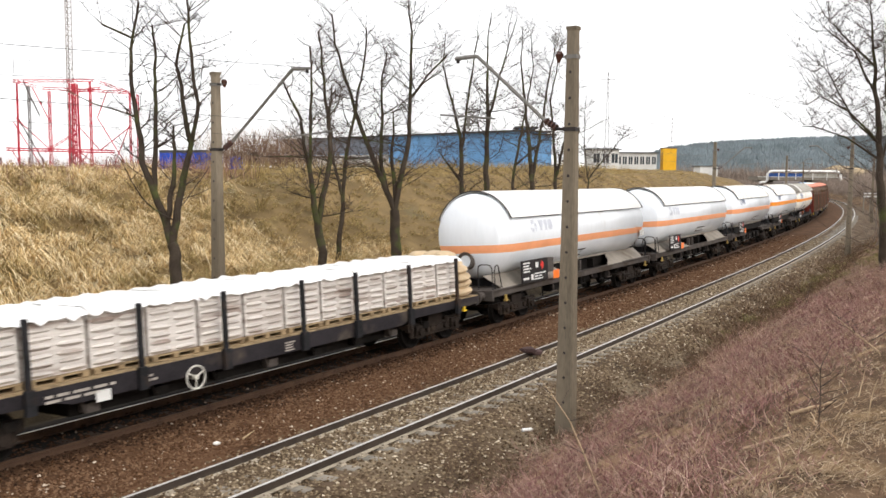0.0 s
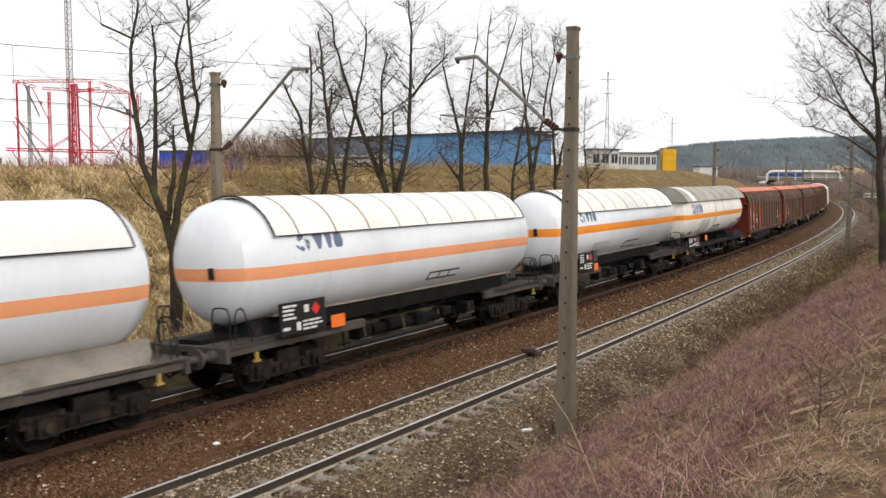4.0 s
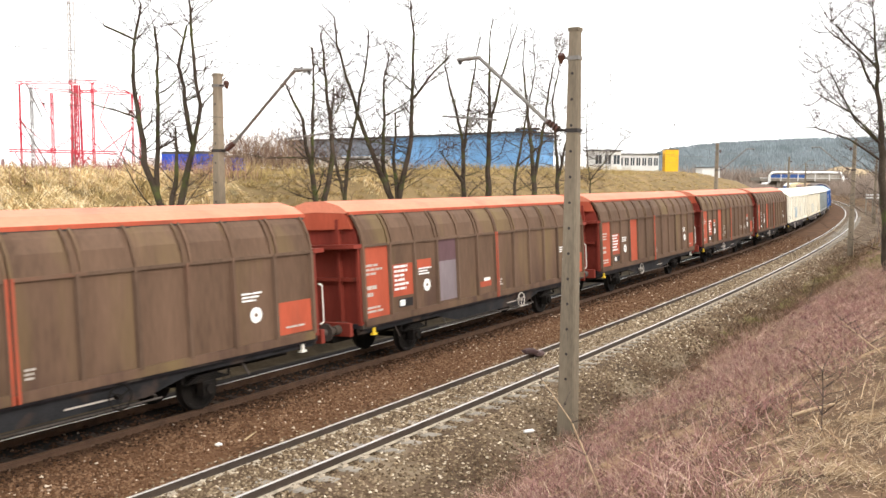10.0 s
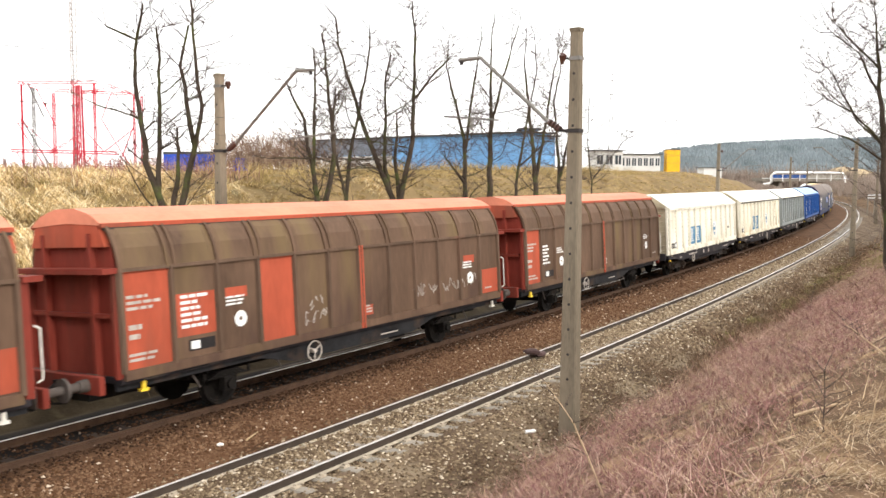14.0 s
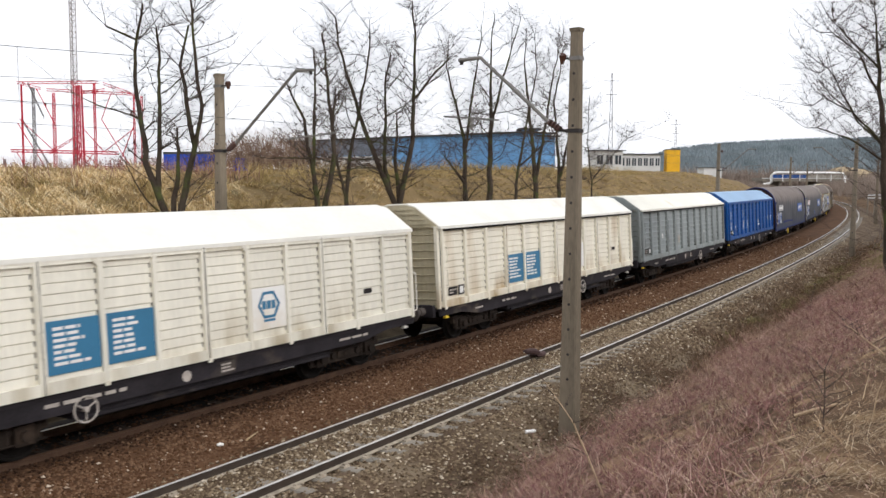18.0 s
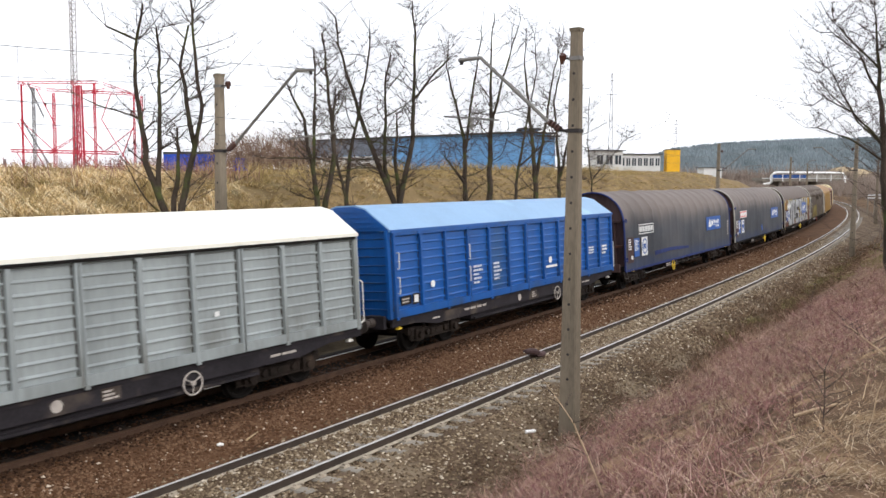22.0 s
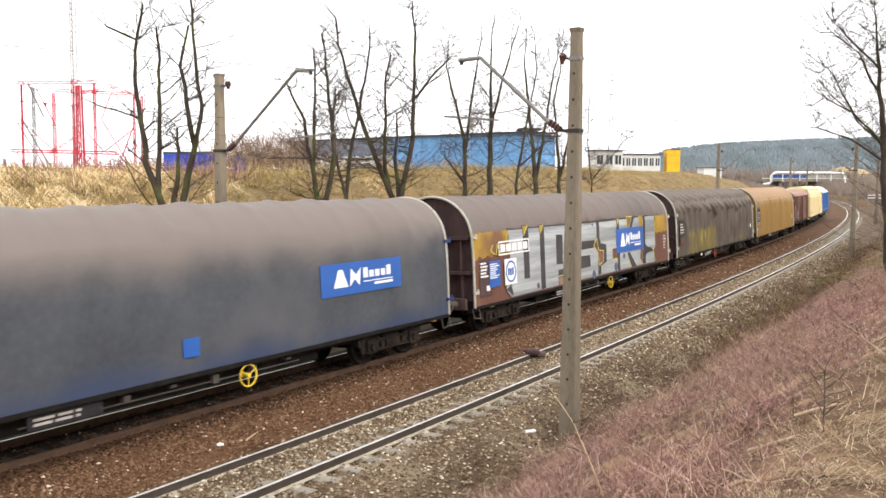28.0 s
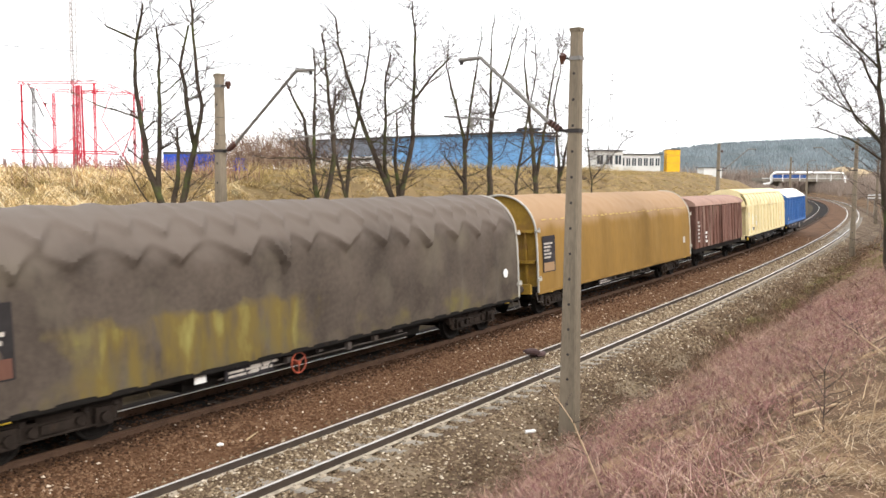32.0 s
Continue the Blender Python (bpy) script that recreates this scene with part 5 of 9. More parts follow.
# ---- ribbed vans ----
def ribbed_van(front, rear, label, wall, endm, roof, seed, marks, bogies=True, sole=None, group="ribbed vans", wheel=2.35):
    w, h, mid = wagon("ribbed_van", label, front, rear, group)
    b = h - 0.72
    bm = bmesh.new()
    box(bm, -b + 0.05, b - 0.05, -1.34, 1.34, 1.1, 3.42)
    part("body", bm, endm, w)
    boxpart("floor", (-b, b, -1.38, 1.38, 1.02, 1.12), sole or SOLE, w)
    bm = bmesh.new()
    rp = [(-1.47, 3.40), (-0.66, 4.0), (-0.3, 4.10), (0.3, 4.10), (0.66, 4.0), (1.47, 3.40), (1.42, 3.36), (0, 3.5), (-1.42, 3.36)]
    loft(bm, [[(x, y, z) for y, z in rp] for x in (-b - 0.02, b + 0.02)])
    part("roof", bm, roof, w, "plain bent roof")
    for y in (-1.475, 1.435):
        boxpart("gutter", (-b - 0.02, b + 0.02, y, y + 0.04, 3.34, 3.42), endm if roof is BLUE_ROOF else roof, w)
    if wall in (GREY, CREAM):
        # grime and the eave's shadow drawn together as one dark strip
        boxpart("door_runner", (-b + 0.1, b - 0.1, -1.487, -1.45, 3.275, 3.337), GRIME, w, "grimy dark door runner")
    for s in (-1, 1):
        bm = bmesh.new()
        gp = [(-1.42, 3.4), (-0.65, 3.97), (-0.3, 4.06), (0.3, 4.06), (0.65, 3.97), (1.42, 3.4)]
        loft(bm, [[(xx, y, z) for y, z in gp] for xx in (s * (b - 0.03), s * (b + 0.04))])
        g = part("gable", bm, endm, w)
        for i in range(4):
            z = 3.5 + 0.14 * i
            wd = 1.3 - (z - 3.4) * 1.35
            boxpart("gable_rib", (*sorted((s * (b + 0.04), s * (b + 0.065))), -wd, wd, z - 0.015, z + 0.015), endm, g)
        for y in (-1.38, -0.05, 1.28):
            boxpart("end_post", (*sorted((s * (b - 0.05), s * (b + 0.08))), y, y + 0.1, 1.1, 3.42), wall if abs(y) > 1 else endm, w)
        for i in range(9):
            z = 1.35 + 0.23 * i
            for y in (-1.2, 0.15):
                shared("end_rib", lambda q: loft(q, [[(0, yy, -0.02), (-0.03, yy, 0), (0, yy, 0.02)] for yy in (0, 1.05)]), endm, w, pose(s * (b - 0.05), y if s < 0 else y + 1.05, z, 0, 0, 0 if s < 0 else 180), key="er" + endm.name)
    pw = (2 * b - 0.36) / 12
    lapped = wall in (WHITE_WALL, CREAM)
    build = panel_mesh(pw - 0.06, 1.3, 3.34, 11 if lapped else 9, lapped)
    for side in (0, 1):
        for k in range(4):
            dr = tagged(new("sliding_door"), "ribbed sliding door section")
            dr.parent = w
            dr.matrix_basis = pose(0, 0, 0, 0, 0, 180 if side else 0)
            x0 = -b + 0.12 + k * (3 * pw + 0.04)
            for i in range(3):
                shared("panel", build, wall, dr, pose(x0 + pw * (i + 0.5), -1.34, 0), key="vp" + wall.name + str(round(pw, 3)))
            for i in range(4):
                # dark strip wider than the post, drawing a shadow gap on either side
                boxpart("seal", (x0 + pw * i - 0.075, x0 + pw * i + 0.075, -1.385, -1.34, 1.3, 3.28), GAP_SHADE, dr)
                boxpart("post", (x0 + pw * i - 0.05, x0 + pw * i + 0.05, -1.475, -1.34, 1.12, 3.36), wall, dr, "", 0.012)
            boxpart("bottom_rail", (x0, x0 + 3 * pw, -1.468, -1.34, 1.12, 1.32), wall, dr)
            boxpart("top_rail", (x0, x0 + 3 * pw, -1.46, -1.34, 3.27, 3.36), wall, dr)
            boxpart("door_gap", (x0 + 3 * pw + 0.008, x0 + 3 * pw + 0.032, -1.475, -1.34, 1.12, 3.36), BLACK, dr) if k < 3 else None
            # slanted gusset at the top of the first post
            bm = bmesh.new()
            gx = x0 + pw * 1
            loft(bm, [[(gx - 0.2, yy, 3.36), (gx - 0.02, yy, 3.36), (gx - 0.02, yy, 3.14)] for yy in (-1.472, -1.40)])
            part("gusset", bm, wall, dr)
            if k in (0, 1) and not side:
                for z in (1.75, 2.4):
                    handrail(dr, [(x0 + 0.1 if k == 0 else x0 - 0.06, -1.42, z), (x0 + 0.1 if k == 0 else x0 - 0.06, -1.51, z), (x0 + 0.1 if k == 0 else x0 - 0.06, -1.51, z + 0.42), (x0 + 0.1 if k == 0 else x0 - 0.06, -1.42, z + 0.42)], wall if wall is not BLUE else WHITE_FIT, 0.014)
    trapeze(w, b, "sole_bar", sole or SOLE, 0.72, 1.04, (1.1, 2.1), 1.36)
    boxpart("lower_sill", (-b + 4.2, b - 3.2, -1.2, 1.2, 0.55, 0.72), sole or SOLE, w)
    for y in (-1.3, 1.24):
        boxpart("truss_bar", (-b + 4.3, b - 3.3, y, y + 0.06, 0.54, 0.6), sole or SOLE, w)
    for n in range(0, 13, 2):
        shared("rail_lug", lambda q: box(q, -0.05, 0.05, -1.49, -1.46, 1.07, 1.15), wall, w, pose(-b + 0.12 + pw * n + 0.04 * (n // 3 if n < 12 else 3), 0, 0), key="lug" + wall.name)
    boxpart("centre_sill", (-b, b, -0.35, 0.35, 0.66, 1.0), GRIME, w)
    # added dark box in place of the shade below the van
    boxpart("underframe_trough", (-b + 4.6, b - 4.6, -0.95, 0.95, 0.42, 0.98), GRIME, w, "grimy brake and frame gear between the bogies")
    ends(w, h, sole or SOLE)
    if bogies:
        for x in (-h + 3.2, h - 3.2):
            bogie(w, x)
    else:
        for x in (-h + 3.0, h - 3.0):
            axle(w, x)
    handwheel(w, wheel, 0.72, LETTER_DIM, "pale brake handwheel")
    lifting(w, -b + 0.35)
    lifting(w, b - 0.3, WHITE_FIT)
    handrail(w, [(b + 0.1, -1.38, 1.2), (b + 0.17, -1.4, 1.25), (b + 0.17, -1.4, 2.2), (b + 0.1, -1.38, 2.25)])
    px = lambda n: -b + 0.12 + pw * n + 0.04 * (n // 3)
    y = -1.42
    t = sheet("data_plate", px(0) + 0.25, px(0) + 0.7, 1.42, 1.66, y, BOARD, w, "black data plate")
    bars(px(0) + 0.29, px(0) + 0.66, 1.46, 1.62, 2, y - 0.005, t, LETTER_DIM, "lettering", seed, 3)
    t = sheet("card_holder", px(0) + 0.78, px(0) + 1.08, 1.4, 1.68, y, BOARD, w)
    sheet("white_tag", px(0) + 0.84, px(0) + 1.03, 1.44, 1.64, y - 0.005, LETTER, t, "white card")
    bars(-b + 1.9, -b + 2.5, 0.84, 0.94, 1, -1.366, w, LETTER_DIM, "lettering", seed + 1, 3)
    bars(-b + 3.6, -b + 5.2, 0.86, 0.98, 1, -1.366, w, LETTER_DIM, "lettering", seed + 2, 5)
    bars(b - 3.0, b - 1.9, 0.84, 0.94, 1, -1.366, w, LETTER_DIM, "lettering", seed + 3, 3)
    bm = bmesh.new()
    disc(bm, -0.5, 0.88, -1.367, 0.11, 0.006)
    part("round_mark", bm, LETTER_DIM, w)
    t = sheet("frame_plate", 0.35, 0.75, 0.76, 1.0, -1.366, FRAME_GREY, w, "small framed data plate")
    bars(0.38, 0.72, 0.78, 0.98, 3, -1.371, t, LETTER_DIM, "lettering", seed + 9, 2)
    if marks == "teal":
        for n in (3, 4):
            t = sheet("label_panel", px(n) + 0.06, px(n + 1) - 0.06, 1.42, 2.33, y, TEAL, w, "teal panel of white lettering")
            bars(px(n) + 0.2, px(n + 1) - 0.25, 1.55, 2.25, 7, y - 0.005, t, None, "lettering", seed + n, 3)
        t = sheet("emblem_panel", px(7) + 0.06, px(8) - 0.06, 1.5, 2.4, y, SHADE_WHITE, w, "white emblem panel")
        bm = bmesh.new()
        disc(bm, px(7) + 0.5 * pw, 2.02, y - 0.007, 0.33, 0.006, 6, 0.26)
        part("emblem", bm, TEAL, t, "hexagon outline in teal")
        bm = bmesh.new()
        for u in (-0.2, -0.06, 0.08):
            plate(bm, px(7) + 0.5 * pw + u, px(7) + 0.5 * pw + u + 0.11, 1.93, 2.11, y - 0.007)
        plate(bm, px(7) + 0.5 * pw - 0.17, px(7) + 0.5 * pw + 0.17, 1.66, 1.71, y - 0.007)
        part("emblem_bar", bm, TEAL, t)
        sheet("black_tag", px(10) + 0.35, px(10) + 0.65, 1.9, 2.02, y, BOARD, w)
    elif marks == "white":
        for n in (3, 4):
            bars(px(n) + 0.25, px(n + 1) - 0.4, 1.6, 2.2, 5, y, w, LETTER_FADED, "lettering", seed + n, 3)
        bm = bmesh.new()
        disc(bm, px(1) + 0.55, 1.85, y, 0.1, 0.006)
        part("round_mark", bm, LETTER, w, "round white mark")
        bm = bmesh.new()
        disc(bm, px(7) + 0.55, 1.95, y, 0.12, 0.006)
        plate(bm, px(7) + 0.2, px(8) - 0.15, 1.68, 1.76, y)
        part("emblem", bm, LETTER, w, "round white emblem over a bar")
        bars(px(10) + 0.2, px(10) + 0.9, 1.9, 2.2, 3, y, w, LETTER, "lettering", seed + 5, 3)
        bars(px(11) + 0.3, px(11) + 0.8, 1.8, 2.2, 3, y, w, LETTER, "lettering", seed + 6, 2)
    elif marks == "grey":
        bars(px(3) + 0.2, px(4) - 0.3, 1.6, 2.3, 6, y, w, GREY, "lettering", seed + 4, 3)
        sheet("pale_patch", px(4) + 0.55, px(4) + 0.85, 1.65, 2.0, y, SHADE_GREY, w)
        sheet("white_tag", px(2) + 0.42, px(2) + 0.55, 2.0, 2.22, y, LETTER, w)
        sheet("white_tag", px(8) + 0.5, px(8) + 0.62, 1.95, 2.05, y, LETTER, w)
    return w, h, mid


ribbed_van(-10.0, 5.53, "off-white ribbed van with teal label panels", WHITE_WALL, CREAM_END, WHITE_ROOF, 101, "teal", wheel=-2.7)
ribbed_van(5.53, 22.1, "ivory ribbed van with rust streaks and teal labels", CREAM, CREAM_END, WHITE_ROOF, 121, "teal")
ribbed_van(22.1, 38.5, "grey ribbed van with a cream roof", GREY, GREY, CREAM_ROOF, 141, "grey")
ribbed_van(38.5, 55.1, "bright blue ribbed van with a pale blue roof", BLUE, BLUE, BLUE_ROOF, 161, "white")


# ---- tarpaulin wagons ----
def curtain_wagon(front, rear, label, side, endm, folds=0.012, swag=0.0, seed=5, hoop=None, name="curtain_wagon"):
    w, h, mid = wagon(name, label, front, rear, "tarpaulin wagons")
    b = h - 0.78
    prof = [(-1.42, 0.9), (-1.425, 1.2), (-1.425, 1.55), (-1.43, 1.9), (-1.43, 2.25), (-1.425, 2.6), (-1.41, 2.85)]
    n = 84 if swag > 0.05 else 46
    for i in range(1, n):
        a = math.pi * i / n
        prof.append((-1.41 * math.cos(a), 2.85 + 1.42 * math.sin(a) ** 0.92))
    prof += [(-y, z) for y, z in [(-1.42, 0.9), (-1.425, 1.2), (-1.425, 1.55), (-1.43, 1.9), (-1.43, 2.25), (-1.425, 2.6), (-1.41, 2.85)][::-1]]
    xs = np.arange(-b, b + 0.01, 2 * b / (300 if swag > 0.05 else 150))
    hoops = 1.28
    rows = []
    bm = bmesh.new()
    for x in xs:
        row = []
        for j, (y, z) in enumerate(prof):
            u = abs(((x + b) / hoops) % 1.0 - 0.5) * 2
            arc = min(1.0, max(0.0, (z - 2.6) / 0.8))
            edge = min(1.0, (b - abs(x)) / 0.5)
            out = folds * (u ** 4 - 0.3) * (0.35 + arc) * edge + 0.02 * edge * noise.noise((x * 0.7 + seed, y, z * 0.9)) + 0.008 * edge * noise.noise((x * 3 + seed, y * 2, z * 2)) + 0.03 * arc * edge * max(0.0, noise.noise((x * 1.1 + z * 1.5 + seed, z * 4.5, 3)))
            near_end = max(0.0, 1 - (b - abs(x)) / 2.6)
            out += 0.022 * min(1.0, (b - abs(x)) / 0.25) * (0.35 + 1.4 * near_end) * max(0.0, noise.noise((x * 2.6 * (1 if x > 0 else -1) + z * 2.4 + seed, z * 0.7, seed))) ** 0.7
            if swag:
                for wide, low, deep, part_of in ((1.18, 3.52, 0.5, 1.0), (0.83, 3.98, 0.38, 0.9)):
                    ph = (x + 0.45 * noise.noise((x * 0.45, seed, low))) / wide
                    cell = math.floor(ph)
                    deep *= 0.55 + 0.6 * abs(noise.noise((cell * 1.7, seed, low * 3))) * 2
                    dip = low - deep * (1 - abs(2 * (ph - cell) - 1)) ** 1.4    # pointed folds that hang over the shoulder
                    fall = math.exp(-(z - dip) / 0.3) if z > dip else math.exp(-((z - dip) / 0.09) ** 2)
                    out += edge * swag * part_of * fall * (0.5 + 0.9 * (low - dip) / 0.4)
                out += 0.25 * swag * edge * math.sin(x * 6.8 + 3 * noise.noise((x * 0.6, seed, 2))) * (0.3 + 0.7 * min(1, max(0, (3.3 - z) / 1.5)))
            ny, nz = (y / 1.42, max(0.0, z - 2.85) / 1.42)
            ln = math.hypot(ny, nz) or 1
            row.append(bm.verts.new((x, y + out * ny / ln, z + out * nz / ln)))
        rows.append(row)
    m = len(prof)
    for a, c in zip(rows, rows[1:]):
        for j in range(m - 1):
            bm.faces.new((a[j], a[j + 1], c[j + 1], c[j]))
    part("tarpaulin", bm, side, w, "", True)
    bm = bmesh.new()
    box(bm, -b, b, -1.44, -1.40, 0.84, 0.93)
    box(bm, -b, b, 1.40, 1.44, 0.84, 0.93)
    part("tarpaulin_rail", bm, hoop or SMEAR_BLUE, w)
    # end walls with hoops
    arch = [(y, z) for y, z in prof]
    for s in (-1, 1):
        bm = bmesh.new()
        loft(bm, [[(xx, y * 0.985, 0.9 + (z - 0.9) * 0.99) for y, z in arch] for xx in (s * (b - 0.2), s * (b - 0.13))])
        e = part("end_wall", bm, endm, w)
        for y in (-1.0, -0.35, 0.3, 0.95):
            boxpart("end_stay", (*sorted((s * (b - 0.13), s * (b - 0.02))), y, y + 0.07, 0.95, 3.0), endm, e)
        for z in (1.9, 2.95):
            boxpart("end_stay", (*sorted((s * (b - 0.13), s * (b + 0.04))), -1.3, 1.3, z, z + 0.09), endm, e)
        hv, hf = [], []
        tube(hv, hf, [Vector((s * (b + 0.02), y, z)) for y, z in arch], [0.04] * len(arch), 6)
        mesh_of("end_hoop", hv, hf, SMEAR_BLUE if seed == 5 else SHADE_GREY, w)
        for z in (1.35, 3.0):
            bm = bmesh.new()
            box(bm, s * b - 0.1, s * b + 0.14, -1.5, -1.43, z - 0.035, z + 0.035)
            rod(bm, (s * b + 0.1, -1.47, z - 0.06), (s * b + 0.1, -1.47, z + 0.1), 0.04)
            part("latch", bm, SMEAR_BLUE if side is TARP else SHADE_GREY, w, "locking latch")
        handrail(w, [(s * (b + 0.08), -1.36, 0.9), (s * (b + 0.08), -1.42, 0.6), (s * (b - 0.3), -1.42, 0.55), (s * (b - 0.3), -1.36, 0.9)], FRAME_GREY)
    boxpart("floor", (-b, b, -1.34, 1.34, 0.9, 1.1), GRIME, w)
    for y in (-1.16, 1.02):
        boxpart("sole_bar", (-b, b, y, y + 0.14, 0.72, 0.9), GRIME, w)
    boxpart("centre_sill", (-b, b, -0.3, 0.3, 0.6, 0.9), GRIME, w)
    # added dark box that fills the shaded space under the wagon
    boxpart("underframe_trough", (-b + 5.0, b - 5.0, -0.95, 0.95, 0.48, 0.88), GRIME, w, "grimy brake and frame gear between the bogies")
    bm = bmesh.new()
    rod(bm, (-3.4, -1.2, 0.62), (3.2, -1.2, 0.62), 0.018)
    for k in range(6):
        x = -2.5 + 1.05 * k
        box(bm, x, x + 0.14, -1.28, -1.16, 0.58 + 0.06 * (k % 3), 0.76)
    part("brake_gear", bm, FRAME_GREY, w)
    t = boxpart("data_plate", (-3.3, -1.9, -1.3, -1.27, 0.56, 0.8), SOLE, w, "grey plate of faint lettering")
    bars(-3.2, -2.0, 0.6, 0.77, 2, -1.305, t, LETTER_DIM, "lettering", seed + 1, 3)
    ends(w, h, endm)
    for x in (-h + 3.0, h - 3.0):
        bogie(w, x)
    lifting(w, -b + 1.2)
    lifting(w, b - 0.6)
    return w, h, mid, b


def sign_frame(w, x0, x1, z0, z1, y, fill=None, n=5):
    """A white frame with block marks in it."""
    bm = bmesh.new()
    e = 0.045
    for lim in ((x0, x1, z0, z0 + e), (x0, x1, z1 - e, z1), (x0, x0 + e, z0 + e, z1 - e), (x1 - e, x1, z0 + e, z1 - e)):
        plate(bm, *lim, y, 0.008)
    d = (x1 - x0 - 4 * e) / n
    for i in range(n):
        a = x0 + 2 * e + d * (i + 0.08)
        loft(bm, [[(a + d * k, yy, z) for k, z in ((0, z0 + 0.1), (0.76, z0 + 0.1), (0.82, z0 + 0.16), (0.82, z1 - 0.16), (0.76, z1 - 0.1), (0, z1 - 0.1))] for yy in (y, y + 0.008)])
    s = part("framed_sign", bm, LETTER, w, "white framed company sign")
    if fill:
        sheet("sign_ground", x0, x1, z0, z1, y + 0.009, fill, s)


def company_signs(w, o, red=False, blue_stroke=True, y=-1.462):
    """Signs along the front of a curtain side; o is the train place of the middle."""
    sign_frame(w, 57.6 - o, 59.7 - o, 2.36, 2.8, y, FLAME if red else None)
    p = sheet("emblem_panel", 57.95 - o, 58.75 - o, 1.40, 2.22, y, LETTER, w, "white square with a blue ring emblem")
    bm = bmesh.new()
    disc(bm, 58.35 - o, 1.81, y - 0.007, 0.35, 0.006, 24, 0.29)
    for i in range(3):
        plate(bm, 58.35 - o - 0.2 + 0.14 * i, 58.35 - o - 0.1 + 0.14 * i, 1.70 - 0.02 * (i == 1), 1.93 - 0.02 * (i == 1), y - 0.007)
    part("emblem", bm, SIGN_BLUE, p)
    p = sheet("notice", 56.95 - o, 57.65 - o, 1.42, 2.22, y, SIGN_BLUE, w, "blue notice of white lines")
    bars(57.0 - o, 57.6 - o, 1.68, 2.16, 8, y - 0.005, p, LETTER, "lettering", 9, 2)
    if blue_stroke:
        bm = bmesh.new()
        loft(bm, [[(59.8 - o, yy, 1.30), (62.2 - o, yy, 1.36), (65.4 - o, yy, 1.28), (65.4 - o, yy, 1.40), (62.2 - o, yy, 1.52), (59.8 - o, yy, 1.50)] for yy in (y, y + 0.006)])
        part("paint_stroke", bm, SMEAR_BLUE, w, "blue paint stroke")


def rear_sign(w, x0, x1, z0, z1, y=-1.462):
    p = sheet("company_panel", x0, x1, z0, z1, y, SIGN_BLUE, w, "blue panel with white block marks")
    L, H = x1 - x0, z1 - z0
    bm = bmesh.new()
    loft(bm, [[(x0 + 0.14 * L, yy, z0 + 0.25 * H), (x0 + 0.31 * L, yy, z0 + 0.25 * H), (x0 + 0.25 * L, yy, z0 + 0.8 * H), (x0 + 0.2 * L, yy, z0 + 0.8 * H)] for yy in (y - 0.008, y - 0.002)])
    loft(bm, [[(x0 + 0.33 * L, yy, z0 + 0.25 * H), (x0 + 0.39 * L, yy, z0 + 0.45 * H), (x0 + 0.45 * L, yy, z0 + 0.25 * H), (x0 + 0.47 * L, yy, z0 + 0.8 * H), (x0 + 0.41 * L, yy, z0 + 0.6 * H), (x0 + 0.35 * L, yy, z0 + 0.8 * H)] for yy in (y - 0.008, y - 0.002)])
    for i in range(5):
        a = x0 + (0.5 + 0.075 * i) * L
        plate(bm, a, a + 0.055 * L, z0 + 0.46 * H, z0 + (0.78 if i in (0, 4) else 0.68) * H, y - 0.008)
    plate(bm, x0 + 0.5 * L, x0 + 0.88 * L, z0 + 0.33 * H, z0 + 0.36 * H, y - 0.008)
    plate(bm, x0 + 0.64 * L, x0 + 0.88 * L, z0 + 0.2 * H, z0 + 0.28 * H, y - 0.008)
    part("block_lettering", bm, LETTER, p)


def numbers(w, x, seed, plaque=True):
    y = -1.462
    p = sheet("number_plate", x, x + 0.72, 1.2, 2.3, y, END_BROWN, w, "dark plate of small white lettering") if plaque else w
    bars(x + 0.08, x + 0.62, 1.75, 2.25, 5, y - 0.006, p, LETTER, "lettering", seed, 3)
    sheet("white_tag", x + 0.4, x + 0.62, 1.34, 1.5, y - 0.006, LETTER, p)


def on_cover(w, name, shape, lift, mat, label="", parent=None):
    """A painted shape on the curtain's near face: corners along the train and up, bent over the shoulder."""
    def y(z, d):
        k = max(0.0, min(0.99, (z - 2.85) / 1.42)) ** 1.087
        return -1.41 * math.sqrt(1 - k * k) - 0.05 - d if z > 2.85 else -1.46 - d

    def cut(pts, z0, keep):
        out = []
        for (x0, a), (x1, c) in zip(pts, pts[1:] + pts[:1]):
            if (a <= z0) == keep:
                out.append((x0, a))
            if (a <= z0) != (c <= z0):
                out.append((x0 + (x1 - x0) * (z0 - a) / (c - a), z0))
        return out
    bm = bmesh.new()
    low, high = cut(shape, 2.85, True), cut(shape, 2.85, False)
    for piece in (low, cut(high, 3.05, True), cut(high, 3.05, False)):
        if len(piece) > 2:
            loft(bm, [[(x, y(z, lift), z) for x, z in piece], [(x, y(z, lift - 0.004), z) for x, z in piece]])
    return part(name, bm, mat, parent or w, label)


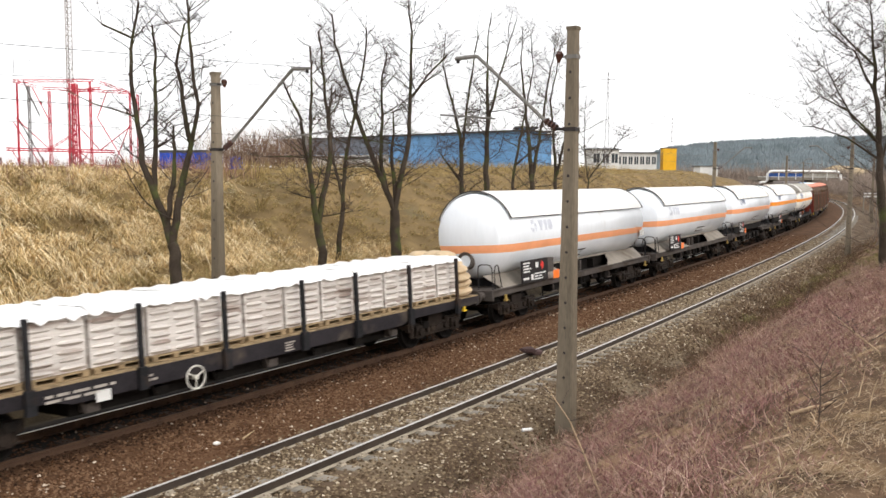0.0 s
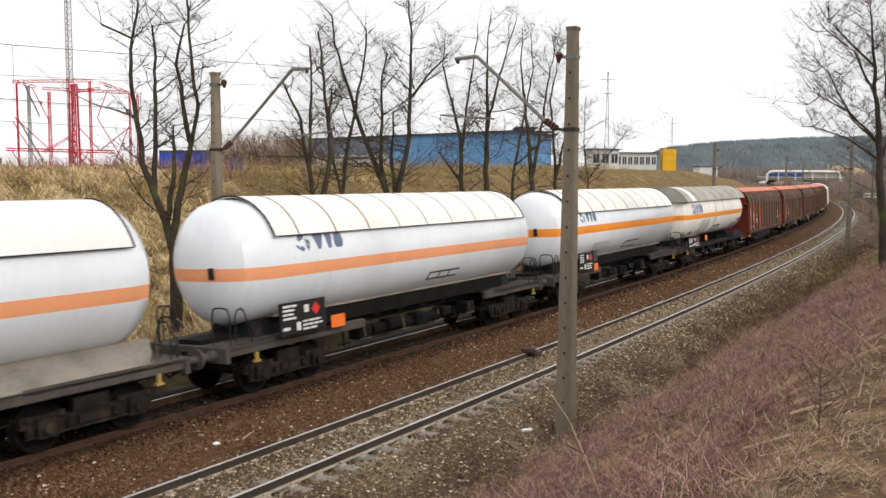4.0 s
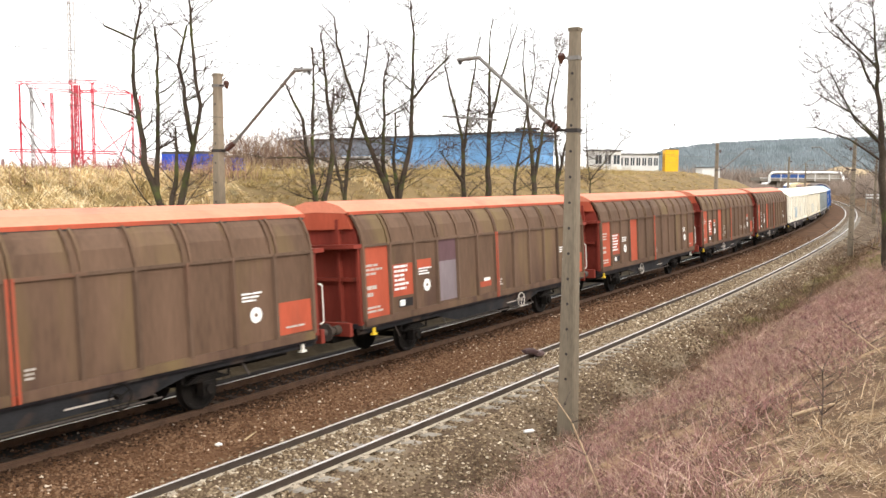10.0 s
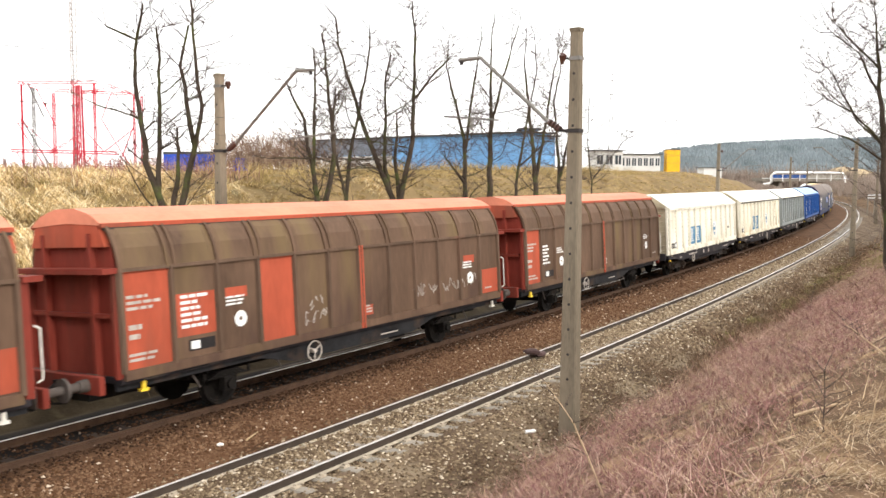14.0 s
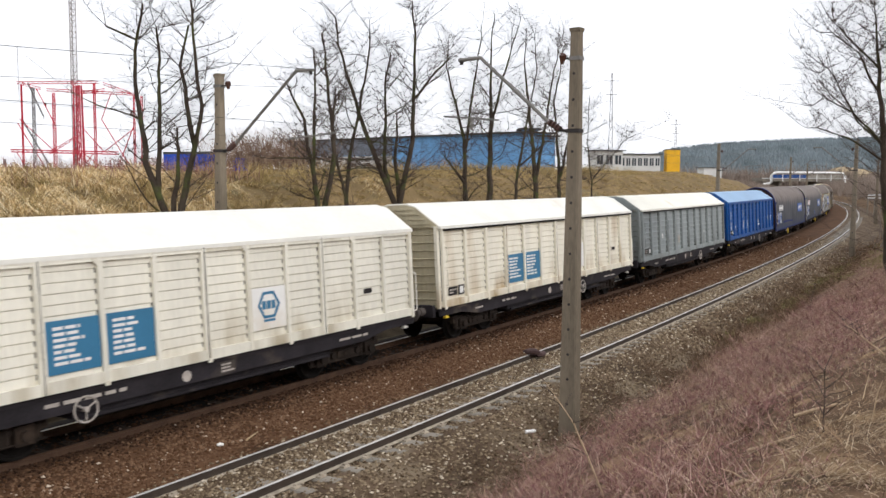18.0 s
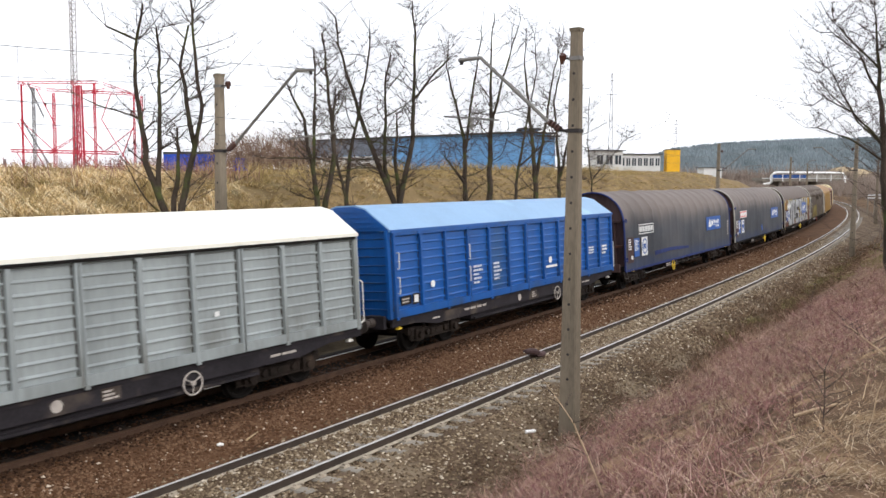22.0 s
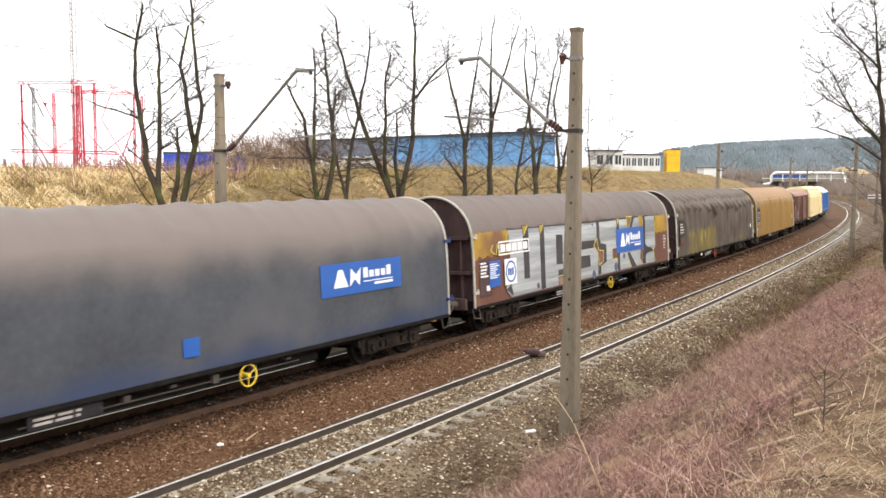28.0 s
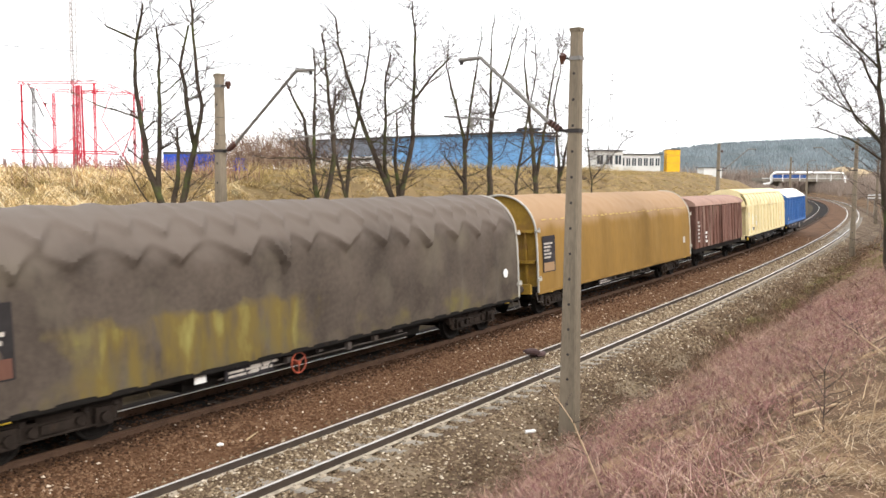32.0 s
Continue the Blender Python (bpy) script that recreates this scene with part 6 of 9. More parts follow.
def curtains():
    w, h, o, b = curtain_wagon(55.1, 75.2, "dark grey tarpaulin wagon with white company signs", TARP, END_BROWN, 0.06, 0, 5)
    company_signs(w, o)
    rear_sign(w, 69.0 - o, 72.1 - o, 1.98, 2.72)
    numbers(w, -b + 0.25, 7)
    bars(b - 0.75, b - 0.4, 1.5, 2.4, 6, -1.462, w, LETTER_DIM, "lettering", 8, 2)
    handwheel(w, 62.9 - o, 0.6, GOLD_PAINT, "yellow brake handwheel")
    w, h, o, b = curtain_wagon(75.2, 95.0, "dark grey tarpaulin wagon with a red framed sign", TARP, END_BROWN, 0.04, 0, 15, GRIME)
    company_signs(w, o - 20.0, True, False)
    rear_sign(w, 88.9 - o, 92.0 - o, 1.95, 2.72)
    sheet("blue_patch", 84.9 - o, 85.3 - o, 1.25, 1.62, -1.462, SIGN_BLUE, w)
    numbers(w, -b + 0.25, 17)
    handwheel(w, 86.6 - o, 0.6, GOLD_PAINT, "yellow brake handwheel")
    w, h, o, b = curtain_wagon(95.0, 114.95, "tarpaulin wagon sprayed with silver block letter graffiti", TARP_BROWN, END_BROWN, 0.03, 0, 25, GRIME)
    graffiti(w, o)
    company_signs(w, o - 39.65, False, False, -1.485)
    rear_sign(w, 107.3 - o, 110.6 - o, 1.72, 2.72, -1.485)
    numbers(w, -b + 0.25, 27)
    bars(b - 0.75, b - 0.35, 1.5, 2.2, 5, -1.462, w, LETTER_DIM, "lettering", 28, 2)
    handwheel(w, 106.8 - o, 0.6, GOLD_PAINT, "yellow brake handwheel")
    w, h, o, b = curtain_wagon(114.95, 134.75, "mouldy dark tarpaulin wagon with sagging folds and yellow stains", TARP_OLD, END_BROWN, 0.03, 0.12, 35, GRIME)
    p = sheet("number_plate", -b + 0.5, -b + 1.35, 1.5, 2.75, -1.462, BOARD, w, "black plate of orange and white lettering")
    bars(-b + 0.58, -b + 1.25, 2.05, 2.6, 4, -1.468, p, LETTER_DIM, "lettering", 37, 3)
    sheet("wood_patch", -b + 0.56, -b + 1.3, 1.53, 1.85, -1.468, TARP_BROWN, p)
    bm = bmesh.new()
    disc(bm, b - 0.85, 1.78, -1.462, 0.14, 0.006)
    part("round_mark", bm, LETTER, w, "white round mark")
    handwheel(w, -1.2, 0.6, RED, "red brake handwheel")
    bars(-2.6, -1.6, 0.62, 0.82, 2, -1.31, w, LETTER_DIM, "lettering", 39, 3)
    sheet("white_tag", -4.1, -3.8, 0.66, 0.82, -1.31, LETTER, w)
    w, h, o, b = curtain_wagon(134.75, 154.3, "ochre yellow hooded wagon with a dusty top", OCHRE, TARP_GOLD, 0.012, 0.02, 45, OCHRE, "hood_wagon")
    p = sheet("number_plate", -b + 0.35, -b + 1.35, 1.55, 2.8, -1.462, SOLE, w, "grey plate of white lettering")
    bars(-b + 0.45, -b + 1.2, 2.0, 2.6, 5, -1.468, p, LETTER_DIM, "lettering", 47, 3)
    sheet("wood_patch", -b + 0.42, -b + 1.25, 1.58, 1.88, -1.468, OCHRE_TOP, p)
    sheet("grey_tag", b - 1.3, b - 0.95, 1.6, 1.9, -1.462, SHADE_GREY, w)
    r = random.Random(46)
    x = -b + 0.5
    while x < b - 0.7:      # pale worn ticks where the cover bends over the shoulder
        k, z = r.uniform(0.16, 0.4), 3.34 + r.uniform(-0.02, 0.02)
        on_cover(w, "worn_tick", [(x, z), (x + k, z + r.uniform(-0.015, 0.03)), (x + k * 0.9, z + 0.055), (x + 0.03, z + 0.05)], 0.0, OCHRE_FIT)
        x += k + r.uniform(0.1, 0.3)


def graffiti(w, o):
    """Silver block letters left by dark gaps, edged in yellow, over a brown and ochre ground."""
    X = lambda shape: [(s - o - (0.33 if 98.2 < s < 112.0 else 0.1), z) for s, z in shape]
    r = random.Random(5)

    def cloud(name, s0, s1, z0, z1, mat, label, lift):
        k = 34
        edge = [(s0 + (s1 - s0) * i / k, z1 - r.uniform(0, 0.06)) for i in range(k + 1)] + [(s1 - (s1 - s0) * i / k, z0 + 0.04 * math.sin(i * 0.9) + r.uniform(0, 0.05)) for i in range(k + 1)]
        on_cover(w, name, X(edge), lift, mat, label)
    cloud("ochre_spray", 95.85, 98.3, 2.35, 3.16, TARP_GOLD, "cloudy ochre spray", 0.0)
    cloud("ochre_spray", 112.2, 114.1, 2.3, 3.14, TARP_GOLD, "cloudy ochre spray", 0.0)
    cloud("dark_spray", 98.0, 112.4, 2.85, 3.2, SPRAY_DARK, "dark outline spray", 0.0)
    field = on_cover(w, "silver_letters", X([(98.35, 0.98), (105.8, 1.0), (112.2, 1.02), (112.1, 1.5), (112.3, 1.8), (112.25, 3.12), (108.0, 3.1), (105.0, 3.04), (98.3, 3.12), (98.15, 2.0), (97.8, 1.25)]), 0.004, SILVER, "silver graffiti letters")
    gaps = (  # the dark gaps between and in the letters
        [(99.3, 3.24), (99.7, 3.22), (99.7, 1.46), (99.3, 1.48)],
        [(100.55, 3.2), (100.9, 3.2), (100.88, 1.0), (100.54, 1.0)],
        [(101.85, 2.8), (102.4, 2.77), (102.34, 1.72), (101.82, 1.75)],
        [(103.05, 3.2), (103.32, 3.2), (103.36, 1.84), (103.25, 1.6), (102.95, 1.3), (101.95, 1.0), (101.95, 1.53), (102.95, 1.56)],
        [(104.1, 2.42), (105.35, 2.4), (105.5, 2.12), (104.05, 2.11)],
        [(103.38, 1.88), (104.85, 1.86), (104.9, 1.42), (103.36, 1.4)],
        [(105.6, 3.1), (105.88, 3.08), (105.86, 2.44), (106.0, 2.24), (106.55, 2.17), (106.55, 1.47), (105.95, 1.36), (105.93, 1.02), (105.62, 1.02), (105.68, 1.45), (105.7, 1.9), (105.3, 2.25), (105.58, 2.45)],
        [(107.75, 3.16), (108.03, 3.16), (108.03, 1.0), (107.76, 1.0), (107.76, 1.5), (107.2, 1.52), (107.2, 1.94), (107.76, 1.94)],
        [(109.65, 3.18), (109.95, 3.18), (109.2, 2.4), (108.95, 2.4)],
        [(108.9, 1.66), (109.2, 1.68), (110.0, 1.02), (109.4, 1.02)],
        [(110.95, 3.18), (111.25, 3.16), (111.2, 1.9), (111.55, 1.74), (111.95, 1.7), (112.1, 1.52), (111.6, 1.5), (111.22, 1.42), (111.18, 1.03), (110.82, 1.05), (110.85, 1.58), (110.68, 1.96), (110.95, 2.3)],
        [(97.8, 1.25), (98.5, 1.0), (98.35, 1.45), (98.1, 1.4)],
    )
    for g in gaps:
        on_cover(w, "letter_gap", X(g), 0.009, SPRAY_DARK, "", field)
    fills = (([(105.25, 2.19), (105.6, 2.48), (105.72, 2.0), (106.24, 1.93), (106.2, 1.53), (105.75, 1.4), (105.66, 1.9)], VAN_BROWN), ([(101.96, 1.24), (102.9, 1.3), (102.9, 1.06), (101.96, 1.0)], VAN_BROWN),
             ([(107.26, 1.9), (107.7, 1.9), (107.7, 1.56), (107.26, 1.56)], VAN_BROWN), ([(110.6, 1.95), (110.98, 1.7), (110.8, 1.5), (110.8, 1.1), (110.5, 1.3)], VAN_BROWN),
             ([(99.32, 3.22), (99.66, 3.2), (99.34, 2.9)], TARP_GOLD), ([(100.57, 3.18), (100.86, 3.18), (100.58, 2.92)], TARP_GOLD), ([(103.07, 3.18), (103.3, 3.18), (103.12, 2.95)], TARP_GOLD), ([(107.77, 3.14), (108.0, 3.14), (107.8, 2.9)], TARP_GOLD),
             ([(108.95, 3.17), (109.6, 3.18), (109.2, 2.8), (108.95, 2.7)], TARP_GOLD), ([(110.48, 3.18), (110.92, 3.18), (110.85, 2.75), (110.5, 2.7)], TARP_GOLD))
    for g, m in fills:
        on_cover(w, "letter_fill", X(g), 0.013, m, "", field)
    lines = ([(105.25, 2.19), (105.6, 2.48), (105.72, 2.0), (106.24, 1.93), (106.2, 1.53), (105.75, 1.4), (105.66, 1.9), (105.25, 2.19)], [(101.95, 1.3), (102.9, 1.36), (103.15, 1.66)], [(99.32, 2.9), (99.68, 3.22)], [(100.57, 2.9), (100.88, 3.2)],
             [(103.07, 2.93), (103.3, 3.2)], [(107.77, 2.88), (108.02, 3.16)], [(108.92, 2.65), (108.95, 3.18), (109.62, 3.18)], [(110.45, 2.7), (110.46, 3.18)], [(110.95, 3.16), (110.9, 2.7)], [(112.25, 3.12), (112.3, 1.8), (112.05, 1.52), (112.25, 1.02)],
             [(107.2, 1.94), (107.2, 1.52), (107.74, 1.52)], [(109.4, 1.02), (108.92, 1.35), (108.92, 1.66)], [(110.4, 1.3), (110.62, 1.1)], [(97.85, 2.75), (98.3, 3.12)], [(97.0, 2.72), (96.85, 2.55), (97.1, 2.42)], [(97.2, 2.4), (97.25, 2.72), (97.5, 2.42), (97.55, 2.74)])
    for g in lines:
        for (s0, z0), (s1, z1) in zip(g, g[1:]):
            d = Vector((z0 - z1, s1 - s0)).normalized() * 0.019
            on_cover(w, "spray_line", X([(s0 + d.x, z0 + d.y), (s1 + d.x, z1 + d.y), (s1 - d.x, z1 - d.y), (s0 - d.x, z0 - d.y)]), 0.017, SPRAY_YELLOW, "", field)
    for s, z, k in ((105.2, 3.0, 0.06), (108.5, 1.56, 0.13), (105.2, 1.08, 0.17), (107.55, 1.2, 0.2), (100.3, 1.15, 0.1), (103.0, 2.0, 0.06)):
        on_cover(w, "spray_dot", X([(s + k * math.cos(a), z + k * r.uniform(0.8, 1.1) * math.sin(a)) for a in np.linspace(0, 6.1, 11)]), 0.013, SPRAY_BLUE, "", field)


curtains()


# ---- the tail of the train ----
def box_van(front, rear):
    w, h, mid = wagon("box_van", "old brown box van with upright board ribs", front, rear)
    b = h - 0.66
    bm = bmesh.new()
    box(bm, -b, b, -1.36, 1.36, 1.1, 3.4)
    part("body", bm, VAN_BROWN, w)
    bm = bmesh.new()
    rp = [(1.46 * math.cos(a), 3.36 + 0.55 * math.sin(a)) for a in np.linspace(0, math.pi, 13)]
    loft(bm, [[(x, y, z) for y, z in rp] for x in (-b - 0.08, b + 0.08)])
    part("roof", bm, VAN_ROOF, w, "rusty rounded roof", True)
    x = -b
    k = 0
    while x < b:
        boxpart("rib", (x - 0.04, x + 0.04, -1.43, -1.36, 1.1, 3.36), VAN_BROWN, w)
        if k % 2:
            bm = bmesh.new()
            loft(bm, [[(x, yy, 1.15), (x + 0.12, yy, 1.15), (x + 0.75, yy, 3.3), (x + 0.63, yy, 3.3)] for yy in (-1.41, -1.365)])
            part("brace", bm, VAN_BROWN, w)
        x += 0.78
        k += 1
    boxpart("sliding_door", (-0.2, 2.1, -1.5, -1.44, 1.15, 3.3), VAN_BROWN, w, "plank sliding door")
    for i in range(6):
        boxpart("door_board", (-0.15 + 0.38 * i, 0.15 + 0.38 * i, -1.52, -1.5, 1.2, 3.25), VAN_BROWN, w)
    bars(-b + 0.3, -b + 0.8, 1.4, 2.6, 6, -1.44, w, LETTER_DIM, "lettering", 61, 2)
    bars(-b + 1.9, -b + 2.3, 1.3, 2.0, 3, -1.44, w, LETTER, "lettering", 62, 1)
    boxpart("sole_bar", (-b, b, -1.2, 1.2, 0.82, 1.1), GRIME, w)
    ends(w, h, GRIME)
    for x in (-3.6, 3.6):
        axle(w, x)


box_van(154.3, 167.2)
sliding_wall_wagon(167.2, 184.6, "pale yellow sliding-wall wagon near the train's tail", set(), 201, False, YELLOW, YELLOW, YELLOW, YELLOW, YELLOW)
ribbed_van(184.6, 199.0, "blue van with a white roof closing the train", FADED_BLUE, FADED_BLUE, WHITE_ROOF, 221, "", False)

# ---- masts and wires of the overhead line ----
POLE = material("weathered_concrete_mast", (0.195, 0.162, 0.12), 0.9, 0, 0.32, 1.1, 26, 0.4, (0.115, 0.093, 0.066), 0.5, True)
TUBE = material("galvanised_tube", (0.17, 0.16, 0.145), 0.55, 0.3, 0.15, 3, 20, 0.05)
DARK_IRON = material("dark_iron", (0.035, 0.03, 0.028), 0.7, 0.2, 0.3, 4, 25, 0.1)
PORCELAIN = material("brown_insulator_glaze", (0.07, 0.03, 0.022), 0.25, 0, 0.15, 6, 25, 0.0)
WIRE = material("copper_wire", (0.07, 0.065, 0.06), 0.6, 0.4, 0.1, 5, 20, 0.0)


def mast(s, o, top, reach, base, label, rise=0.0):
    """A slotted concrete mast with a raised arm towards the track at reach metres across."""
    sgn = 1 if reach < 0 else -1     # the arm points along -x when the mast stands right of the track
    p = on_line(s, o)
    w = root("catenary_mast", label, "mast", "masts of the overhead line", Matrix.Translation(p) @ pose(0, 0, 0, 0, 0, -math.degrees(heading(s))))
    bm = bmesh.new()
    n = 12
    for i in range(n):
        z0, z1 = base + (top - base) * i / n, base + (top - base) * (i + 1) / n
        k0, k1 = (z0 - base) / (top - base), (z1 - base) / (top - base)
        a0, a1 = 0.19 - 0.085 * k0, 0.19 - 0.085 * k1
        b0, b1 = 0.15 - 0.05 * k0, 0.15 - 0.05 * k1
        c = 0.03
        oct = lambda a, b, z: [(-a + c, -b, z), (a - c, -b, z), (a, -b + c, z), (a, b - c, z), (a - c, b, z), (-a + c, b, z), (-a, b - c, z), (-a, -b + c, z)]
        loft(bm, [oct(a0, b0, z0), oct(a1, b1, z1)], True, i in (0, n - 1))
    bmesh.ops.remove_doubles(bm, verts=bm.verts, dist=0.001)
    shaft = part("shaft", bm, POLE, w)
    for i in range(int((top - base - 1.0) / 0.52)):
        z = base + 0.8 + 0.52 * i
        k = (z - base) / (top - base)
        bm = bmesh.new()
        rod(bm, (0, -(0.15 - 0.05 * k) - 0.004, z), (0, -(0.15 - 0.05 * k) + 0.05, z), 0.03, None, 8)
        part("bolt_hole", bm, DARK_IRON, shaft)
    bm = bmesh.new()
    box(bm, -0.115, 0.115, -0.11, 0.11, top - 0.02, top + 0.05)
    part("cap", bm, POLE, shaft)
    zb = top - 2.0
    for z in (zb, top - 0.55 + rise * 0.8):
        k = (z - base) / (top - base)
        a, b = 0.20 - 0.085 * k, 0.16 - 0.05 * k
        bm = bmesh.new()
        box(bm, -a, a, -b, b, z - 0.04, z + 0.04)
        part("clamp", bm, DARK_IRON if z == zb else TUBE, w)
    d = sgn * -1
    x1 = reach
    bm = bmesh.new()
    rod(bm, (0, 0, zb), (0.34 * (1 if x1 > 0 else -1), 0, zb + 0.02), 0.03)
    part("bracket", bm, DARK_IRON, w)
    u = 1 if x1 > 0 else -1
    bm = bmesh.new()
    for i in range(4):
        rod(bm, (u * (0.34 + 0.07 * i), 0, zb + 0.04 + 0.045 * i), (u * (0.38 + 0.07 * i), 0, zb + 0.065 + 0.045 * i), 0.085, 0.06, 10)
    part("insulator", bm, PORCELAIN, w)
    bm = bmesh.new()
    pipe(bm, [(u * 0.6, 0, zb + 0.2), (x1 - u * 0.5, 0, top - 0.38 + rise), (x1 + u * 0.05, 0, top - 0.4 + rise)], 0.042, 8)
    arm = part("arm", bm, TUBE, w, "bent tube arm", True)
    bm = bmesh.new()
    rod(bm, (x1 - u * 0.02, 0, top - 0.4 + rise), (x1 - u * 0.02, 0, top - 0.5 + rise), 0.04, None, 8)
    part("hanger", bm, DARK_IRON, arm)
    # steady arm with its own insulator, low over the track
    bm = bmesh.new()
    pipe(bm, [(x1 + u * 0.6, 0.25, zb + 0.42), (x1 - u * 0.9, 0.1, zb + 0.28)], 0.022, 6)
    pipe(bm, [(x1 - u * 0.2, 0.15, zb + 0.34), (x1 - u * 0.2, 0.15, zb + 0.08)], 0.03, 6)
    part("steady_arm", bm, TUBE, w)
    # short arm for the earth wire behind
    bm = bmesh.new()
    za, xa = top - 0.55 + rise * 0.8, u * (0.25 + rise * 0.55)
    rod(bm, (0, 0, za), (xa, -0.1, za), 0.02)
    part("side_arm", bm, DARK_IRON, w)
    bm = bmesh.new()
    rod(bm, (xa, -0.1, za + 0.05), (xa + u * 0.02, -0.1, za - 0.11), 0.09, 0.03, 8)
    rod(bm, (xa, -0.1, za + 0.11), (xa, -0.1, za + 0.05), 0.05, 0.09, 8)
    part("insulator", bm, PORCELAIN, w)
    return w


mast(2.4, 2.75, 7.82, -2.75, -0.6, "grey slotted concrete mast in the brush")
mast(2.35, -7.6, 7.53, 3.28, -0.8, "grey concrete mast beyond the far track", 0.34)
mast(52.0, 2.75, 7.6, -2.75, -0.6, "distant concrete mast on the near side")
mast(53.9, -7.0, 7.6, 2.7, -0.8, "distant concrete mast at the bank foot")
mast(103.0, -7.2, 7.8, 2.9, -0.8, "faraway concrete mast at the bank foot")
mast(104.0, 2.75, 7.8, -2.75, -0.6, "faraway concrete mast on the curve")
mast(150.0, -7.2, 7.8, 2.9, -0.8, "faraway concrete mast near the bridge")
mast(-48.0, 2.75, 7.8, -2.75, -0.6, "concrete mast behind the viewpoint")
mast(-47.0, -7.6, 7.6, 3.28, -0.8, "concrete mast behind the viewpoint, far side")


def wires():
    for o, nm in ((0.0, "near"), (-SPACING, "far")):
        w = root("overhead_wires", "thin dark overhead wires above the " + nm + " track", "wire")
        stations = (-48.0, 2.4, 52.5, 103.5, 150.0, 200.0)
        con, mes, dro = [], [], bmesh.new()
        for a, b in zip(stations, stations[1:]):
            n = 10
            hang = lambda k: 7.05 - 1.0 * 4 * k * (1 - k)
            for i in range(n):
                k0, k1 = i / n, (i + 1) / n
                s0, s1 = a + (b - a) * k0, a + (b - a) * k1
                con.append(on_line(s0, o, 5.75))
                mes.append(on_line(s0, o, hang(k0)))
                if i:
                    rod(dro, on_line(s0, o, 5.75), on_line(s0, o, hang(k0)), 0.003, None, 3)
        for nm2, pts in (("contact_wire", con), ("carrier_wire", mes)):
            wv, wf = [], []
            tube(wv, wf, pts, [0.006] * len(pts), 4)
            mesh_of(nm2, wv, wf, WIRE, w)
        tagged(part("dropper_wire", dro, WIRE, w), kind="stuff")


wires()


# ---- bare trees ----
BARK = material("mossy_grey_bark", (0.058, 0.045, 0.034), 0.95, 0, 0.35, 2.5, 24, 0.5, (0.075, 0.085, 0.03), 0.5)
TWIG = material("fine_brown_twigs", (0.075, 0.055, 0.045), 0.9, 0, 0.3, 4, 20, 0.0)


def wander(r, p, way, length, steps, rough, up):
    pts = [p]
    w = way.normalized()
    for _ in range(steps):
        w = (w + Vector((r.gauss(0, rough), r.gauss(0, rough), r.gauss(0, rough * 0.6) + up))).normalized()
        pts.append(pts[-1] + w * (length / steps))
    return pts


def line_place(x, y):
    """The nearest place on the line: metres along and across."""
    d = (_x - x) ** 2 + (_y - y) ** 2
    i = int(np.argmin(d))
    h = _h[i]
    return float(_s[i]), float((x - _x[i]) * math.cos(h) - (y - _y[i]) * math.sin(h))


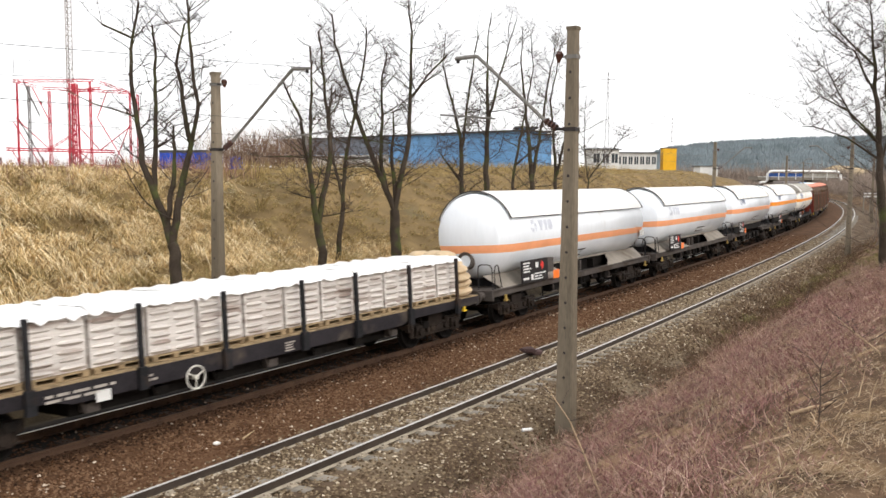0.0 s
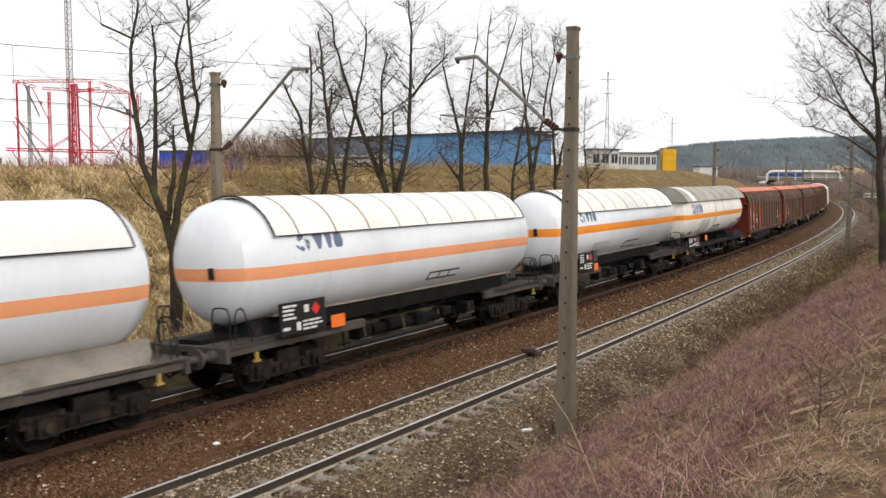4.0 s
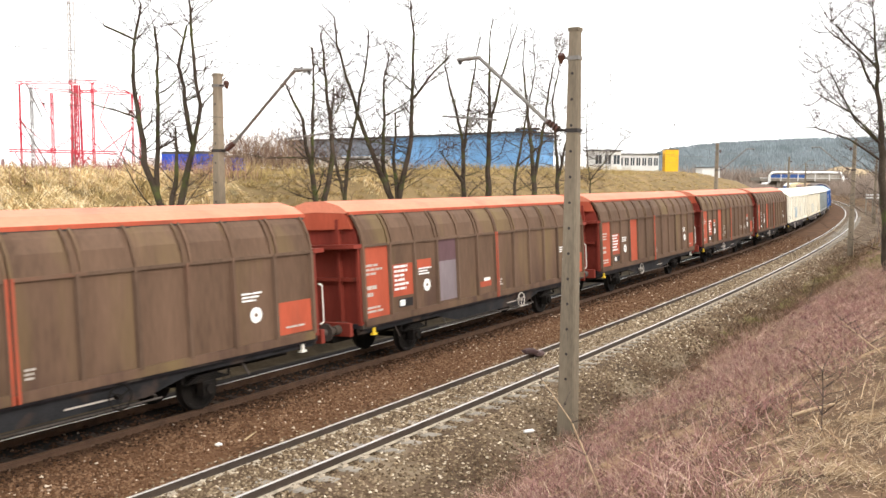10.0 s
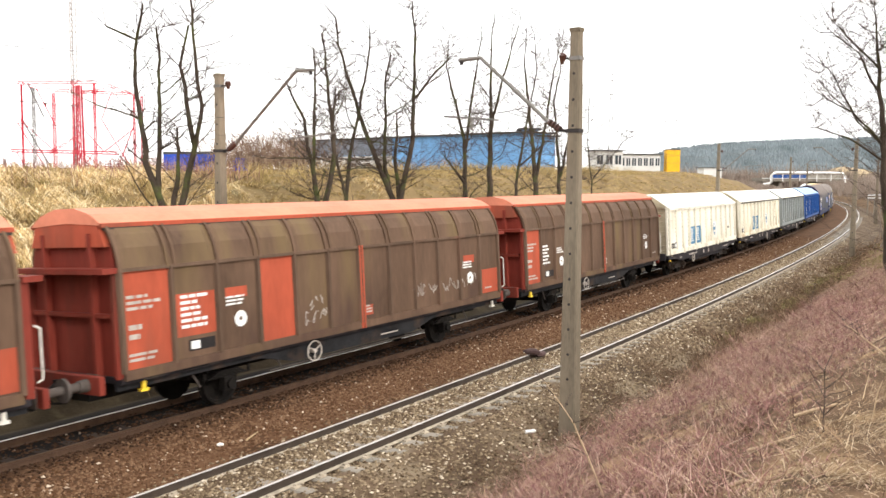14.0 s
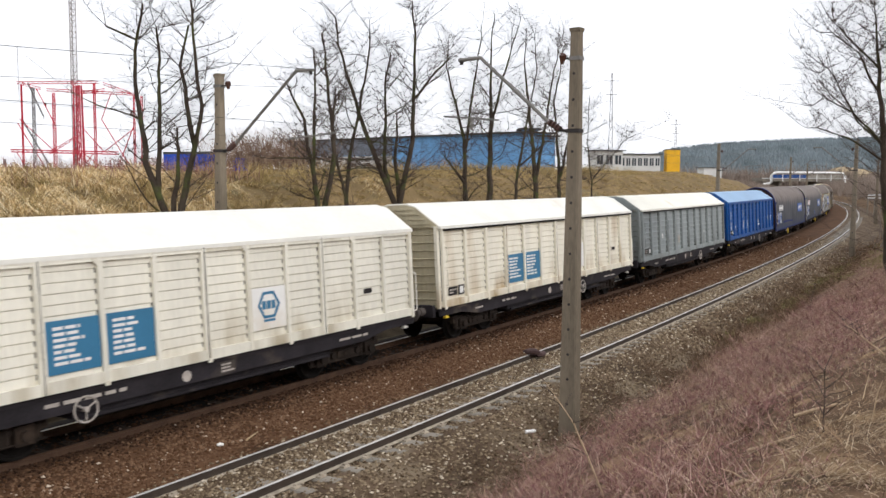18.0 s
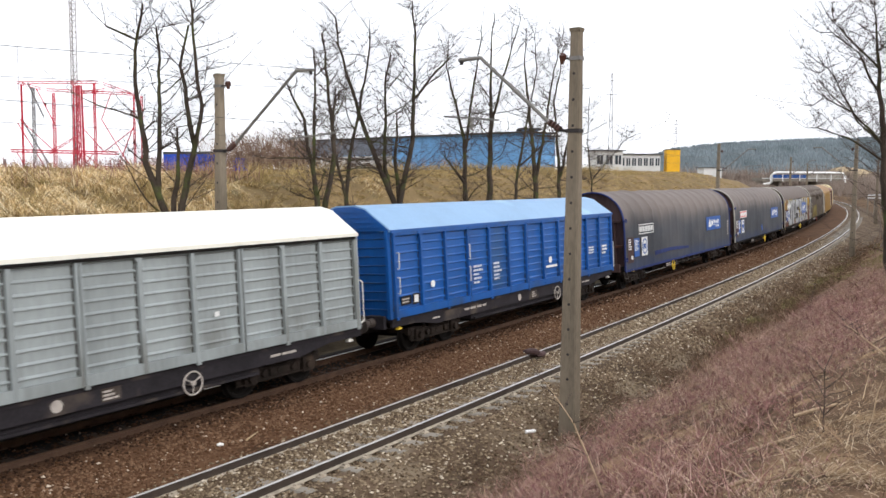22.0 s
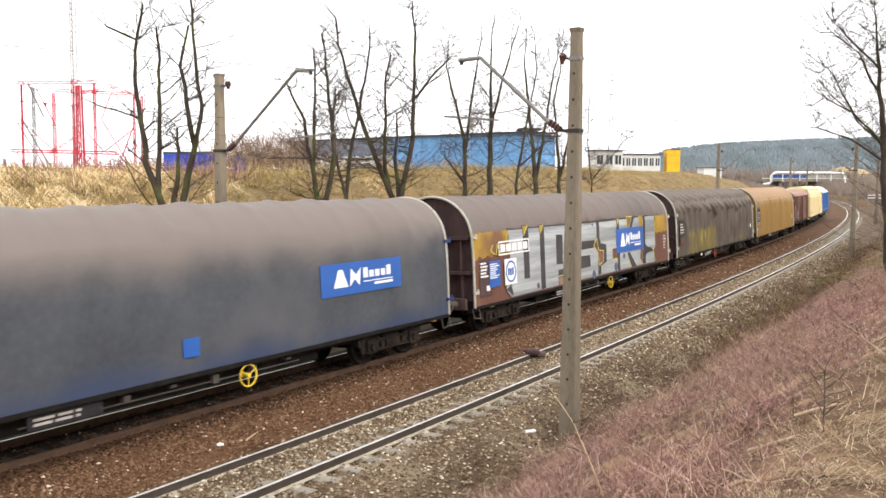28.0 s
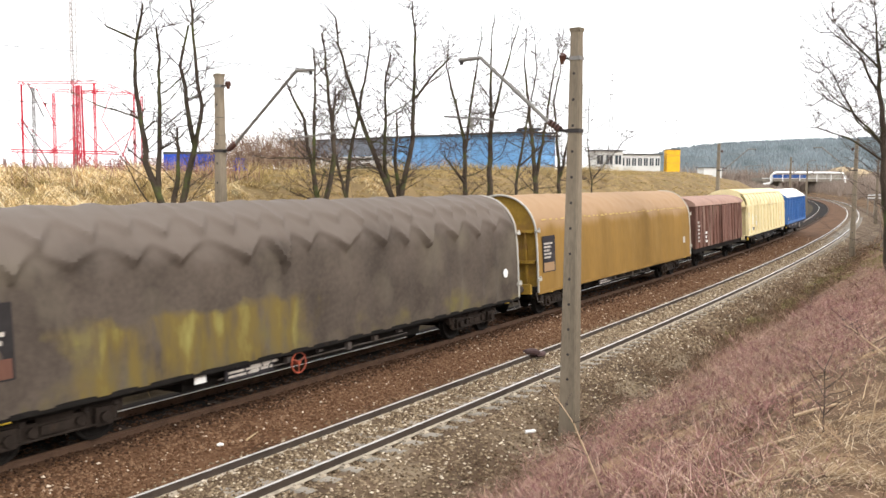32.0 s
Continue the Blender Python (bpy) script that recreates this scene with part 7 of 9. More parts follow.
def tree(x, y, girth, label, stems):
    """A bare tree: limbs by their lean and height, then boughs, branches and twigs grown from them."""
    r = random.Random(int(x * 100 + y * 7))
    s, o = line_place(x, y)
    low = ground_z(s, o) - 0.15
    t = root("bare_tree", label, "tree", "bare trees along the line", Matrix.Translation((x, y, 0)))
    V, F, TV, TF, grown = [], [], [], [], []
    for k, st in enumerate(stems):
        pts = [Vector((a, 0, z)) for a, z in st]
        bole = k == 0 and len(st) == 3 and len(stems) > 2 and (stems[1][0] == st[-1])
        if k == 0:
            pts[0].z = low
        start = girth
        depth0 = 0.0
        if k and grown:
            near, gr = min(grown, key=lambda g: (g[0].x - pts[0].x) ** 2 + (g[0].z - pts[0].z) ** 2)
            pts[0] = Vector((near.x, 0, near.z))
            depth0, start = near.y, min(gr * 0.82, 0.125 if o < 0 else 0.045)
        dep = 0.0 if bole else r.uniform(-1.0, 1.0)
        fine = []
        for a, b in zip(pts, pts[1:]):
            m = max(2, int((b - a).length / 0.3))
            fine += [a.lerp(b, i / m) for i in range(m)]
        fine.append(pts[-1])
        n = len(fine)
        end = girth * 0.8 if bole else 0.03 if 0 < y < 36 and o < 0 else 0.015
        rad = []
        for i, p in enumerate(fine):
            q = i / (n - 1)
            p.y += depth0 + dep * q + (0.07 * noise.noise((p.z * 0.9, k, x)) if i else 0)
            p.x += (0.07 * noise.noise((p.z * 1.3, k + 9, y)) + 0.03 * noise.noise((p.z * 4, k + 5, y))) if i else 0
            rad.append(start + (end - start) * q ** 0.95)
        if k == 0:
            rad[0] *= 1.35
        tube(V, F, fine, rad, 7)
        grown += list(zip(fine, rad))
        if bole:
            continue
        for i in range(1, n):
            q = i / (n - 1)
            if fine[i].z < 4.2 and o < 0 and r.random() < 0.5:
                continue
            if o < 0 and 3.4 < fine[i].z < 8.5 and r.random() < (0.22 if y < 33 else 0.3):      # arching boughs
                a = r.uniform(0, 2 * math.pi)
                bp = wander(r, fine[i], Vector((math.cos(a), math.sin(a) * 0.7, r.uniform(-0.1, 0.5))), r.uniform(1.3, 3.0), 9, 0.14, 0.05)
                r0 = min(rad[i] * 0.5, 0.03)
                tube(V, F, bp, [r0 * (1 - 0.8 * j / 9) for j in range(10)], 5)
                for j in range(2, 10):
                    for _ in range(2):
                        a = r.uniform(0, 2 * math.pi)
                        tp = wander(r, bp[j], Vector((math.cos(a), math.sin(a), r.uniform(-0.1, 1.0))), r.uniform(0.3, 1.2), 4, 0.16, 0.04)
                        tube(TV, TF, tp, [g * (1.0 if y < 33 else 1.15) for g in (0.009, 0.0075, 0.006, 0.005, 0.003)], 3)
            for _ in range(3 if o < 0 else 5):
                if r.random() > (0.2 if y < 26 else 0.33) + 0.25 * q:
                    continue
                a = r.uniform(0, 2 * math.pi)
                way = Vector((math.cos(a), math.sin(a), r.uniform(0.1, 1.2)))
                ln = r.uniform(0.6, 2.6) * (1.15 - 0.55 * q) * (1.3 if girth > 0.2 else 1.0)
                bp = wander(r, fine[i], way, ln, 5, 0.13, 0.06)
                r0 = min(rad[i] * 0.42, 0.015 if o < 0 else 0.009)
                tube(TV, TF, bp, [r0 * (1 - 0.85 * j / 5) + 0.003 for j in range(6)], 4)
                for j in (1, 2, 3, 4, 5):
                    for _ in range(3 if j > 1 else 1):
                        a = r.uniform(0, 2 * math.pi)
                        way = Vector((math.cos(a), math.sin(a), r.uniform(-0.1, 1.1)))
                        tp = wander(r, bp[j], way, r.uniform(0.3, 1.0), 3, 0.16, 0.03)
                        tube(TV, TF, tp, [0.0058, 0.005, 0.004, 0.003], 3)
    mesh_of("trunk", V, F, BARK, t)
    tagged(mesh_of("twig_mass", TV, TF, TWIG, t), kind="stuff")
    return t


tree(-7.52, 24.3, 0.2, "forked bare tree with mossy limbs on the far bank",
     (((-0, 0.8), (-0, 2.6), (-0.1, 2.9)), ((-0.1, 2.9), (-0.9, 5.2), (-1.3, 7.7), (-1.1, 9.7)), ((-1.3, 8.6), (-1.9, 9)), ((-0.7, 4.3), (-0.6, 6.5), (-0.7, 8.5), (-0.8, 9.1)), ((0, 2.9), (0.5, 5.7), (0.2, 7.9), (0.4, 9)), ((0.5, 5.7), (0.7, 6.8), (0.6, 9), (0.5, 9.9)), ((-0.3, 3.6), (-0, 4.6), (0.1, 6.2))))
tree(-4.19, 30.34, 0.18, "bare two-limbed tree on the far bank",
     (((-0, 0.3), (0, 2.1), (-0.1, 3.1)), ((-0.1, 3.1), (-0.3, 4.5), (-0.6, 6.8), (-1.2, 8.1)), ((-0.5, 5.3), (-0.3, 7.3), (-0.3, 9.3)), ((-0.1, 3.1), (0.3, 5.7), (-0.1, 9.3), (-0.2, 10))))
tree(-4.09, 34.21, 0.11, "slender bare tree on the far bank",
     (((-0, 1.8), (0.4, 5.8), (1.1, 9.2), (1.2, 10.5)), ((0, 4), (-0.3, 6.3), (-0.1, 8.3))))
tree(-1.74, 34.16, 0.24, "broad many-stemmed bare tree on the far bank",
     (((0, -0), (-0, 2), (-0.1, 3.5)), ((-0.1, 3.5), (-1.4, 6.7), (-2.4, 10), (-2.5, 11.1)), ((-0.4, 4), (-0.6, 5.2), (-0.6, 8.5), (-0.4, 9.8)), ((-0.1, 3.5), (0.5, 6.3), (0.6, 9.8), (0.5, 11.6)), ((0.7, 7.9), (1.4, 9), (2, 9.6)), ((0.2, 3.7), (-0.2, 5.6), (-0.1, 7.4))))
tree(1.11, 38.67, 0.17, "bare tree with thin upright stems on the bank",
     (((0, 0.9), (-0.2, 6.5), (-1, 9.8), (-0.9, 11.2)), ((-0.1, 5.8), (0.1, 8.3), (0.4, 10.3), (0.5, 11.5)), ((-0.1, 4.5), (-1.2, 6))))
tree(2.17, 40.37, 0.21, "straight-stemmed bare tree on the bank",
     (((0, 0.9), (0, 6.9), (-0, 11.6), (0.1, 12.3)), ((0, 6.9), (0.4, 9), (0.9, 10.8), (1.3, 12.1))))
tree(3.68, 43.74, 0.12, "thin leaning bare tree on the bank",
     (((0, 1), (-0, 4.5), (1, 10.4), (0.8, 12.1)), ((0.1, 5.3), (1.5, 6.8))))
tree(5.01, 45.91, 0.2, "bare tree with two tall stems on the bank",
     (((0.1, 0.8), (-0.1, 5.3), (-0.7, 11), (-0.6, 12.8)), ((-0, 4.8), (0.5, 7.8), (0.9, 10.7), (1.4, 12.5))))
tree(6.57, 48.46, 0.16, "close pair of thin bare stems on the bank",
     (((0.1, 0.9), (0, 5.4), (-0.3, 9.2), (0.2, 12.3)), ((0, 4.8), (0.5, 7), (0.8, 10.1), (0.6, 12))))
tree(9.0, 53.45, 0.08, "low bare tree reaching over the bank",
     (((0.1, 0.9), (0.2, 4.8), (2, 7.2), (2.7, 7.6)), ((0.1, 4.4), (-0.2, 7.2), (-0.1, 10))))
tree(16.65, 31.82, 0.21, "tall bare tree with wide twiggy limbs on the near bank",
     (((0.1, 1.1), (-0.6, 7.4), (-1, 10.2), (-1.1, 11.4)), ((-0.4, 6.1), (-1.5, 7), (-2.8, 8.9), (-3.2, 8.7)), ((-0.5, 6.3), (-1.9, 7.3), (-3.1, 7.8), (-3.6, 7.5)), ((-0.6, 8), (-1.6, 9.5), (-2.6, 10.2), (-3.1, 10.2)), ((-0.8, 8.8), (-1.8, 9.8), (-2.6, 10.6), (-2.7, 11.2)), ((-0.3, 5.5), (-1.6, 6.4), (-2.8, 6.8), (-3.2, 6.8)), ((-0.3, 5.3), (-0, 8.4), (-0.2, 10.6))))
tree(28.86, 53.22, 0.22, "dark bare tree behind the near bank",
     (((0.1, -1.5), (-0.7, 5.6), (-1.6, 10.1), (-2.1, 13.8)), ((-0.6, 4.9), (-2.5, 7), (-3.6, 7.8)), ((-0.7, 5.6), (0, 12.5))))

# ---- buildings and the distance ----
# cladding blue, paled in its colour for the haze in front of it
SHED_BLUE = material("blue_sheet_cladding", (0.155, 0.34, 0.60), 0.6, 0, 0.12, 0.3, 3, 0.02, (0.27, 0.45, 0.67), 0.58, True)
SHED_WHITE = material("white_rendered_wall", (0.62, 0.62, 0.60), 0.8, 0, 0.1, 0.2, 3, 0.05, (0.45, 0.45, 0.43), 0.6)
SHED_GREYBLUE = material("grey_blue_cladding", (0.20, 0.225, 0.27), 0.6, 0, 0.12, 0.2, 3, 0.02)
SHED_DARK = material("dark_roof_sheet", (0.08, 0.085, 0.09), 0.7, 0, 0.2, 0.2, 3, 0.05)
GLASS_DARK = material("dark_window_glass", (0.03, 0.04, 0.05), 0.15, 0, 0.2, 0.5, 3, 0.0)
RED_STEEL = material("red_painted_lattice", (0.52, 0.02, 0.045), 0.55, 0, 0.12, 1, 8, 0.0)
GREY_STEEL = material("grey_lattice", (0.20, 0.19, 0.19), 0.6, 0.3, 0.2, 1, 8, 0.0)
PALE_STEEL = material("pale_grey_lattice", (0.46, 0.43, 0.43), 0.6, 0.2, 0.2, 1, 8, 0.0)
SILO_YELLOW = material("yellow_sheet", (0.72, 0.40, 0.03), 0.6, 0, 0.1, 0.3, 3, 0.02)
BOX_BLUE = material("deep_blue_container", (0.025, 0.085, 0.52), 0.6, 0, 0.1, 0.5, 5, 0.02)
PIPE_WHITE = material("white_pipe_cladding", (0.74, 0.74, 0.72), 0.45, 0.2, 0.06, 0.5, 5, 0.02)
# wood green paled and blued so its colour carries the distance haze
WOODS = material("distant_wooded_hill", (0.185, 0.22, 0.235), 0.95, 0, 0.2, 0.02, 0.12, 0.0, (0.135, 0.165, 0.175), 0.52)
SCRUB = material("brown_leafless_scrub", (0.25, 0.20, 0.165), 0.95, 0, 0.3, 0.3, 3, 0.1)
SAND = material("bare_sandy_slope", (0.36, 0.28, 0.17), 0.95, 0, 0.2, 0.1, 2, 0.1)


def hall(name, label, p, q, depth, z0, z1, walls, windows=0, category="building", roof_over=0.5):
    """A long hall between two ground corners p and q of its facing side: walls in bays, roof, windows."""
    p, q = Vector((*p, 0)), Vector((*q, 0))
    d = (q - p)
    L = d.length
    ang = math.degrees(math.atan2(d.y, d.x))
    w = root(name, label, category, "", Matrix.Translation(p) @ pose(0, 0, 0, 0, 0, ang))
    boxpart("core", (0.1, L - 0.1, 0.15, depth, z0 - 3, z1), walls[-1][2], w)
    for a, b, mat, lo, hi in [(a, b, m, lo, hi) for a, b, m, lo, hi in walls]:
        n = max(1, int((b - a) * L / 3.0))
        for i in range(n):
            x0 = (a + (b - a) * i / n) * L
            x1 = (a + (b - a) * (i + 1) / n) * L
            boxpart("wall_panel", (x0 + 0.03, x1 - 0.03, 0.0, 0.15, z0 + (z1 - z0) * lo - (3 if lo == 0 else 0), z0 + (z1 - z0) * hi), mat, w)
    boxpart("roof", (-roof_over, L + roof_over, -roof_over, depth + roof_over, z1, z1 + 0.22), SHED_DARK, w, "dark flat roof edge")
    for i in range(windows):
        x = L * (i + 0.5) / windows
        wd = L / windows * 0.33
        win = boxpart("window", (x - wd, x + wd, -0.06, 0.0, z0 + (z1 - z0) * 0.3, z0 + (z1 - z0) * 0.78), GLASS_DARK, w)
        boxpart("window_bar", (x - 0.06, x + 0.06, -0.1, -0.06, z0 + (z1 - z0) * 0.3, z0 + (z1 - z0) * 0.78), SHED_WHITE, win)
    return w


def buildings():
    hall("warehouse", "long blue and white clad warehouse with a dark roof edge", (-26.0, 145.0), (10.7, 110.0), 5, 5.0, 10.7,
         [(0.0, 0.5, SHED_WHITE, 0, 0.55), (0.0, 0.5, SHED_GREYBLUE, 0.57, 1), (0.5, 0.93, SHED_BLUE, 0, 1), (0.93, 1.0, SHED_BLUE, 0, 1)])
    hall("warehouse_end", "taller blue stair block at the warehouse end", (10.2, 112.0), (12.2, 112.0), 3, 5.0, 11.2, [(0, 1, SHED_BLUE, 0, 1)])
    hall("warehouse_end", "low blue annex beside the warehouse", (12.4, 112.0), (14.6, 112.5), 3, 5.0, 10.3, [(0, 1, SHED_BLUE, 0, 1)])
    hall("workshop", "white low workshop with a row of dark windows", (42.0, 205.0), (51.5, 204.0), 4, 7.0, 10.8, [(0, 1, SHED_WHITE, 0, 1)], 7)
    hall("workshop", "pale flat-roofed shed behind the workshop", (35.0, 198.0), (41.5, 199.0), 6, 7.0, 11.4, [(0, 1, SHED_WHITE, 0, 1)], 3)
    hall("silo", "bright yellow boxy silo", (53.0, 204.0), (56.2, 204.0), 3, 6.5, 11.9, [(0, 1, SILO_YELLOW, 0, 1)], 0, "silo", 0.02)
    hall("shed", "small distant house with a red roof", (88.0, 290.0), (94.0, 290.0), 8, 6.0, 9.0, [(0, 1, SHED_WHITE, 0, 1)])
    hall("container", "deep blue storage container", (-23.2, 71.0), (-18.9, 69.5), 2.5, 5.2, 6.65, [(0, 1, BOX_BLUE, 0, 1)], 0, "container", 0.0)
    hall("container", "small blue storage container", (-17.5, 71.0), (-16.6, 71.0), 2.5, 5.2, 6.4, [(0, 1, BOX_BLUE, 0, 1)], 0, "container", 0.0)
    for x, y, a in ((-21.0, 110, 0), (-17.0, 100, 8), (-12.5, 104, -6), (-15, 118, 3)):
        hall("parked_trailer", "white trailer parked behind the bank", (x, y), (x + 5.5, y + a * 0.1), 2.5, 5.2, 6.9, [(0, 1, SHED_WHITE, 0, 1)], 0, "trailer", 0.0)


buildings()


def gantry():
    """Red lattice switchyard frames on the bank, with a tall mast behind."""
    g = root("switchyard_frame", "red painted lattice frames of a switchyard", "steel frame")
    D = 80.0
    X = lambda x: (x - 784) / 1512 * D
    Z = lambda y: 4.84 + (312 - y) / 1512 * D

    def leg(x, y0, y1, mat, nm, dy=0.0, wd=0.16):
        bm = bmesh.new()
        for a in (-wd, wd):
            for b in (-wd, wd):
                rod(bm, (X(x) + a, D + dy + b, Z(y0)), (X(x) + a * 0.7, D + dy + b * 0.7, Z(y1)), 0.018 + wd * 0.14, None, 4)
        n = max(3, int(abs(Z(y1) - Z(y0)) / 0.5))
        for i in range(n):
            z0, z1 = Z(y0) + (Z(y1) - Z(y0)) * i / n, Z(y0) + (Z(y1) - Z(y0)) * (i + 1) / n
            u = wd if i % 2 else -wd
            rod(bm, (X(x) + u, D + dy - wd, z0), (X(x) - u, D + dy - wd, z1), 0.011 + wd * 0.1, None, 3)
        part(nm, bm, mat, g)

    def beam(x0, y0, x1, y1, mat, nm, dy=0.0, r=0.05, dy2=None):
        bm = bmesh.new()
        a, b = Vector((X(x0), D + dy, Z(y0))), Vector((X(x1), D + (dy if dy2 is None else dy2), Z(y1)))
        up = Vector((0, 0, 0.22))
        rod(bm, a, b, r, None, 4)
        rod(bm, a + up, b + up, r, None, 4)
        n = max(3, int((b - a).length / 0.45))
        for i in range(n):
            rod(bm, a.lerp(b, i / n) + (up if i % 2 else up * 0), a.lerp(b, (i + 1) / n) + (up * 0 if i % 2 else up), 0.03, None, 3)
        part(nm, bm, mat, g)
    leg(26, 330, 150, RED_STEEL, "leg", 2, 0.07)
    leg(92, 330, 165, GREY_STEEL, "leg", -3, 0.12)
    leg(103, 330, 208, GREY_STEEL, "leg", 4, 0.08)
    leg(172, 330, 150, RED_STEEL, "leg", 0, 0.1)
    leg(228, 330, 165, RED_STEEL, "leg", 4, 0.1)
    leg(50, 330, 285, GREY_STEEL, "leg", -4, 0.1)
    leg(135, 325, 152, RED_STEEL, "leg", 1, 0.38)
    leg(134, 325, 152, RED_STEEL, "leg", 1.4, 0.2)
    beam(22, 271, 212, 274, RED_STEEL, "beam", 0, 0.08)
    beam(27, 151, 172, 149, RED_STEEL, "beam", 1, 0.05)
    beam(62, 159, 222, 166, RED_STEEL, "beam", 3, 0.05)
    beam(133, 166, 176, 160, RED_STEEL, "beam", 2, 0.05)
    beam(27, 151, 62, 159, RED_STEEL, "beam", 2, 0.04)
    beam(172, 149, 222, 166, RED_STEEL, "beam", 2, 0.04)
    for x0, y0, x1, y1 in ((62, 159, 93, 222), (27, 220, 75, 300), (30, 212, 92, 270), (194, 166, 176, 212), (176, 212, 222, 290), (232, 226, 205, 292), (233, 228, 181, 268), (140, 225, 180, 270), (143, 272, 175, 298), (160, 272, 140, 298), (24, 272, 40, 300)):
        bm = bmesh.new()
        rod(bm, (X(x0), D + 1, Z(y0)), (X(x1), D + 1, Z(y1)), 0.05, None, 5)
        part("brace", bm, RED_STEEL, g)
    leg(92, 325, 166, RED_STEEL, "leg", 1.0, 0.13)
    leg(230, 300, 166, RED_STEEL, "leg", 1.6, 0.08)
    beam(26, 215, 75, 300, GREY_STEEL, "brace", 2, 0.035)
    beam(65, 155, 92, 215, GREY_STEEL, "brace", -1, 0.035)
    beam(130, 300, 230, 300, RED_STEEL, "beam", 1, 0.09)
    beam(90, 275, 140, 245, RED_STEEL, "brace", 0, 0.04)
    beam(142, 275, 165, 300, RED_STEEL, "brace", 0, 0.04)
    bm = bmesh.new()
    for y0, y1, x1 in ((180, 197, 240), (262, 262, 330)):
        rod(bm, (X(-40), D + 3, Z(y0 - 3)), (X(x1), D + 3, Z(y1)), 0.02, None, 4)
    part("busbar", bm, GREY_STEEL, g)
    for x, y in ((110, 186), (60, 182), (215, 196), (118, 187)):
        bm = bmesh.new()
        rod(bm, (X(x), D + 3, Z(y) + 0.1), (X(x), D + 3, Z(y) - 0.35), 0.08, None, 8)
        part("insulator", bm, PORCELAIN, g)
    m = root("radio_mast", "tall grey lattice radio mast with a red foot", "mast", "", Matrix.Translation((-53.9, 126.0, 0)))
    bm, bm2 = bmesh.new(), bmesh.new()
    for i in range(52):
        z0, z1 = 4 + 0.8 * i, 4.8 + 0.8 * i
        b = bm2 if i < 5 else bm
        for a in (0, 120, 240):
            c0, s0 = 0.5 * math.cos(radians(a)), 0.5 * math.sin(radians(a))
            c1, s1 = 0.5 * math.cos(radians(a + 120)), 0.5 * math.sin(radians(a + 120))
            rod(b, (c0, s0, z0), (c0, s0, z1), 0.08, None, 4)
            rod(b, (c0, s0, z0), (c1, s1, z1), 0.05, None, 3)
            rod(b, (c0, s0, z1), (c1, s1, z1), 0.05, None, 3)
    part("lattice", bm, PALE_STEEL, m)
    tagged(part("foot", bm2, RED_STEEL, m, "red lattice foot"), kind="stuff")
    for x, y0, z1, nm in ((31.0, 160.0, 24.5, "lattice_pylon"), (66.0, 245.0, 22.0, "lattice_pylon")):
        m = root(nm, "thin grey lattice pylon in the distance", "pylon", "", Matrix.Translation((x, y0, 0)))
        bm = bmesh.new()
        n = 16
        for i in range(n):
            za, zb = 5 + (z1 - 5) * i / n, 5 + (z1 - 5) * (i + 1) / n
            ra, rb = 0.5 - 0.4 * i / n, 0.5 - 0.4 * (i + 1) / n
            for sx in (-1, 1):
                rod(bm, (sx * ra, 0, za), (sx * rb, 0, zb), 0.05, None, 4)
                rod(bm, (sx * ra, 0, za), (-sx * rb, 0, zb), 0.03, None, 3)
        for k, z in enumerate((z1 - 1.5, z1 - 4.0)):
            rod(bm, (-1.4 + 0.4 * k, 0, z), (1.4 - 0.4 * k, 0, z), 0.06, None, 4)
        part("lattice", bm, GREY_STEEL, m)


gantry()


def bridge():
    """A road bridge across the line with a white heating pipe arched along it."""
    b = root("road_bridge", "concrete road bridge with blue and white railing panels", "bridge")
    y = 286.0
    X = lambda x: (x - 784) / 1512 * y
    boxpart("deck", (X(1345), X(1568), y, y + 9, 4.6, 5.7), CONCRETE, b)
    for i in range(14):
        x0 = X(1364) + (X(1486) - X(1364)) * i / 14
        x1 = X(1364) + (X(1486) - X(1364)) * (i + 1) / 14 - 0.12
        boxpart("railing_panel", (x0, x1, y - 0.15, y - 0.05, 5.7, 6.85), SIGN_BLUE if i < 7 else SHADE_GREY, b)
    boxpart("parapet", (X(1345), X(1500), y - 0.1, y, 5.5, 5.72), SHED_WHITE, b)
    for x in (1352, 1380, 1447, 1492):
        boxpart("pier", (X(x) - 0.5, X(x) + 0.5, y + 1, y + 8, -3, 4.6), CONCRETE, b)
    p = root("heating_pipe", "white clad heating pipe arched over the bridge", "pipe")
    bm = bmesh.new()
    pts = [(X(1346), y - 1, 3.6), (X(1356), y - 1, 3.8), (X(1360), y - 1, 4.4), (X(1360), y - 1, 6.6), (X(1364), y - 1, 7.3), (X(1370), y - 1, 7.5), (X(1480), y - 1, 7.5), (X(1486), y - 1, 7.2), (X(1489), y - 1, 6.5), (X(1490), y - 1, 4.2)]
    tv, tf = [], []
    tube(tv, tf, [Vector(q) for q in pts], [0.42] * len(pts), 10)
    bm.free()
    mesh_of("pipe", tv, tf, PIPE_WHITE, p)
    for x in (1380, 1410, 1440, 1465):
        boxpart("support", (X(x) - 0.1, X(x) + 0.1, y - 1.1, y - 0.9, 4.6, 7.3), PIPE_WHITE, p)
    f = root("road_barrier", "white railing beside the road under the bridge", "railing", "", Matrix.Translation((62.0, 125.0, 0.0)))
    for i in range(2):
        boxpart("rail", (0, 2.2, 0, 0.08, 2.3 + 0.45 * i, 2.5 + 0.45 * i), PIPE_WHITE, f)
    for i in range(3):
        boxpart("post", (0.95 * i, 0.95 * i + 0.12, 0.02, 0.1, -1, 2.95), CONCRETE, f)


bridge()


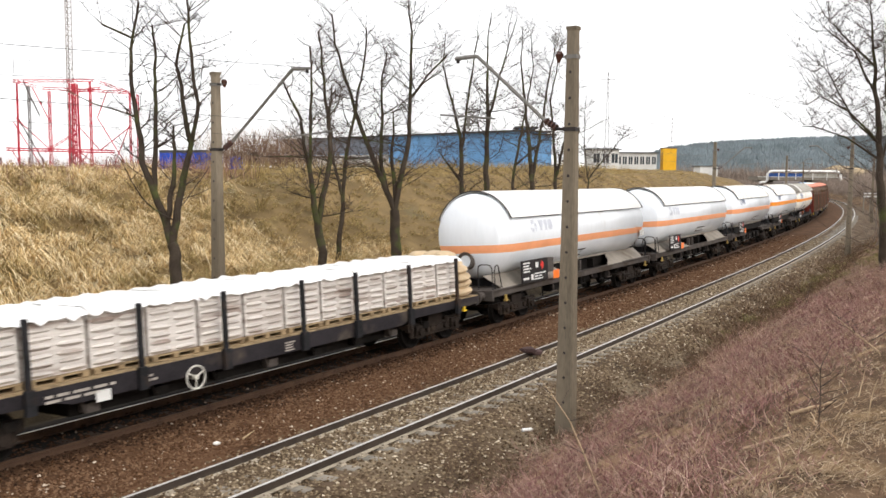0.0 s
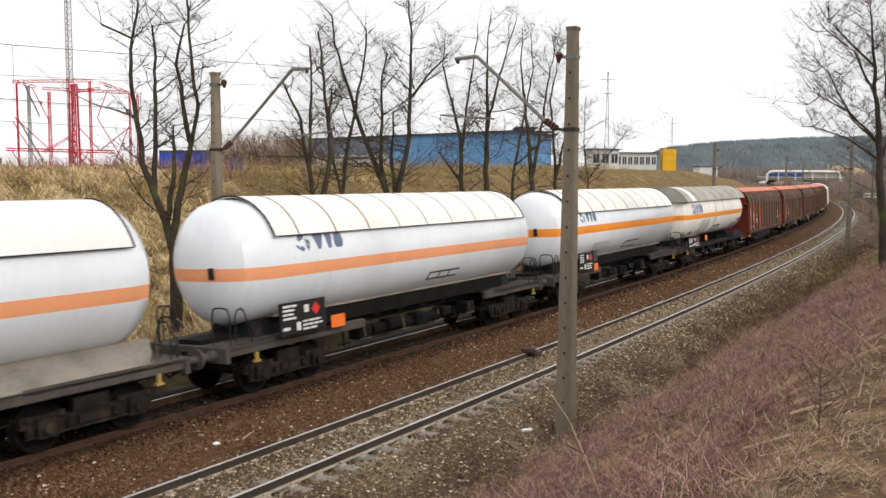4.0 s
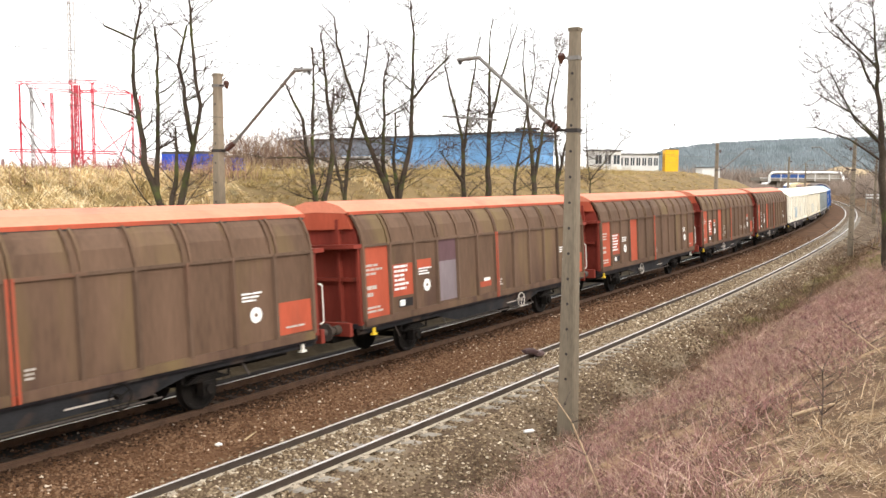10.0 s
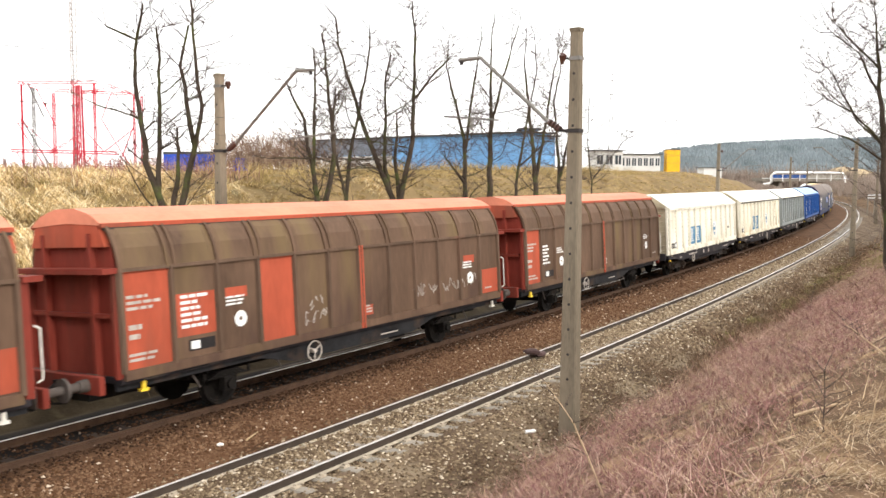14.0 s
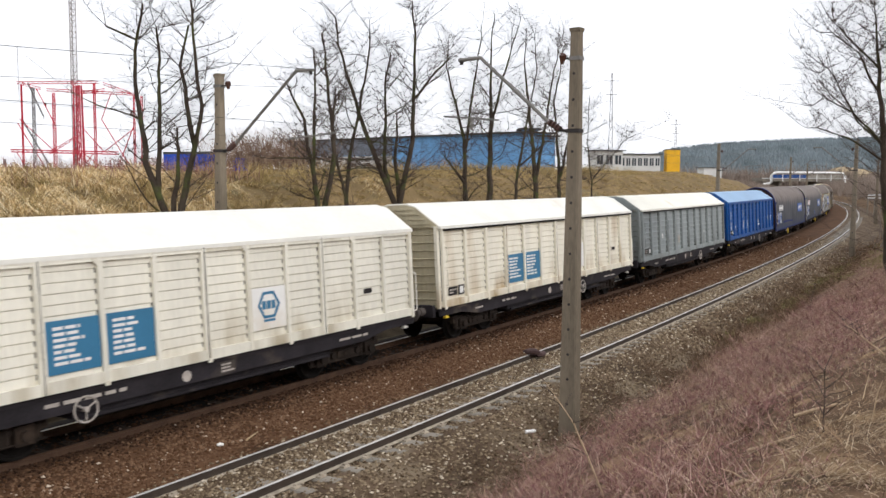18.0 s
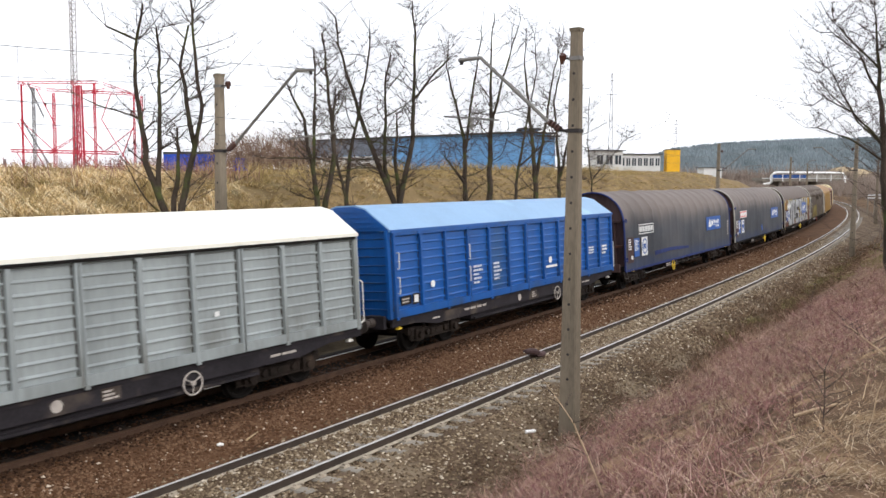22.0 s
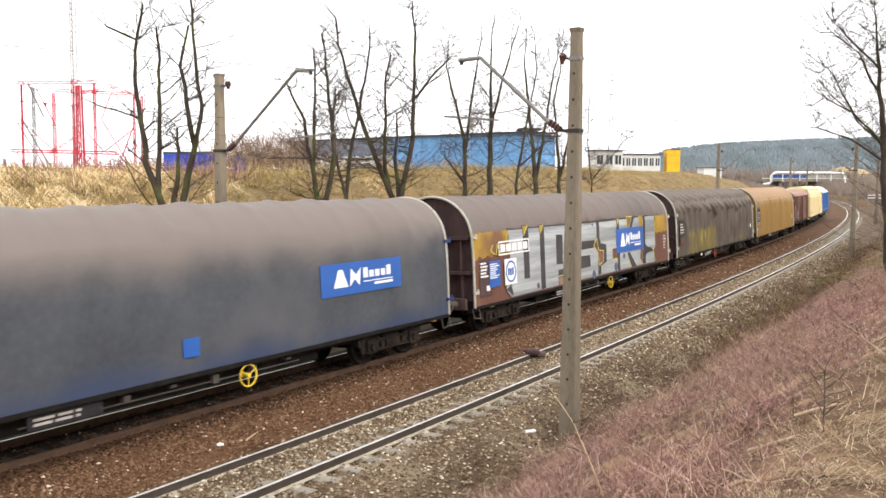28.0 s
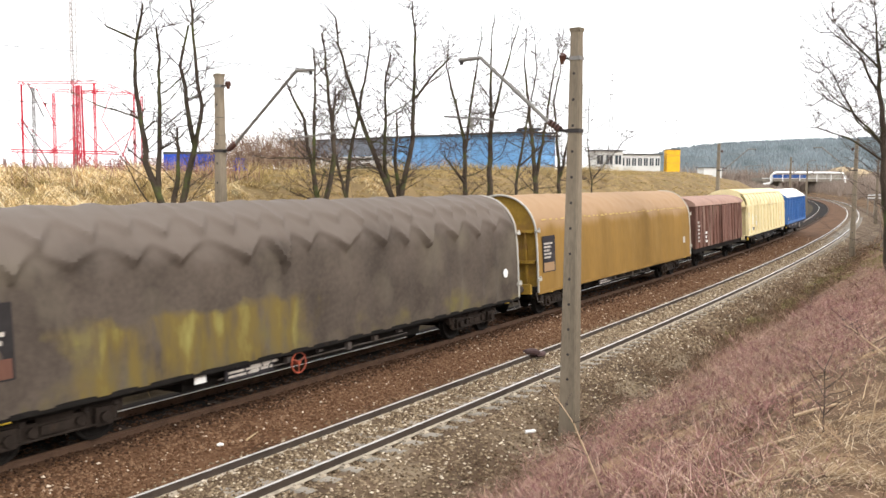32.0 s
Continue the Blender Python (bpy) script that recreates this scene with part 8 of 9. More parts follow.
def far_hills():
    """Wooded hills on the horizon and the scrub before them."""
    r = random.Random(8)
    crest = lambda x: lerp(x, ((-900, 4), (250, 6), (330, 22), (385, 50), (430, 67), (520, 78), (620, 84), (700, 88), (900, 92), (1500, 98), (2600, 50)))
    V, F = [], []
    xs = np.linspace(-900, 2600, 200)
    for x in xs:
        for dy, h in ((0, 0.0), (40, 0.45), (110, 0.8), (170, 0.95), (300, 0.9)):
            V.append((x, 1500 + dy - 0.12 * x, -4 + crest(x) * h))
    for i in range(len(xs) - 1):
        for j in range(4):
            F.append((i * 5 + j, (i + 1) * 5 + j, (i + 1) * 5 + j + 1, i * 5 + j + 1))
    for _ in range(14000):      # crowns of the wood
        x = r.uniform(300, 900) if r.random() < 0.8 else r.uniform(-900, 2600)
        u = r.random()
        y = 1500 + 180 * u - 0.12 * x
        z = -4 + crest(x) * lerp(180 * u, ((0, 0.0), (40, 0.45), (110, 0.8), (170, 0.95), (180, 0.95)))
        k, ht = r.uniform(1.8, 3.6), r.uniform(3, 8)
        b = len(V)
        for a in range(5):
            t = 2 * math.pi * a / 5 + r.random()
            V.append((x + k * math.cos(t), y + k * math.sin(t), z - 2 + ht * 0.1))
        V += [(x + r.uniform(-1, 1), y, z + ht), (x, y, z - 4)]
        for a in range(5):
            F.append((b + a, b + (a + 1) % 5, b + 5))
            F.append((b + (a + 1) % 5, b + a, b + 6))
    me = bpy.data.meshes.new("backdrop")
    me.from_pydata(V, [], F)
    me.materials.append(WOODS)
    tagged(new("backdrop", me), "hazy wooded hills on the horizon", "hills", "", "structure")
    # sandy slope right of the bridge
    V, F = [], []
    n = 24
    for i in range(n + 1):
        for j in range(7):
            u, v = i / n, j / 6
            V.append((145 + 60 * u, 330 + 40 * v, -2 + (13 * math.sin(math.pi * min(1, u * 1.05)) * v + 1.5 * noise.noise((u * 5, v * 3, 0)))))
    for i in range(n):
        for j in range(6):
            F.append((i * 7 + j, (i + 1) * 7 + j, (i + 1) * 7 + j + 1, i * 7 + j + 1))
    me = bpy.data.meshes.new("sand_bank")
    me.from_pydata(V, [], F)
    me.materials.append(SAND)
    me.shade_smooth()
    tagged(new("sand_bank", me), "bare yellow sand slope behind the bridge", "slope", "", "structure")


far_hills()


def ribbons(name, label, category, mat, places, seed):
    """One sheet of many narrow blades: rows of (root, way, length, width, bend)."""
    V, F = [], []
    r = random.Random(seed)
    for p, way, ln, wd, bend in places:
        a = r.uniform(0, math.pi)
        side = Vector((math.cos(a), math.sin(a), 0)) * wd * 0.5
        k = len(V)
        q = p + way * (ln * 0.5)
        e = p + way * ln + bend
        V += [p - side, p + side, q - side * 0.8, q + side * 0.8, e]
        F += [(k, k + 1, k + 3, k + 2), (k + 2, k + 3, k + 4)]
    me = bpy.data.meshes.new(name)
    me.from_pydata(V, [], F)
    me.materials.append(mat)
    return tagged(new(name, me), label, category, "", "stuff")


def island_material(name, cols, rough=0.95):
    """Colour picked piece by piece from a ramp."""
    m = bpy.data.materials.new(name)
    m.use_nodes = True
    n, l = m.node_tree.nodes, m.node_tree.links
    g = n.new("ShaderNodeNewGeometry")
    rp = n.new("ShaderNodeValToRGB")
    rp.color_ramp.interpolation = "CONSTANT" if len(cols) > 4 else "LINEAR"
    e = rp.color_ramp.elements
    while len(e) < len(cols):
        e.new(0.5)
    for i, (pos, c) in enumerate(cols):
        e[i].position, e[i].color = pos, (*c, 1)
    l.new(g.outputs["Random Per Island"], rp.inputs["Fac"])
    l.new(rp.outputs["Color"], n["Principled BSDF"].inputs["Base Color"])
    n["Principled BSDF"].inputs["Roughness"].default_value = rough
    n["Principled BSDF"].inputs["Specular IOR Level"].default_value = 0.12
    return m


STRAW = island_material("straw_blades", ((0.0, (0.20, 0.125, 0.05)), (0.25, (0.55, 0.38, 0.17)), (0.6, (0.80, 0.62, 0.35)), (1.0, (0.90, 0.79, 0.55))))
STRAW_DIM = island_material("dull_straw_blades", ((0.0, (0.17, 0.125, 0.055)), (0.4, (0.36, 0.26, 0.115)), (0.8, (0.50, 0.375, 0.18)), (1.0, (0.29, 0.25, 0.10))))
TRAMPLED = island_material("trampled_straw", ((0.0, (0.055, 0.035, 0.02)), (0.35, (0.20, 0.132, 0.08)), (0.75, (0.40, 0.285, 0.175)), (1.0, (0.70, 0.58, 0.42))))
OLIVE = island_material("olive_grass", ((0.0, (0.09, 0.08, 0.03)), (0.5, (0.17, 0.16, 0.06)), (1.0, (0.34, 0.28, 0.13))))
LITTER = island_material("dead_leaves", ((0.0, (0.05, 0.03, 0.018)), (0.5, (0.12, 0.072, 0.042)), (0.9, (0.22, 0.145, 0.09)), (1.0, (0.36, 0.27, 0.18))))
STEMS = island_material("red_brown_stems", ((0.0, (0.06, 0.028, 0.026)), (0.35, (0.205, 0.09, 0.083)), (0.75, (0.345, 0.19, 0.168)), (1.0, (0.60, 0.44, 0.35))))
STEMS_BROWN = island_material("grey_brown_stems", ((0.0, (0.05, 0.03, 0.022)), (0.4, (0.165, 0.10, 0.075)), (0.8, (0.28, 0.195, 0.14)), (1.0, (0.50, 0.40, 0.28))))
STEMS_PALE = island_material("pale_dead_stems", ((0.0, (0.14, 0.085, 0.05)), (0.4, (0.33, 0.215, 0.13)), (0.8, (0.48, 0.34, 0.21)), (1.0, (0.66, 0.53, 0.37))))
STONE_RUST = island_material("rust_brown_ballast", ((0.0, (0.062, 0.029, 0.013)), (0.55, (0.125, 0.068, 0.038)), (0.975, (0.19, 0.115, 0.068)), (1.0, (0.55, 0.46, 0.36))))
# oil dirt, plus the shade beside and under the train painted into the stones
STONE_OILY_SHADED = island_material("oil_dark_ballast", ((0.0, (0.018, 0.010, 0.006)), (0.6, (0.05, 0.026, 0.015)), (0.985, (0.085, 0.045, 0.026)), (1.0, (0.34, 0.28, 0.22))))
STONE_GREY = island_material("mixed_grey_ballast", ((0.0, (0.06, 0.038, 0.022)), (0.45, (0.165, 0.12, 0.077)), (0.9, (0.29, 0.225, 0.147)), (1.0, (0.62, 0.54, 0.42))))


def plants():
    r = random.Random(21)
    near, dim = [], []
    for _ in range(7400):
        s = r.uniform(-14, 18) if r.random() < 0.5 else r.triangular(16, 125, 16)
        o = r.uniform(-23.5, -8.9)
        bright = noise.noise((s * 0.15, o * 0.22, 3)) - (s - 8) * 0.045
        p = on_line(s, o, ground_z(s, o) - 0.04)
        h = heading(s)
        down = Vector((math.cos(h), -math.sin(h), 0))     # towards the track
        turn = Vector((math.sin(h), math.cos(h), 0)) * noise.noise((s * 0.3, o * 0.3, 9)) * 1.6
        big = 1.0 if s < 22 else 1.5
        tall = r.uniform(0.6, 1.5) if bright > -0.05 else r.uniform(0.3, 0.7)
        for _ in range(20 if s < 22 else 14):
            a = r.uniform(0, 2 * math.pi)
            way = Vector((math.cos(a) * 0.4, math.sin(a) * 0.4, r.uniform(0.3, 0.8))) + (down + turn) * r.uniform(0.1, 0.6)
            ln = tall * r.uniform(0.5, 1.0)
            q = p + Vector((r.uniform(-0.2, 0.2), r.uniform(-0.2, 0.2), 0)) * big
            (near if bright + r.gauss(0, 0.12) > -0.12 else dim).append((q, way, ln, r.uniform(0.012, 0.03) * big, (down + turn) * ln * r.uniform(0.0, 0.3) + Vector((0, 0, -ln * r.uniform(0.2, 0.65)))))
    for _ in range(900):      # tussocks whose long blades hang down the slope
        s, o = r.triangular(-14, 14, -5), r.uniform(-21.5, -8.8)
        p = on_line(s, o, ground_z(s, o) - 0.03)
        h = heading(s)
        down = Vector((math.cos(h), -math.sin(h), 0))
        big = r.uniform(0.8, 1.7)
        pale = r.random() < 0.85 - 0.03 * max(0, s)
        for _ in range(46):
            a = r.uniform(0, 2 * math.pi)
            way = Vector((math.cos(a) * 0.45, math.sin(a) * 0.45, r.uniform(0.5, 1.0))) + down * r.uniform(0.0, 0.7)
            ln = big * r.uniform(0.5, 1.0)
            (near if pale else dim).append((p + Vector((r.gauss(0, 0.1), r.gauss(0, 0.1), 0)), way, ln, r.uniform(0.015, 0.034), down * ln * r.uniform(0.1, 0.5) + Vector((0, 0, -ln * r.uniform(0.5, 1.0)))))
    weeds = []
    for _ in range(15000):
        s = r.uniform(-11, 10) if r.random() < 0.3 else r.triangular(6, 70, 10)
        o = r.triangular(1.5, 4.8, 3.2)
        if noise.noise((s * 0.6, o * 0.9, 11)) < (0.0 if s < 8 else -0.25):
            continue
        p = on_line(s, o, ground_z(s, o) - 0.02)
        for _ in range(4):
            weeds.append((p + Vector((r.uniform(-0.08, 0.08), r.uniform(-0.08, 0.08), 0)), Vector((r.gauss(0, 0.6), r.gauss(0, 0.6), 0.8)), r.uniform(0.08, 0.32), 0.006 if s < 14 else 0.014, Vector((0, 0, -0.02))))
    for x, y, k in ((11.64, 30.39, 0.35), (17.14, 40.95, 0.6), (13.13, 35.44, 0.5), (10.71, 22.14, 0.5), (11.3, 22.4, 0.6), (2.63, 7.22, 0.2), (1.73, 5.6, 0.16), (1.53, 6.36, 0.18), (13.4, 31.5, 0.45), (15.2, 36.0, 0.5), (8.2, 17.6, 0.3), (9.4, 19.5, 0.35)):
        s, o = line_place(x, y)
        for _ in range(160):      # dark withered clumps
            p = Vector((x + r.gauss(0, k * 0.4), y + r.gauss(0, k * 0.4), ground_z(s, o) - 0.03 + k * r.uniform(0, 0.5)))
            weeds.append((p, Vector((r.gauss(0, 0.8), r.gauss(0, 0.8), r.uniform(0.1, 1))), k * r.uniform(0.2, 0.7), 0.006 + 0.012 * k, Vector((0, 0, 0))))
    olive = []
    for _ in range(2600):
        s = r.triangular(12, 60, 20)
        o = r.uniform(2.4, 3.6) if r.random() < 0.45 else r.uniform(4.2, 6.4)
        if noise.noise((s * 0.3, o * 0.8, 51)) < 0.05 or (o > 4 and s < 26):
            continue
        p = on_line(s, o, ground_z(s, o) - 0.02)
        for _ in range(6):
            olive.append((p + Vector((r.gauss(0, 0.12), r.gauss(0, 0.12), 0)), Vector((r.gauss(0, 0.6), r.gauss(0, 0.6), 0.8)), r.uniform(0.1, 0.35), 0.016, Vector((0, 0, -0.03))))
    ribbons("verge_grass", "thin olive-green grass on the track verge", "grass", OLIVE, olive, 16)
    ribbons("verge_weeds", "low dark dead weeds between ballast and brush", "weeds", LITTER, weeds, 12)
    crest = []
    for k in range(2200):
        s, o = (r.uniform(-12, 16) if k < 1100 else r.uniform(14, 75)), r.uniform(-27, -19)
        p = on_line(s, o, ground_z(s, o))
        for _ in range(5):
            (crest if k < 1100 else dim).append((p + Vector((r.uniform(-0.3, 0.3), r.uniform(-0.3, 0.3), 0)), Vector((r.gauss(0, 0.3), r.gauss(0, 0.3), 1)), r.uniform(0.4, 1.1) * (1 if k < 1100 else 0.75), 0.014 if k < 1100 else 0.022, Vector((0, 0, 0))))
    # the dull tufts along the crest join the dull grass
    ribbons("bank_brush", "red-brown leafless shoots along the top of the bank", "brush", STEMS, crest, 7)
    ribbons("dry_grass", "long straw-yellow dead grass matted over the bank", "grass", STRAW, near, 1)
    ribbons("dull_grass", "dull olive-brown dead grass on the bank", "grass", STRAW_DIM, dim, 2)
    stems, brown, pale, dry = [], [], [], []
    for _ in range(20500):
        s = r.uniform(-12, 12) if r.random() < 0.7 else r.uniform(8, 46)
        o = r.triangular(3.6, 10.0, 7.4)
        if noise.noise((s * 0.4, o * 0.5, 7)) < -0.12 and r.random() < 0.7:
            continue
        p = on_line(s, o, ground_z(s, o) - 0.03)
        clump = noise.noise((s * 1.1, o * 1.4, 2))
        ht = r.uniform(0.14, 0.55) * (1 + 0.9 * clump) * lerp(o, ((3.6, 0.45), (4.8, 1.0), (8.6, 0.9), (9.6, 0.4)))
        tone = noise.noise((s * 0.45, o * 0.6, 17)) + lerp(o, ((3.6, -0.45), (4.8, -0.05), (6.0, 0.3), (8.6, 0.3), (9.6, -0.4))) + r.gauss(0, 0.22)
        into = stems if tone > -0.05 else brown if tone > -0.42 else pale
        lean = Vector((noise.noise((s * 0.9, o * 0.9, 31)), noise.noise((s * 0.9, o * 0.9, 37)), 0)) * 0.9
        for k in range(3):
            way = Vector((r.gauss(0, 0.55), r.gauss(0, 0.55), r.uniform(0.5, 1))) + lean
            sag = Vector((r.gauss(0, 0.3), r.gauss(0, 0.3), -r.uniform(0, 0.35))) * ht
            into.append((p, way, ht * r.uniform(0.35, 1.0), r.uniform(0.004, 0.0065), sag))
            q = p + way * ht * r.uniform(0.3, 0.65)
            into.append((q, Vector((r.gauss(0, 0.8), r.gauss(0, 0.8), r.uniform(0.1, 0.8))), ht * 0.5, 0.0045, Vector((0, 0, 0.02))))
            (into if r.random() < 0.7 else pale).append((q, Vector((r.gauss(0, 0.9), r.gauss(0, 0.9), 0.5)), ht * 0.4, 0.004, Vector((0, 0, 0.0))))
    for _ in range(24000):
        s = r.uniform(-10.5, 4) if r.random() < 0.7 else r.uniform(4, 60)
        o = r.triangular(6.5, 12.5, 10.4)
        if noise.noise((s * 0.8, o * 0.8, 4)) < -0.15 and r.random() < 0.6:
            continue
        p = on_line(s, o, ground_z(s, o) - 0.01)
        for _ in range(4):
            a = r.uniform(0, 2 * math.pi)
            ln = r.uniform(0.04, 0.16)
            dry.append((p + Vector((r.uniform(-0.1, 0.1), r.uniform(-0.1, 0.1), 0)), Vector((math.cos(a) * 0.95, math.sin(a) * 0.95, r.uniform(0.1, 0.6))), ln, r.uniform(0.0025, 0.006), Vector((0, 0, -ln * r.uniform(0.0, 0.4)))))
    for _ in range(30000):      # a denser mat on the crown of the near bank
        y = 3.2 + 9.0 * r.random() ** 1.5
        x = y * r.uniform(0.02, 0.58)
        s, o = line_place(x, y)
        if o < 9.2 + 0.9 * noise.noise((x * 0.9, y * 0.9, 41)) or noise.noise((x * 1.6, y * 1.6, 4)) < -0.3:
            continue
        p = Vector((x, y, ground_z(s, o) - 0.006))
        thick = noise.noise((x * 2.3, y * 2.3, 14)) > 0.1
        comb = 2.5 * noise.noise((x * 0.8, y * 0.8, 23))
        for _ in range(4):
            a = comb + r.gauss(0, 0.9)
            ln = r.uniform(0.03, 0.13) * (1.5 if thick else 1.0)
            dry.append((p + Vector((r.uniform(-0.06, 0.06), r.uniform(-0.06, 0.06), 0)), Vector((math.cos(a), math.sin(a), r.uniform(0.0, 0.45 if not thick else 0.8))), ln, r.uniform(0.002, 0.0045), Vector((0, 0, -ln * r.uniform(0.0, 0.4)))))
    litter = []
    for _ in range(16000):
        s = r.uniform(-10.5, 6) if r.random() < 0.75 else r.uniform(6, 40)
        o = r.uniform(2.2, 11.5)
        p = on_line(s, o, ground_z(s, o) + 0.012)
        a = r.uniform(0, 2 * math.pi)
        litter.append((p, Vector((math.cos(a), math.sin(a), r.uniform(-0.1, 0.3))), r.uniform(0.02, 0.07), r.uniform(0.015, 0.04), Vector((0, 0, 0.0))))
    ribbons("leaf_litter", "scattered dead brown leaves on the near bank", "leaves", LITTER, litter, 8)
    ribbons("brushwood", "dense leafless red-brown brushwood on the near bank", "brush", STEMS, stems, 3)
    ribbons("brushwood", "tangled grey-brown dead brush on the near bank", "brush", STEMS_BROWN, brown, 13)
    ribbons("dead_stalks", "pale dead stalks among the red brushwood", "brush", STEMS_PALE, pale, 14)
    ribbons("trampled_grass", "short trampled straw on the near bank", "grass", TRAMPLED, dry, 4)
    wood = []
    for k in range(1500):
        u = r.random()
        x, y = (r.gauss(-15.5, 2.6), r.uniform(66, 82)) if k < 1000 else (r.uniform(-34, 2), r.uniform(78, 100))
        s, o = line_place(x, y)
        p = Vector((x, y, ground_z(s, o)))
        tall = r.uniform(1.0, 4.2) if k < 1000 else r.uniform(0.6, 1.8)
        for _ in range(7):
            q = p + Vector((r.gauss(0, 0.15), r.gauss(0, 0.15), tall * r.uniform(0, 0.7)))
            wood.append((q, Vector((r.gauss(0, 0.5), r.gauss(0, 0.5), 1)), tall * r.uniform(0.2, 0.5), r.uniform(0.02, 0.035), Vector((0, 0, 0))))
    ribbons("thicket", "grey leafless thicket on the plateau behind the bank", "brush", STEMS_BROWN, wood, 15)
    # scrub in the distance on both sides of the curve
    far = []
    for k in range(13000):
        if k % 2:
            s, o = r.uniform(45, 320), r.uniform(5, 26)
        else:
            s, o = r.uniform(205, 330), r.uniform(-34, -8)
        p = on_line(s, o, ground_z(s, o))
        for _ in range(4):
            far.append((p + Vector((r.uniform(-1, 1), r.uniform(-1, 1), 0)), Vector((r.gauss(0, 0.35), r.gauss(0, 0.35), 1)), r.uniform(0.8, 4.2) if k % 2 else r.uniform(0.9, 3.2), r.uniform(0.04, 0.1), Vector((0, 0, 0))))
    for _ in range(1500):       # bare brown wood behind the bridge
        u, y = r.random(), r.uniform(302, 345)
        p = Vector(((0.275 + 0.26 * u) * y, y, 0.0))
        tall = (11.5 + 4.0 * noise.noise((u * 9, y * 0.05, 4))) * r.uniform(0.7, 1.0)
        for _ in range(7):
            far.append((p + Vector((r.uniform(-1.4, 1.4), r.uniform(-1, 1), tall * r.uniform(0, 0.5))), Vector((r.gauss(0, 0.3), r.gauss(0, 0.3), 1)), tall * r.uniform(0.3, 0.6), r.uniform(0.12, 0.25), Vector((0, 0, 0))))
    ribbons("far_scrub", "brown leafless scrub along the distant curve", "scrub", SCRUB, far, 5)


plants()


def ballast(name, label, mat, count, seed, area):
    """Loose stones, each a small uneven lump."""
    r = random.Random(seed)
    V, F = [], []
    for _ in range(count):
        s, o = area(r)
        k = r.uniform(0.018, 0.042) * (1.0 if s < 12 else 1.5)
        p = on_line(s, o, ground_z(s, o) + k * 0.25 + (0.005 if -1.0 < o < 1.0 else 0))
        b = len(V)
        for d in ((1, 0, 0), (-1, 0, 0), (0, 1, 0), (0, -1, 0), (0, 0, 0.8), (0, 0, -0.8)):
            V.append((p.x + k * (d[0] * r.uniform(0.7, 1.3) + r.uniform(-0.3, 0.3)), p.y + k * (d[1] * r.uniform(0.7, 1.3) + r.uniform(-0.3, 0.3)), p.z + k * d[2] * r.uniform(0.6, 1.1)))
        for i, j in ((0, 2), (2, 1), (1, 3), (3, 0)):
            F.append((b + i, b + j, b + 4))
            F.append((b + j, b + i, b + 5))
    me = bpy.data.meshes.new(name)
    me.from_pydata(V, [], F)
    me.materials.append(mat)
    return tagged(new(name, me), label, "ballast", "", "stuff")


def along(r):
    return r.uniform(-9, 14) if r.random() < 0.6 else r.triangular(10, 70, 14)


def shoulder(r):
    """In the near track and, nearer by, on its stony shoulder."""
    s = along(r)
    return s, r.triangular(-1.3, 1.5, 0.2) if r.random() < 0.66 + 0.16 * min(1, max(0, (s - 6) / 14)) else r.triangular(1.3, 3.5, 1.5)


ballast("rust_ballast", "rust-brown ballast stones beside the far track", STONE_RUST, 32000, 31, lambda r: (along(r), r.triangular(-3.3, -0.85, -1.9)))
ballast("grey_ballast", "mixed grey and pale ballast stones of the near track", STONE_GREY, 46000, 32, shoulder)

ballast("oily_ballast", "oil-darkened brown stones in the far track", STONE_OILY_SHADED, 17000, 33, lambda r: (along(r), r.triangular(-5.6, -2.5, -3.3)))


# ---- small things lying about ----
STALK = material("pale_dry_stalk", (0.42, 0.31, 0.2), 0.85, 0, 0.2, 4, 30, 0.1)


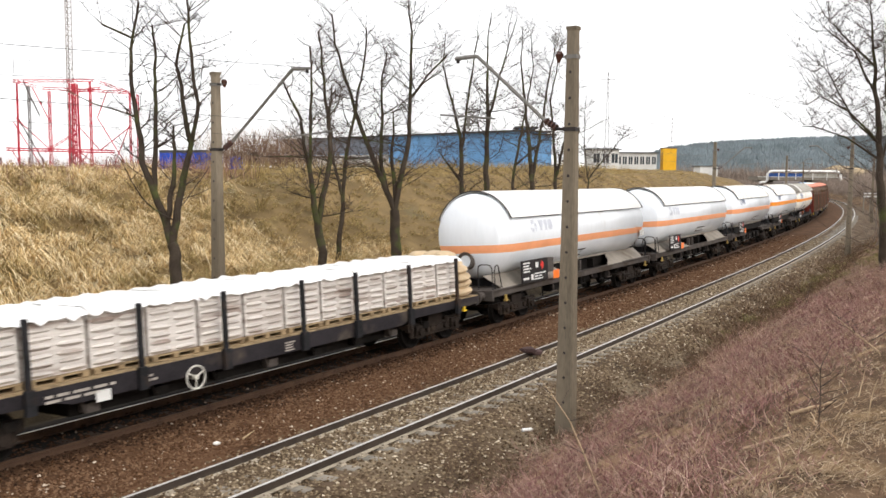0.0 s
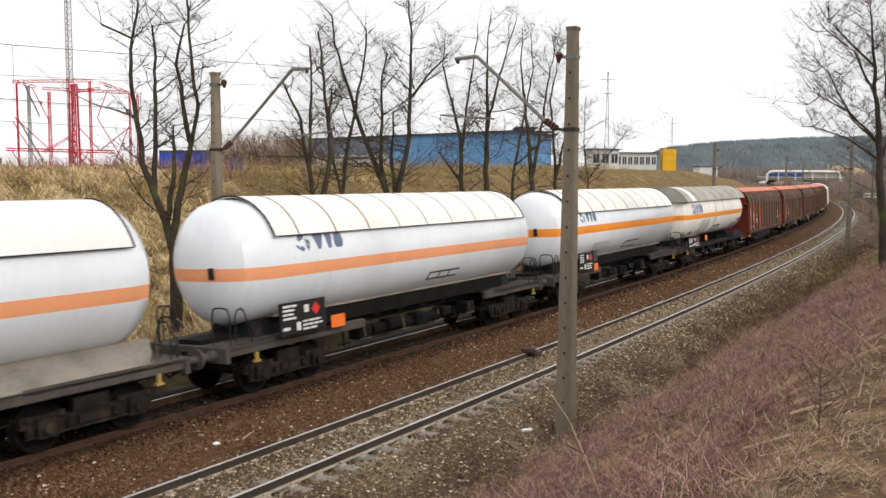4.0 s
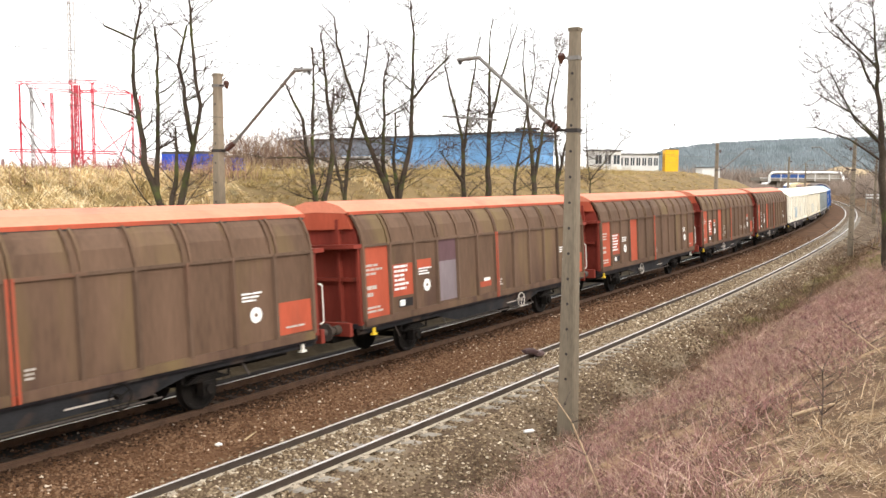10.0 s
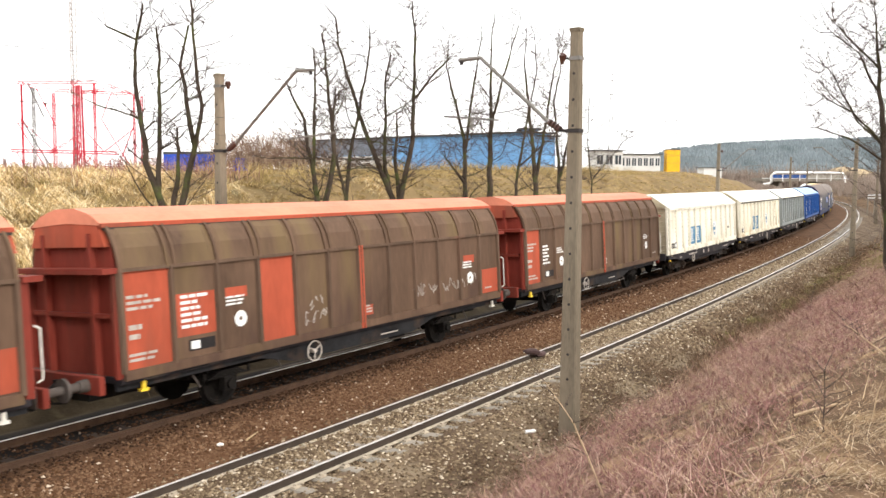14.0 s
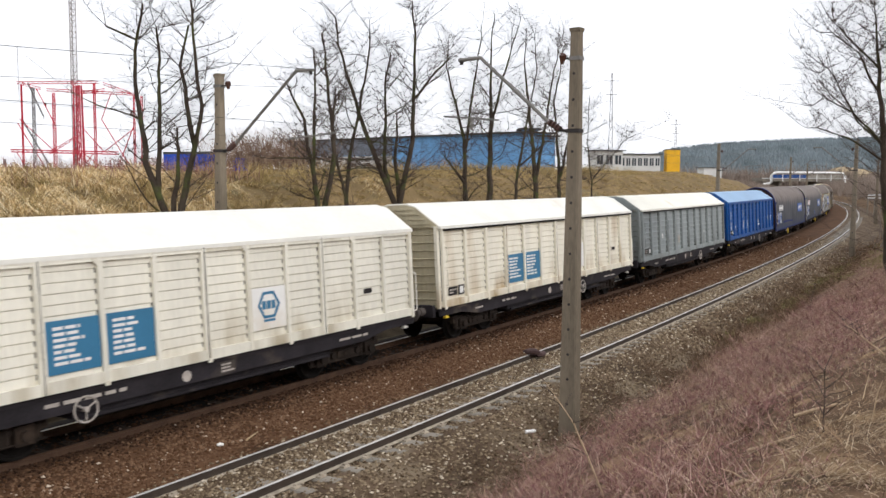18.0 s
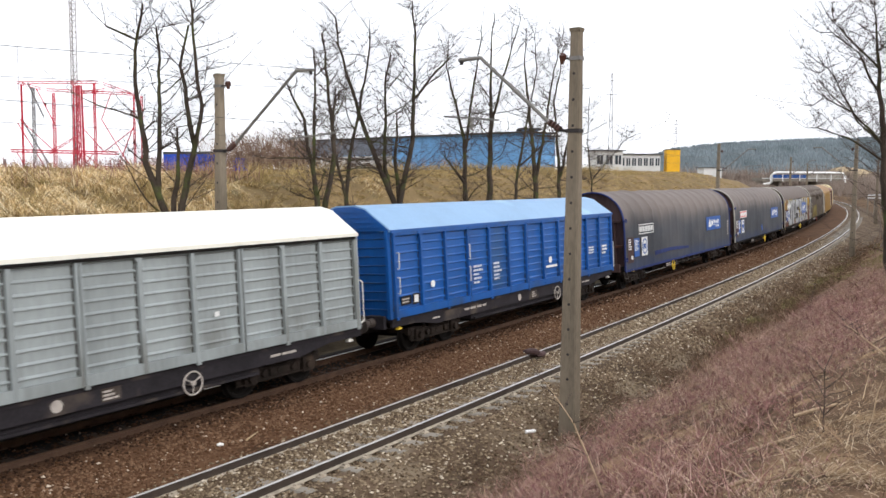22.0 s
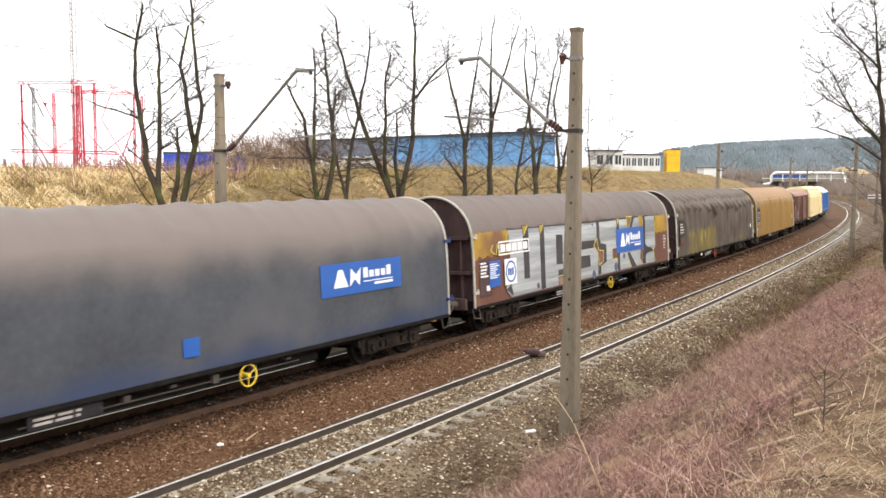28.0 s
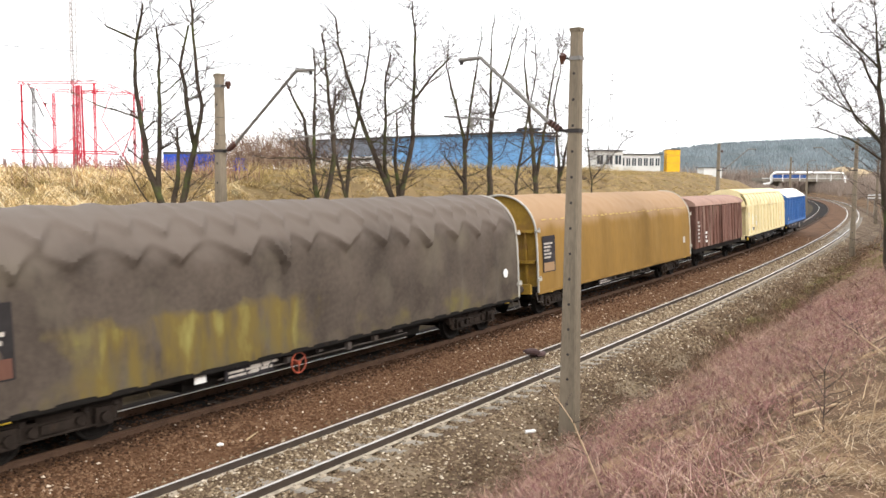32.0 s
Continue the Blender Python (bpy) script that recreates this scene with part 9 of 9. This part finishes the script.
def scraps():
    def lump(name, label, category, x, y, z, size, mat, seed, flat=0.6):
        r = random.Random(seed)
        bm = bmesh.new()
        bmesh.ops.create_icosphere(bm, subdivisions=2, radius=1.0)
        for v in bm.verts:
            v.co = Vector((v.co.x * size[0], v.co.y * size[1], v.co.z * size[2])) * (1 + 0.25 * noise.noise(v.co * 1.7 + Vector((seed, 0, 0))))
        ob = make(name, bm, mat, True)
        ob.matrix_basis = pose(x, y, z, 0, 0, r.uniform(0, 180))
        return tagged(ob, label, category)
    lump("white_stone", "pale stone lying on the rusty ballast", "stone", -4.09, 15.43, -0.09, (0.07, 0.045, 0.035), SHADE_RUST, 1)
    lump("clod", "dark clod of debris on the near rail", "debris", 2.5, 23.55, 0.03, (0.24, 0.12, 0.1), END_BROWN, 2)
    lump("clod", "dark clod of debris beside the near rail", "debris", 2.75, 23.7, -0.06, (0.22, 0.14, 0.08), END_BROWN, 3)
    stick = bmesh.new()
    rod(stick, (0, 0, 0), (0.12, 0.42, 0.03), 0.022, 0.012, 6)
    ob = make("stick", stick, PALLET)
    ob.matrix_basis = pose(-3.65, 15.62, -0.06)
    tagged(ob, "short pale stick on the rusty ballast", "stick")
    can = bmesh.new()
    rod(can, (0, 0, 0), (0.17, 0.06, 0), 0.035, None, 10)
    rod(can, (0.17, 0.06, 0), (0.22, 0.078, 0), 0.035, 0.012, 10)
    p = Vector((1.71, 17.04, ground_z(*line_place(1.71, 17.04)) + 0.04))
    ob = make("plastic_bottle", can, FILM)
    ob.matrix_basis = Matrix.Translation(p)
    tagged(ob, "crushed pale plastic bottle on the verge", "bottle")
    r = random.Random(77)
    for x0, y0, x1, y1 in ((2.43, 6.63, 3.3, 5.95), (1.82, 5.33, 2.02, 4.78), (2.9, 6.9, 3.75, 6.6)):
        a, b = (Vector((x, y, ground_z(*line_place(x, y)) + 0.035)) for x, y in ((x0, y0), (x1, y1)))
        bend = Vector((0, 0, 0.03))
        V, F = [], []
        tube(V, F, [a, a.lerp(b, 0.3) + bend, a.lerp(b, 0.65) - bend * 0.3, b], [0.016, 0.014, 0.011, 0.005], 6)
        br = root("fallen_branch", "pale fallen branch lying on the trampled straw", "branch", "fallen branches on the near bank")
        mesh_of("stem", V, F, STALK, br)
        for k in (0.35, 0.55, 0.8):
            q = wander(r, a.lerp(b, k) + bend * 0.5, (b - a).normalized() + Vector((r.gauss(0, 0.6), r.gauss(0, 0.6), 0.25)), 0.32, 4, 0.15, 0.0)
            TV, TF = [], []
            tube(TV, TF, q, [0.006, 0.005, 0.004, 0.003, 0.002], 4)
            mesh_of("twig", TV, TF, STALK, br)
    for s, o, ht, lean in ((-6.75, 7.42, 1.25, (-0.26, 0.15)), (-7.0, 9.17, 0.52, (0.03, 0.0)), (-4.4, 9.3, 0.55, (-0.9, 0.6)), (14.0, 5.4, 1.0, (0.0, 0.1)), (18.5, 4.6, 0.8, (0.1, 0.0))):
        p = on_line(s, o, ground_z(s, o) - 0.05)
        V, F = [], []
        pts = wander(r, Vector((0, 0, 0)), Vector((lean[0], lean[1], 1)), ht, 8, 0.06, 0.0)
        tube(V, F, pts, [(0.012 if o < 8 else 0.009) * (1 - 0.09 * i) for i in range(9)], 5)
        st = root("dry_stalk", "tall dry leafless stalk in the brushwood", "plant", "dry stalks on the near bank", Matrix.Translation(p))
        for i in range(3, 9):
            for _ in range(2):
                a = r.uniform(0, 6.28)
                q = wander(r, pts[i], Vector((math.cos(a), math.sin(a), 0.7)), r.uniform(0.1, 0.35), 3, 0.15, 0.02)
                TV, TF = [], []
                tube(TV, TF, q, [0.004, 0.0035, 0.003, 0.002], 3)
                mesh_of("twig", TV, TF, TWIG, st)
        mesh_of("stem", V, F, STALK if abs(lean[0]) > 0.2 else TWIG, st)


scraps()

def motions():
    """Key the train along the line, its wheels rolling."""
    glide = [float(t) for t in np.arange(0, 32.5, 1.0)]
    spin = [i / 15 for i in range(481)]
    for w, mid, wheels in TRAIN:
        walk(w, [(t, rail_pose(mid - gone(t))) for t in glide])
        for ob, x in wheels:
            walk(ob, [(t, Matrix.Translation((x, 0, 0.46)) @ Matrix.Rotation(-gone(t) / 0.46 + x, 4, "Y")) for t in spin])
    for p, mid, m in RIDERS:
        walk(p, [(t, rail_pose(mid - gone(t)) @ m) for t in glide])


motions()
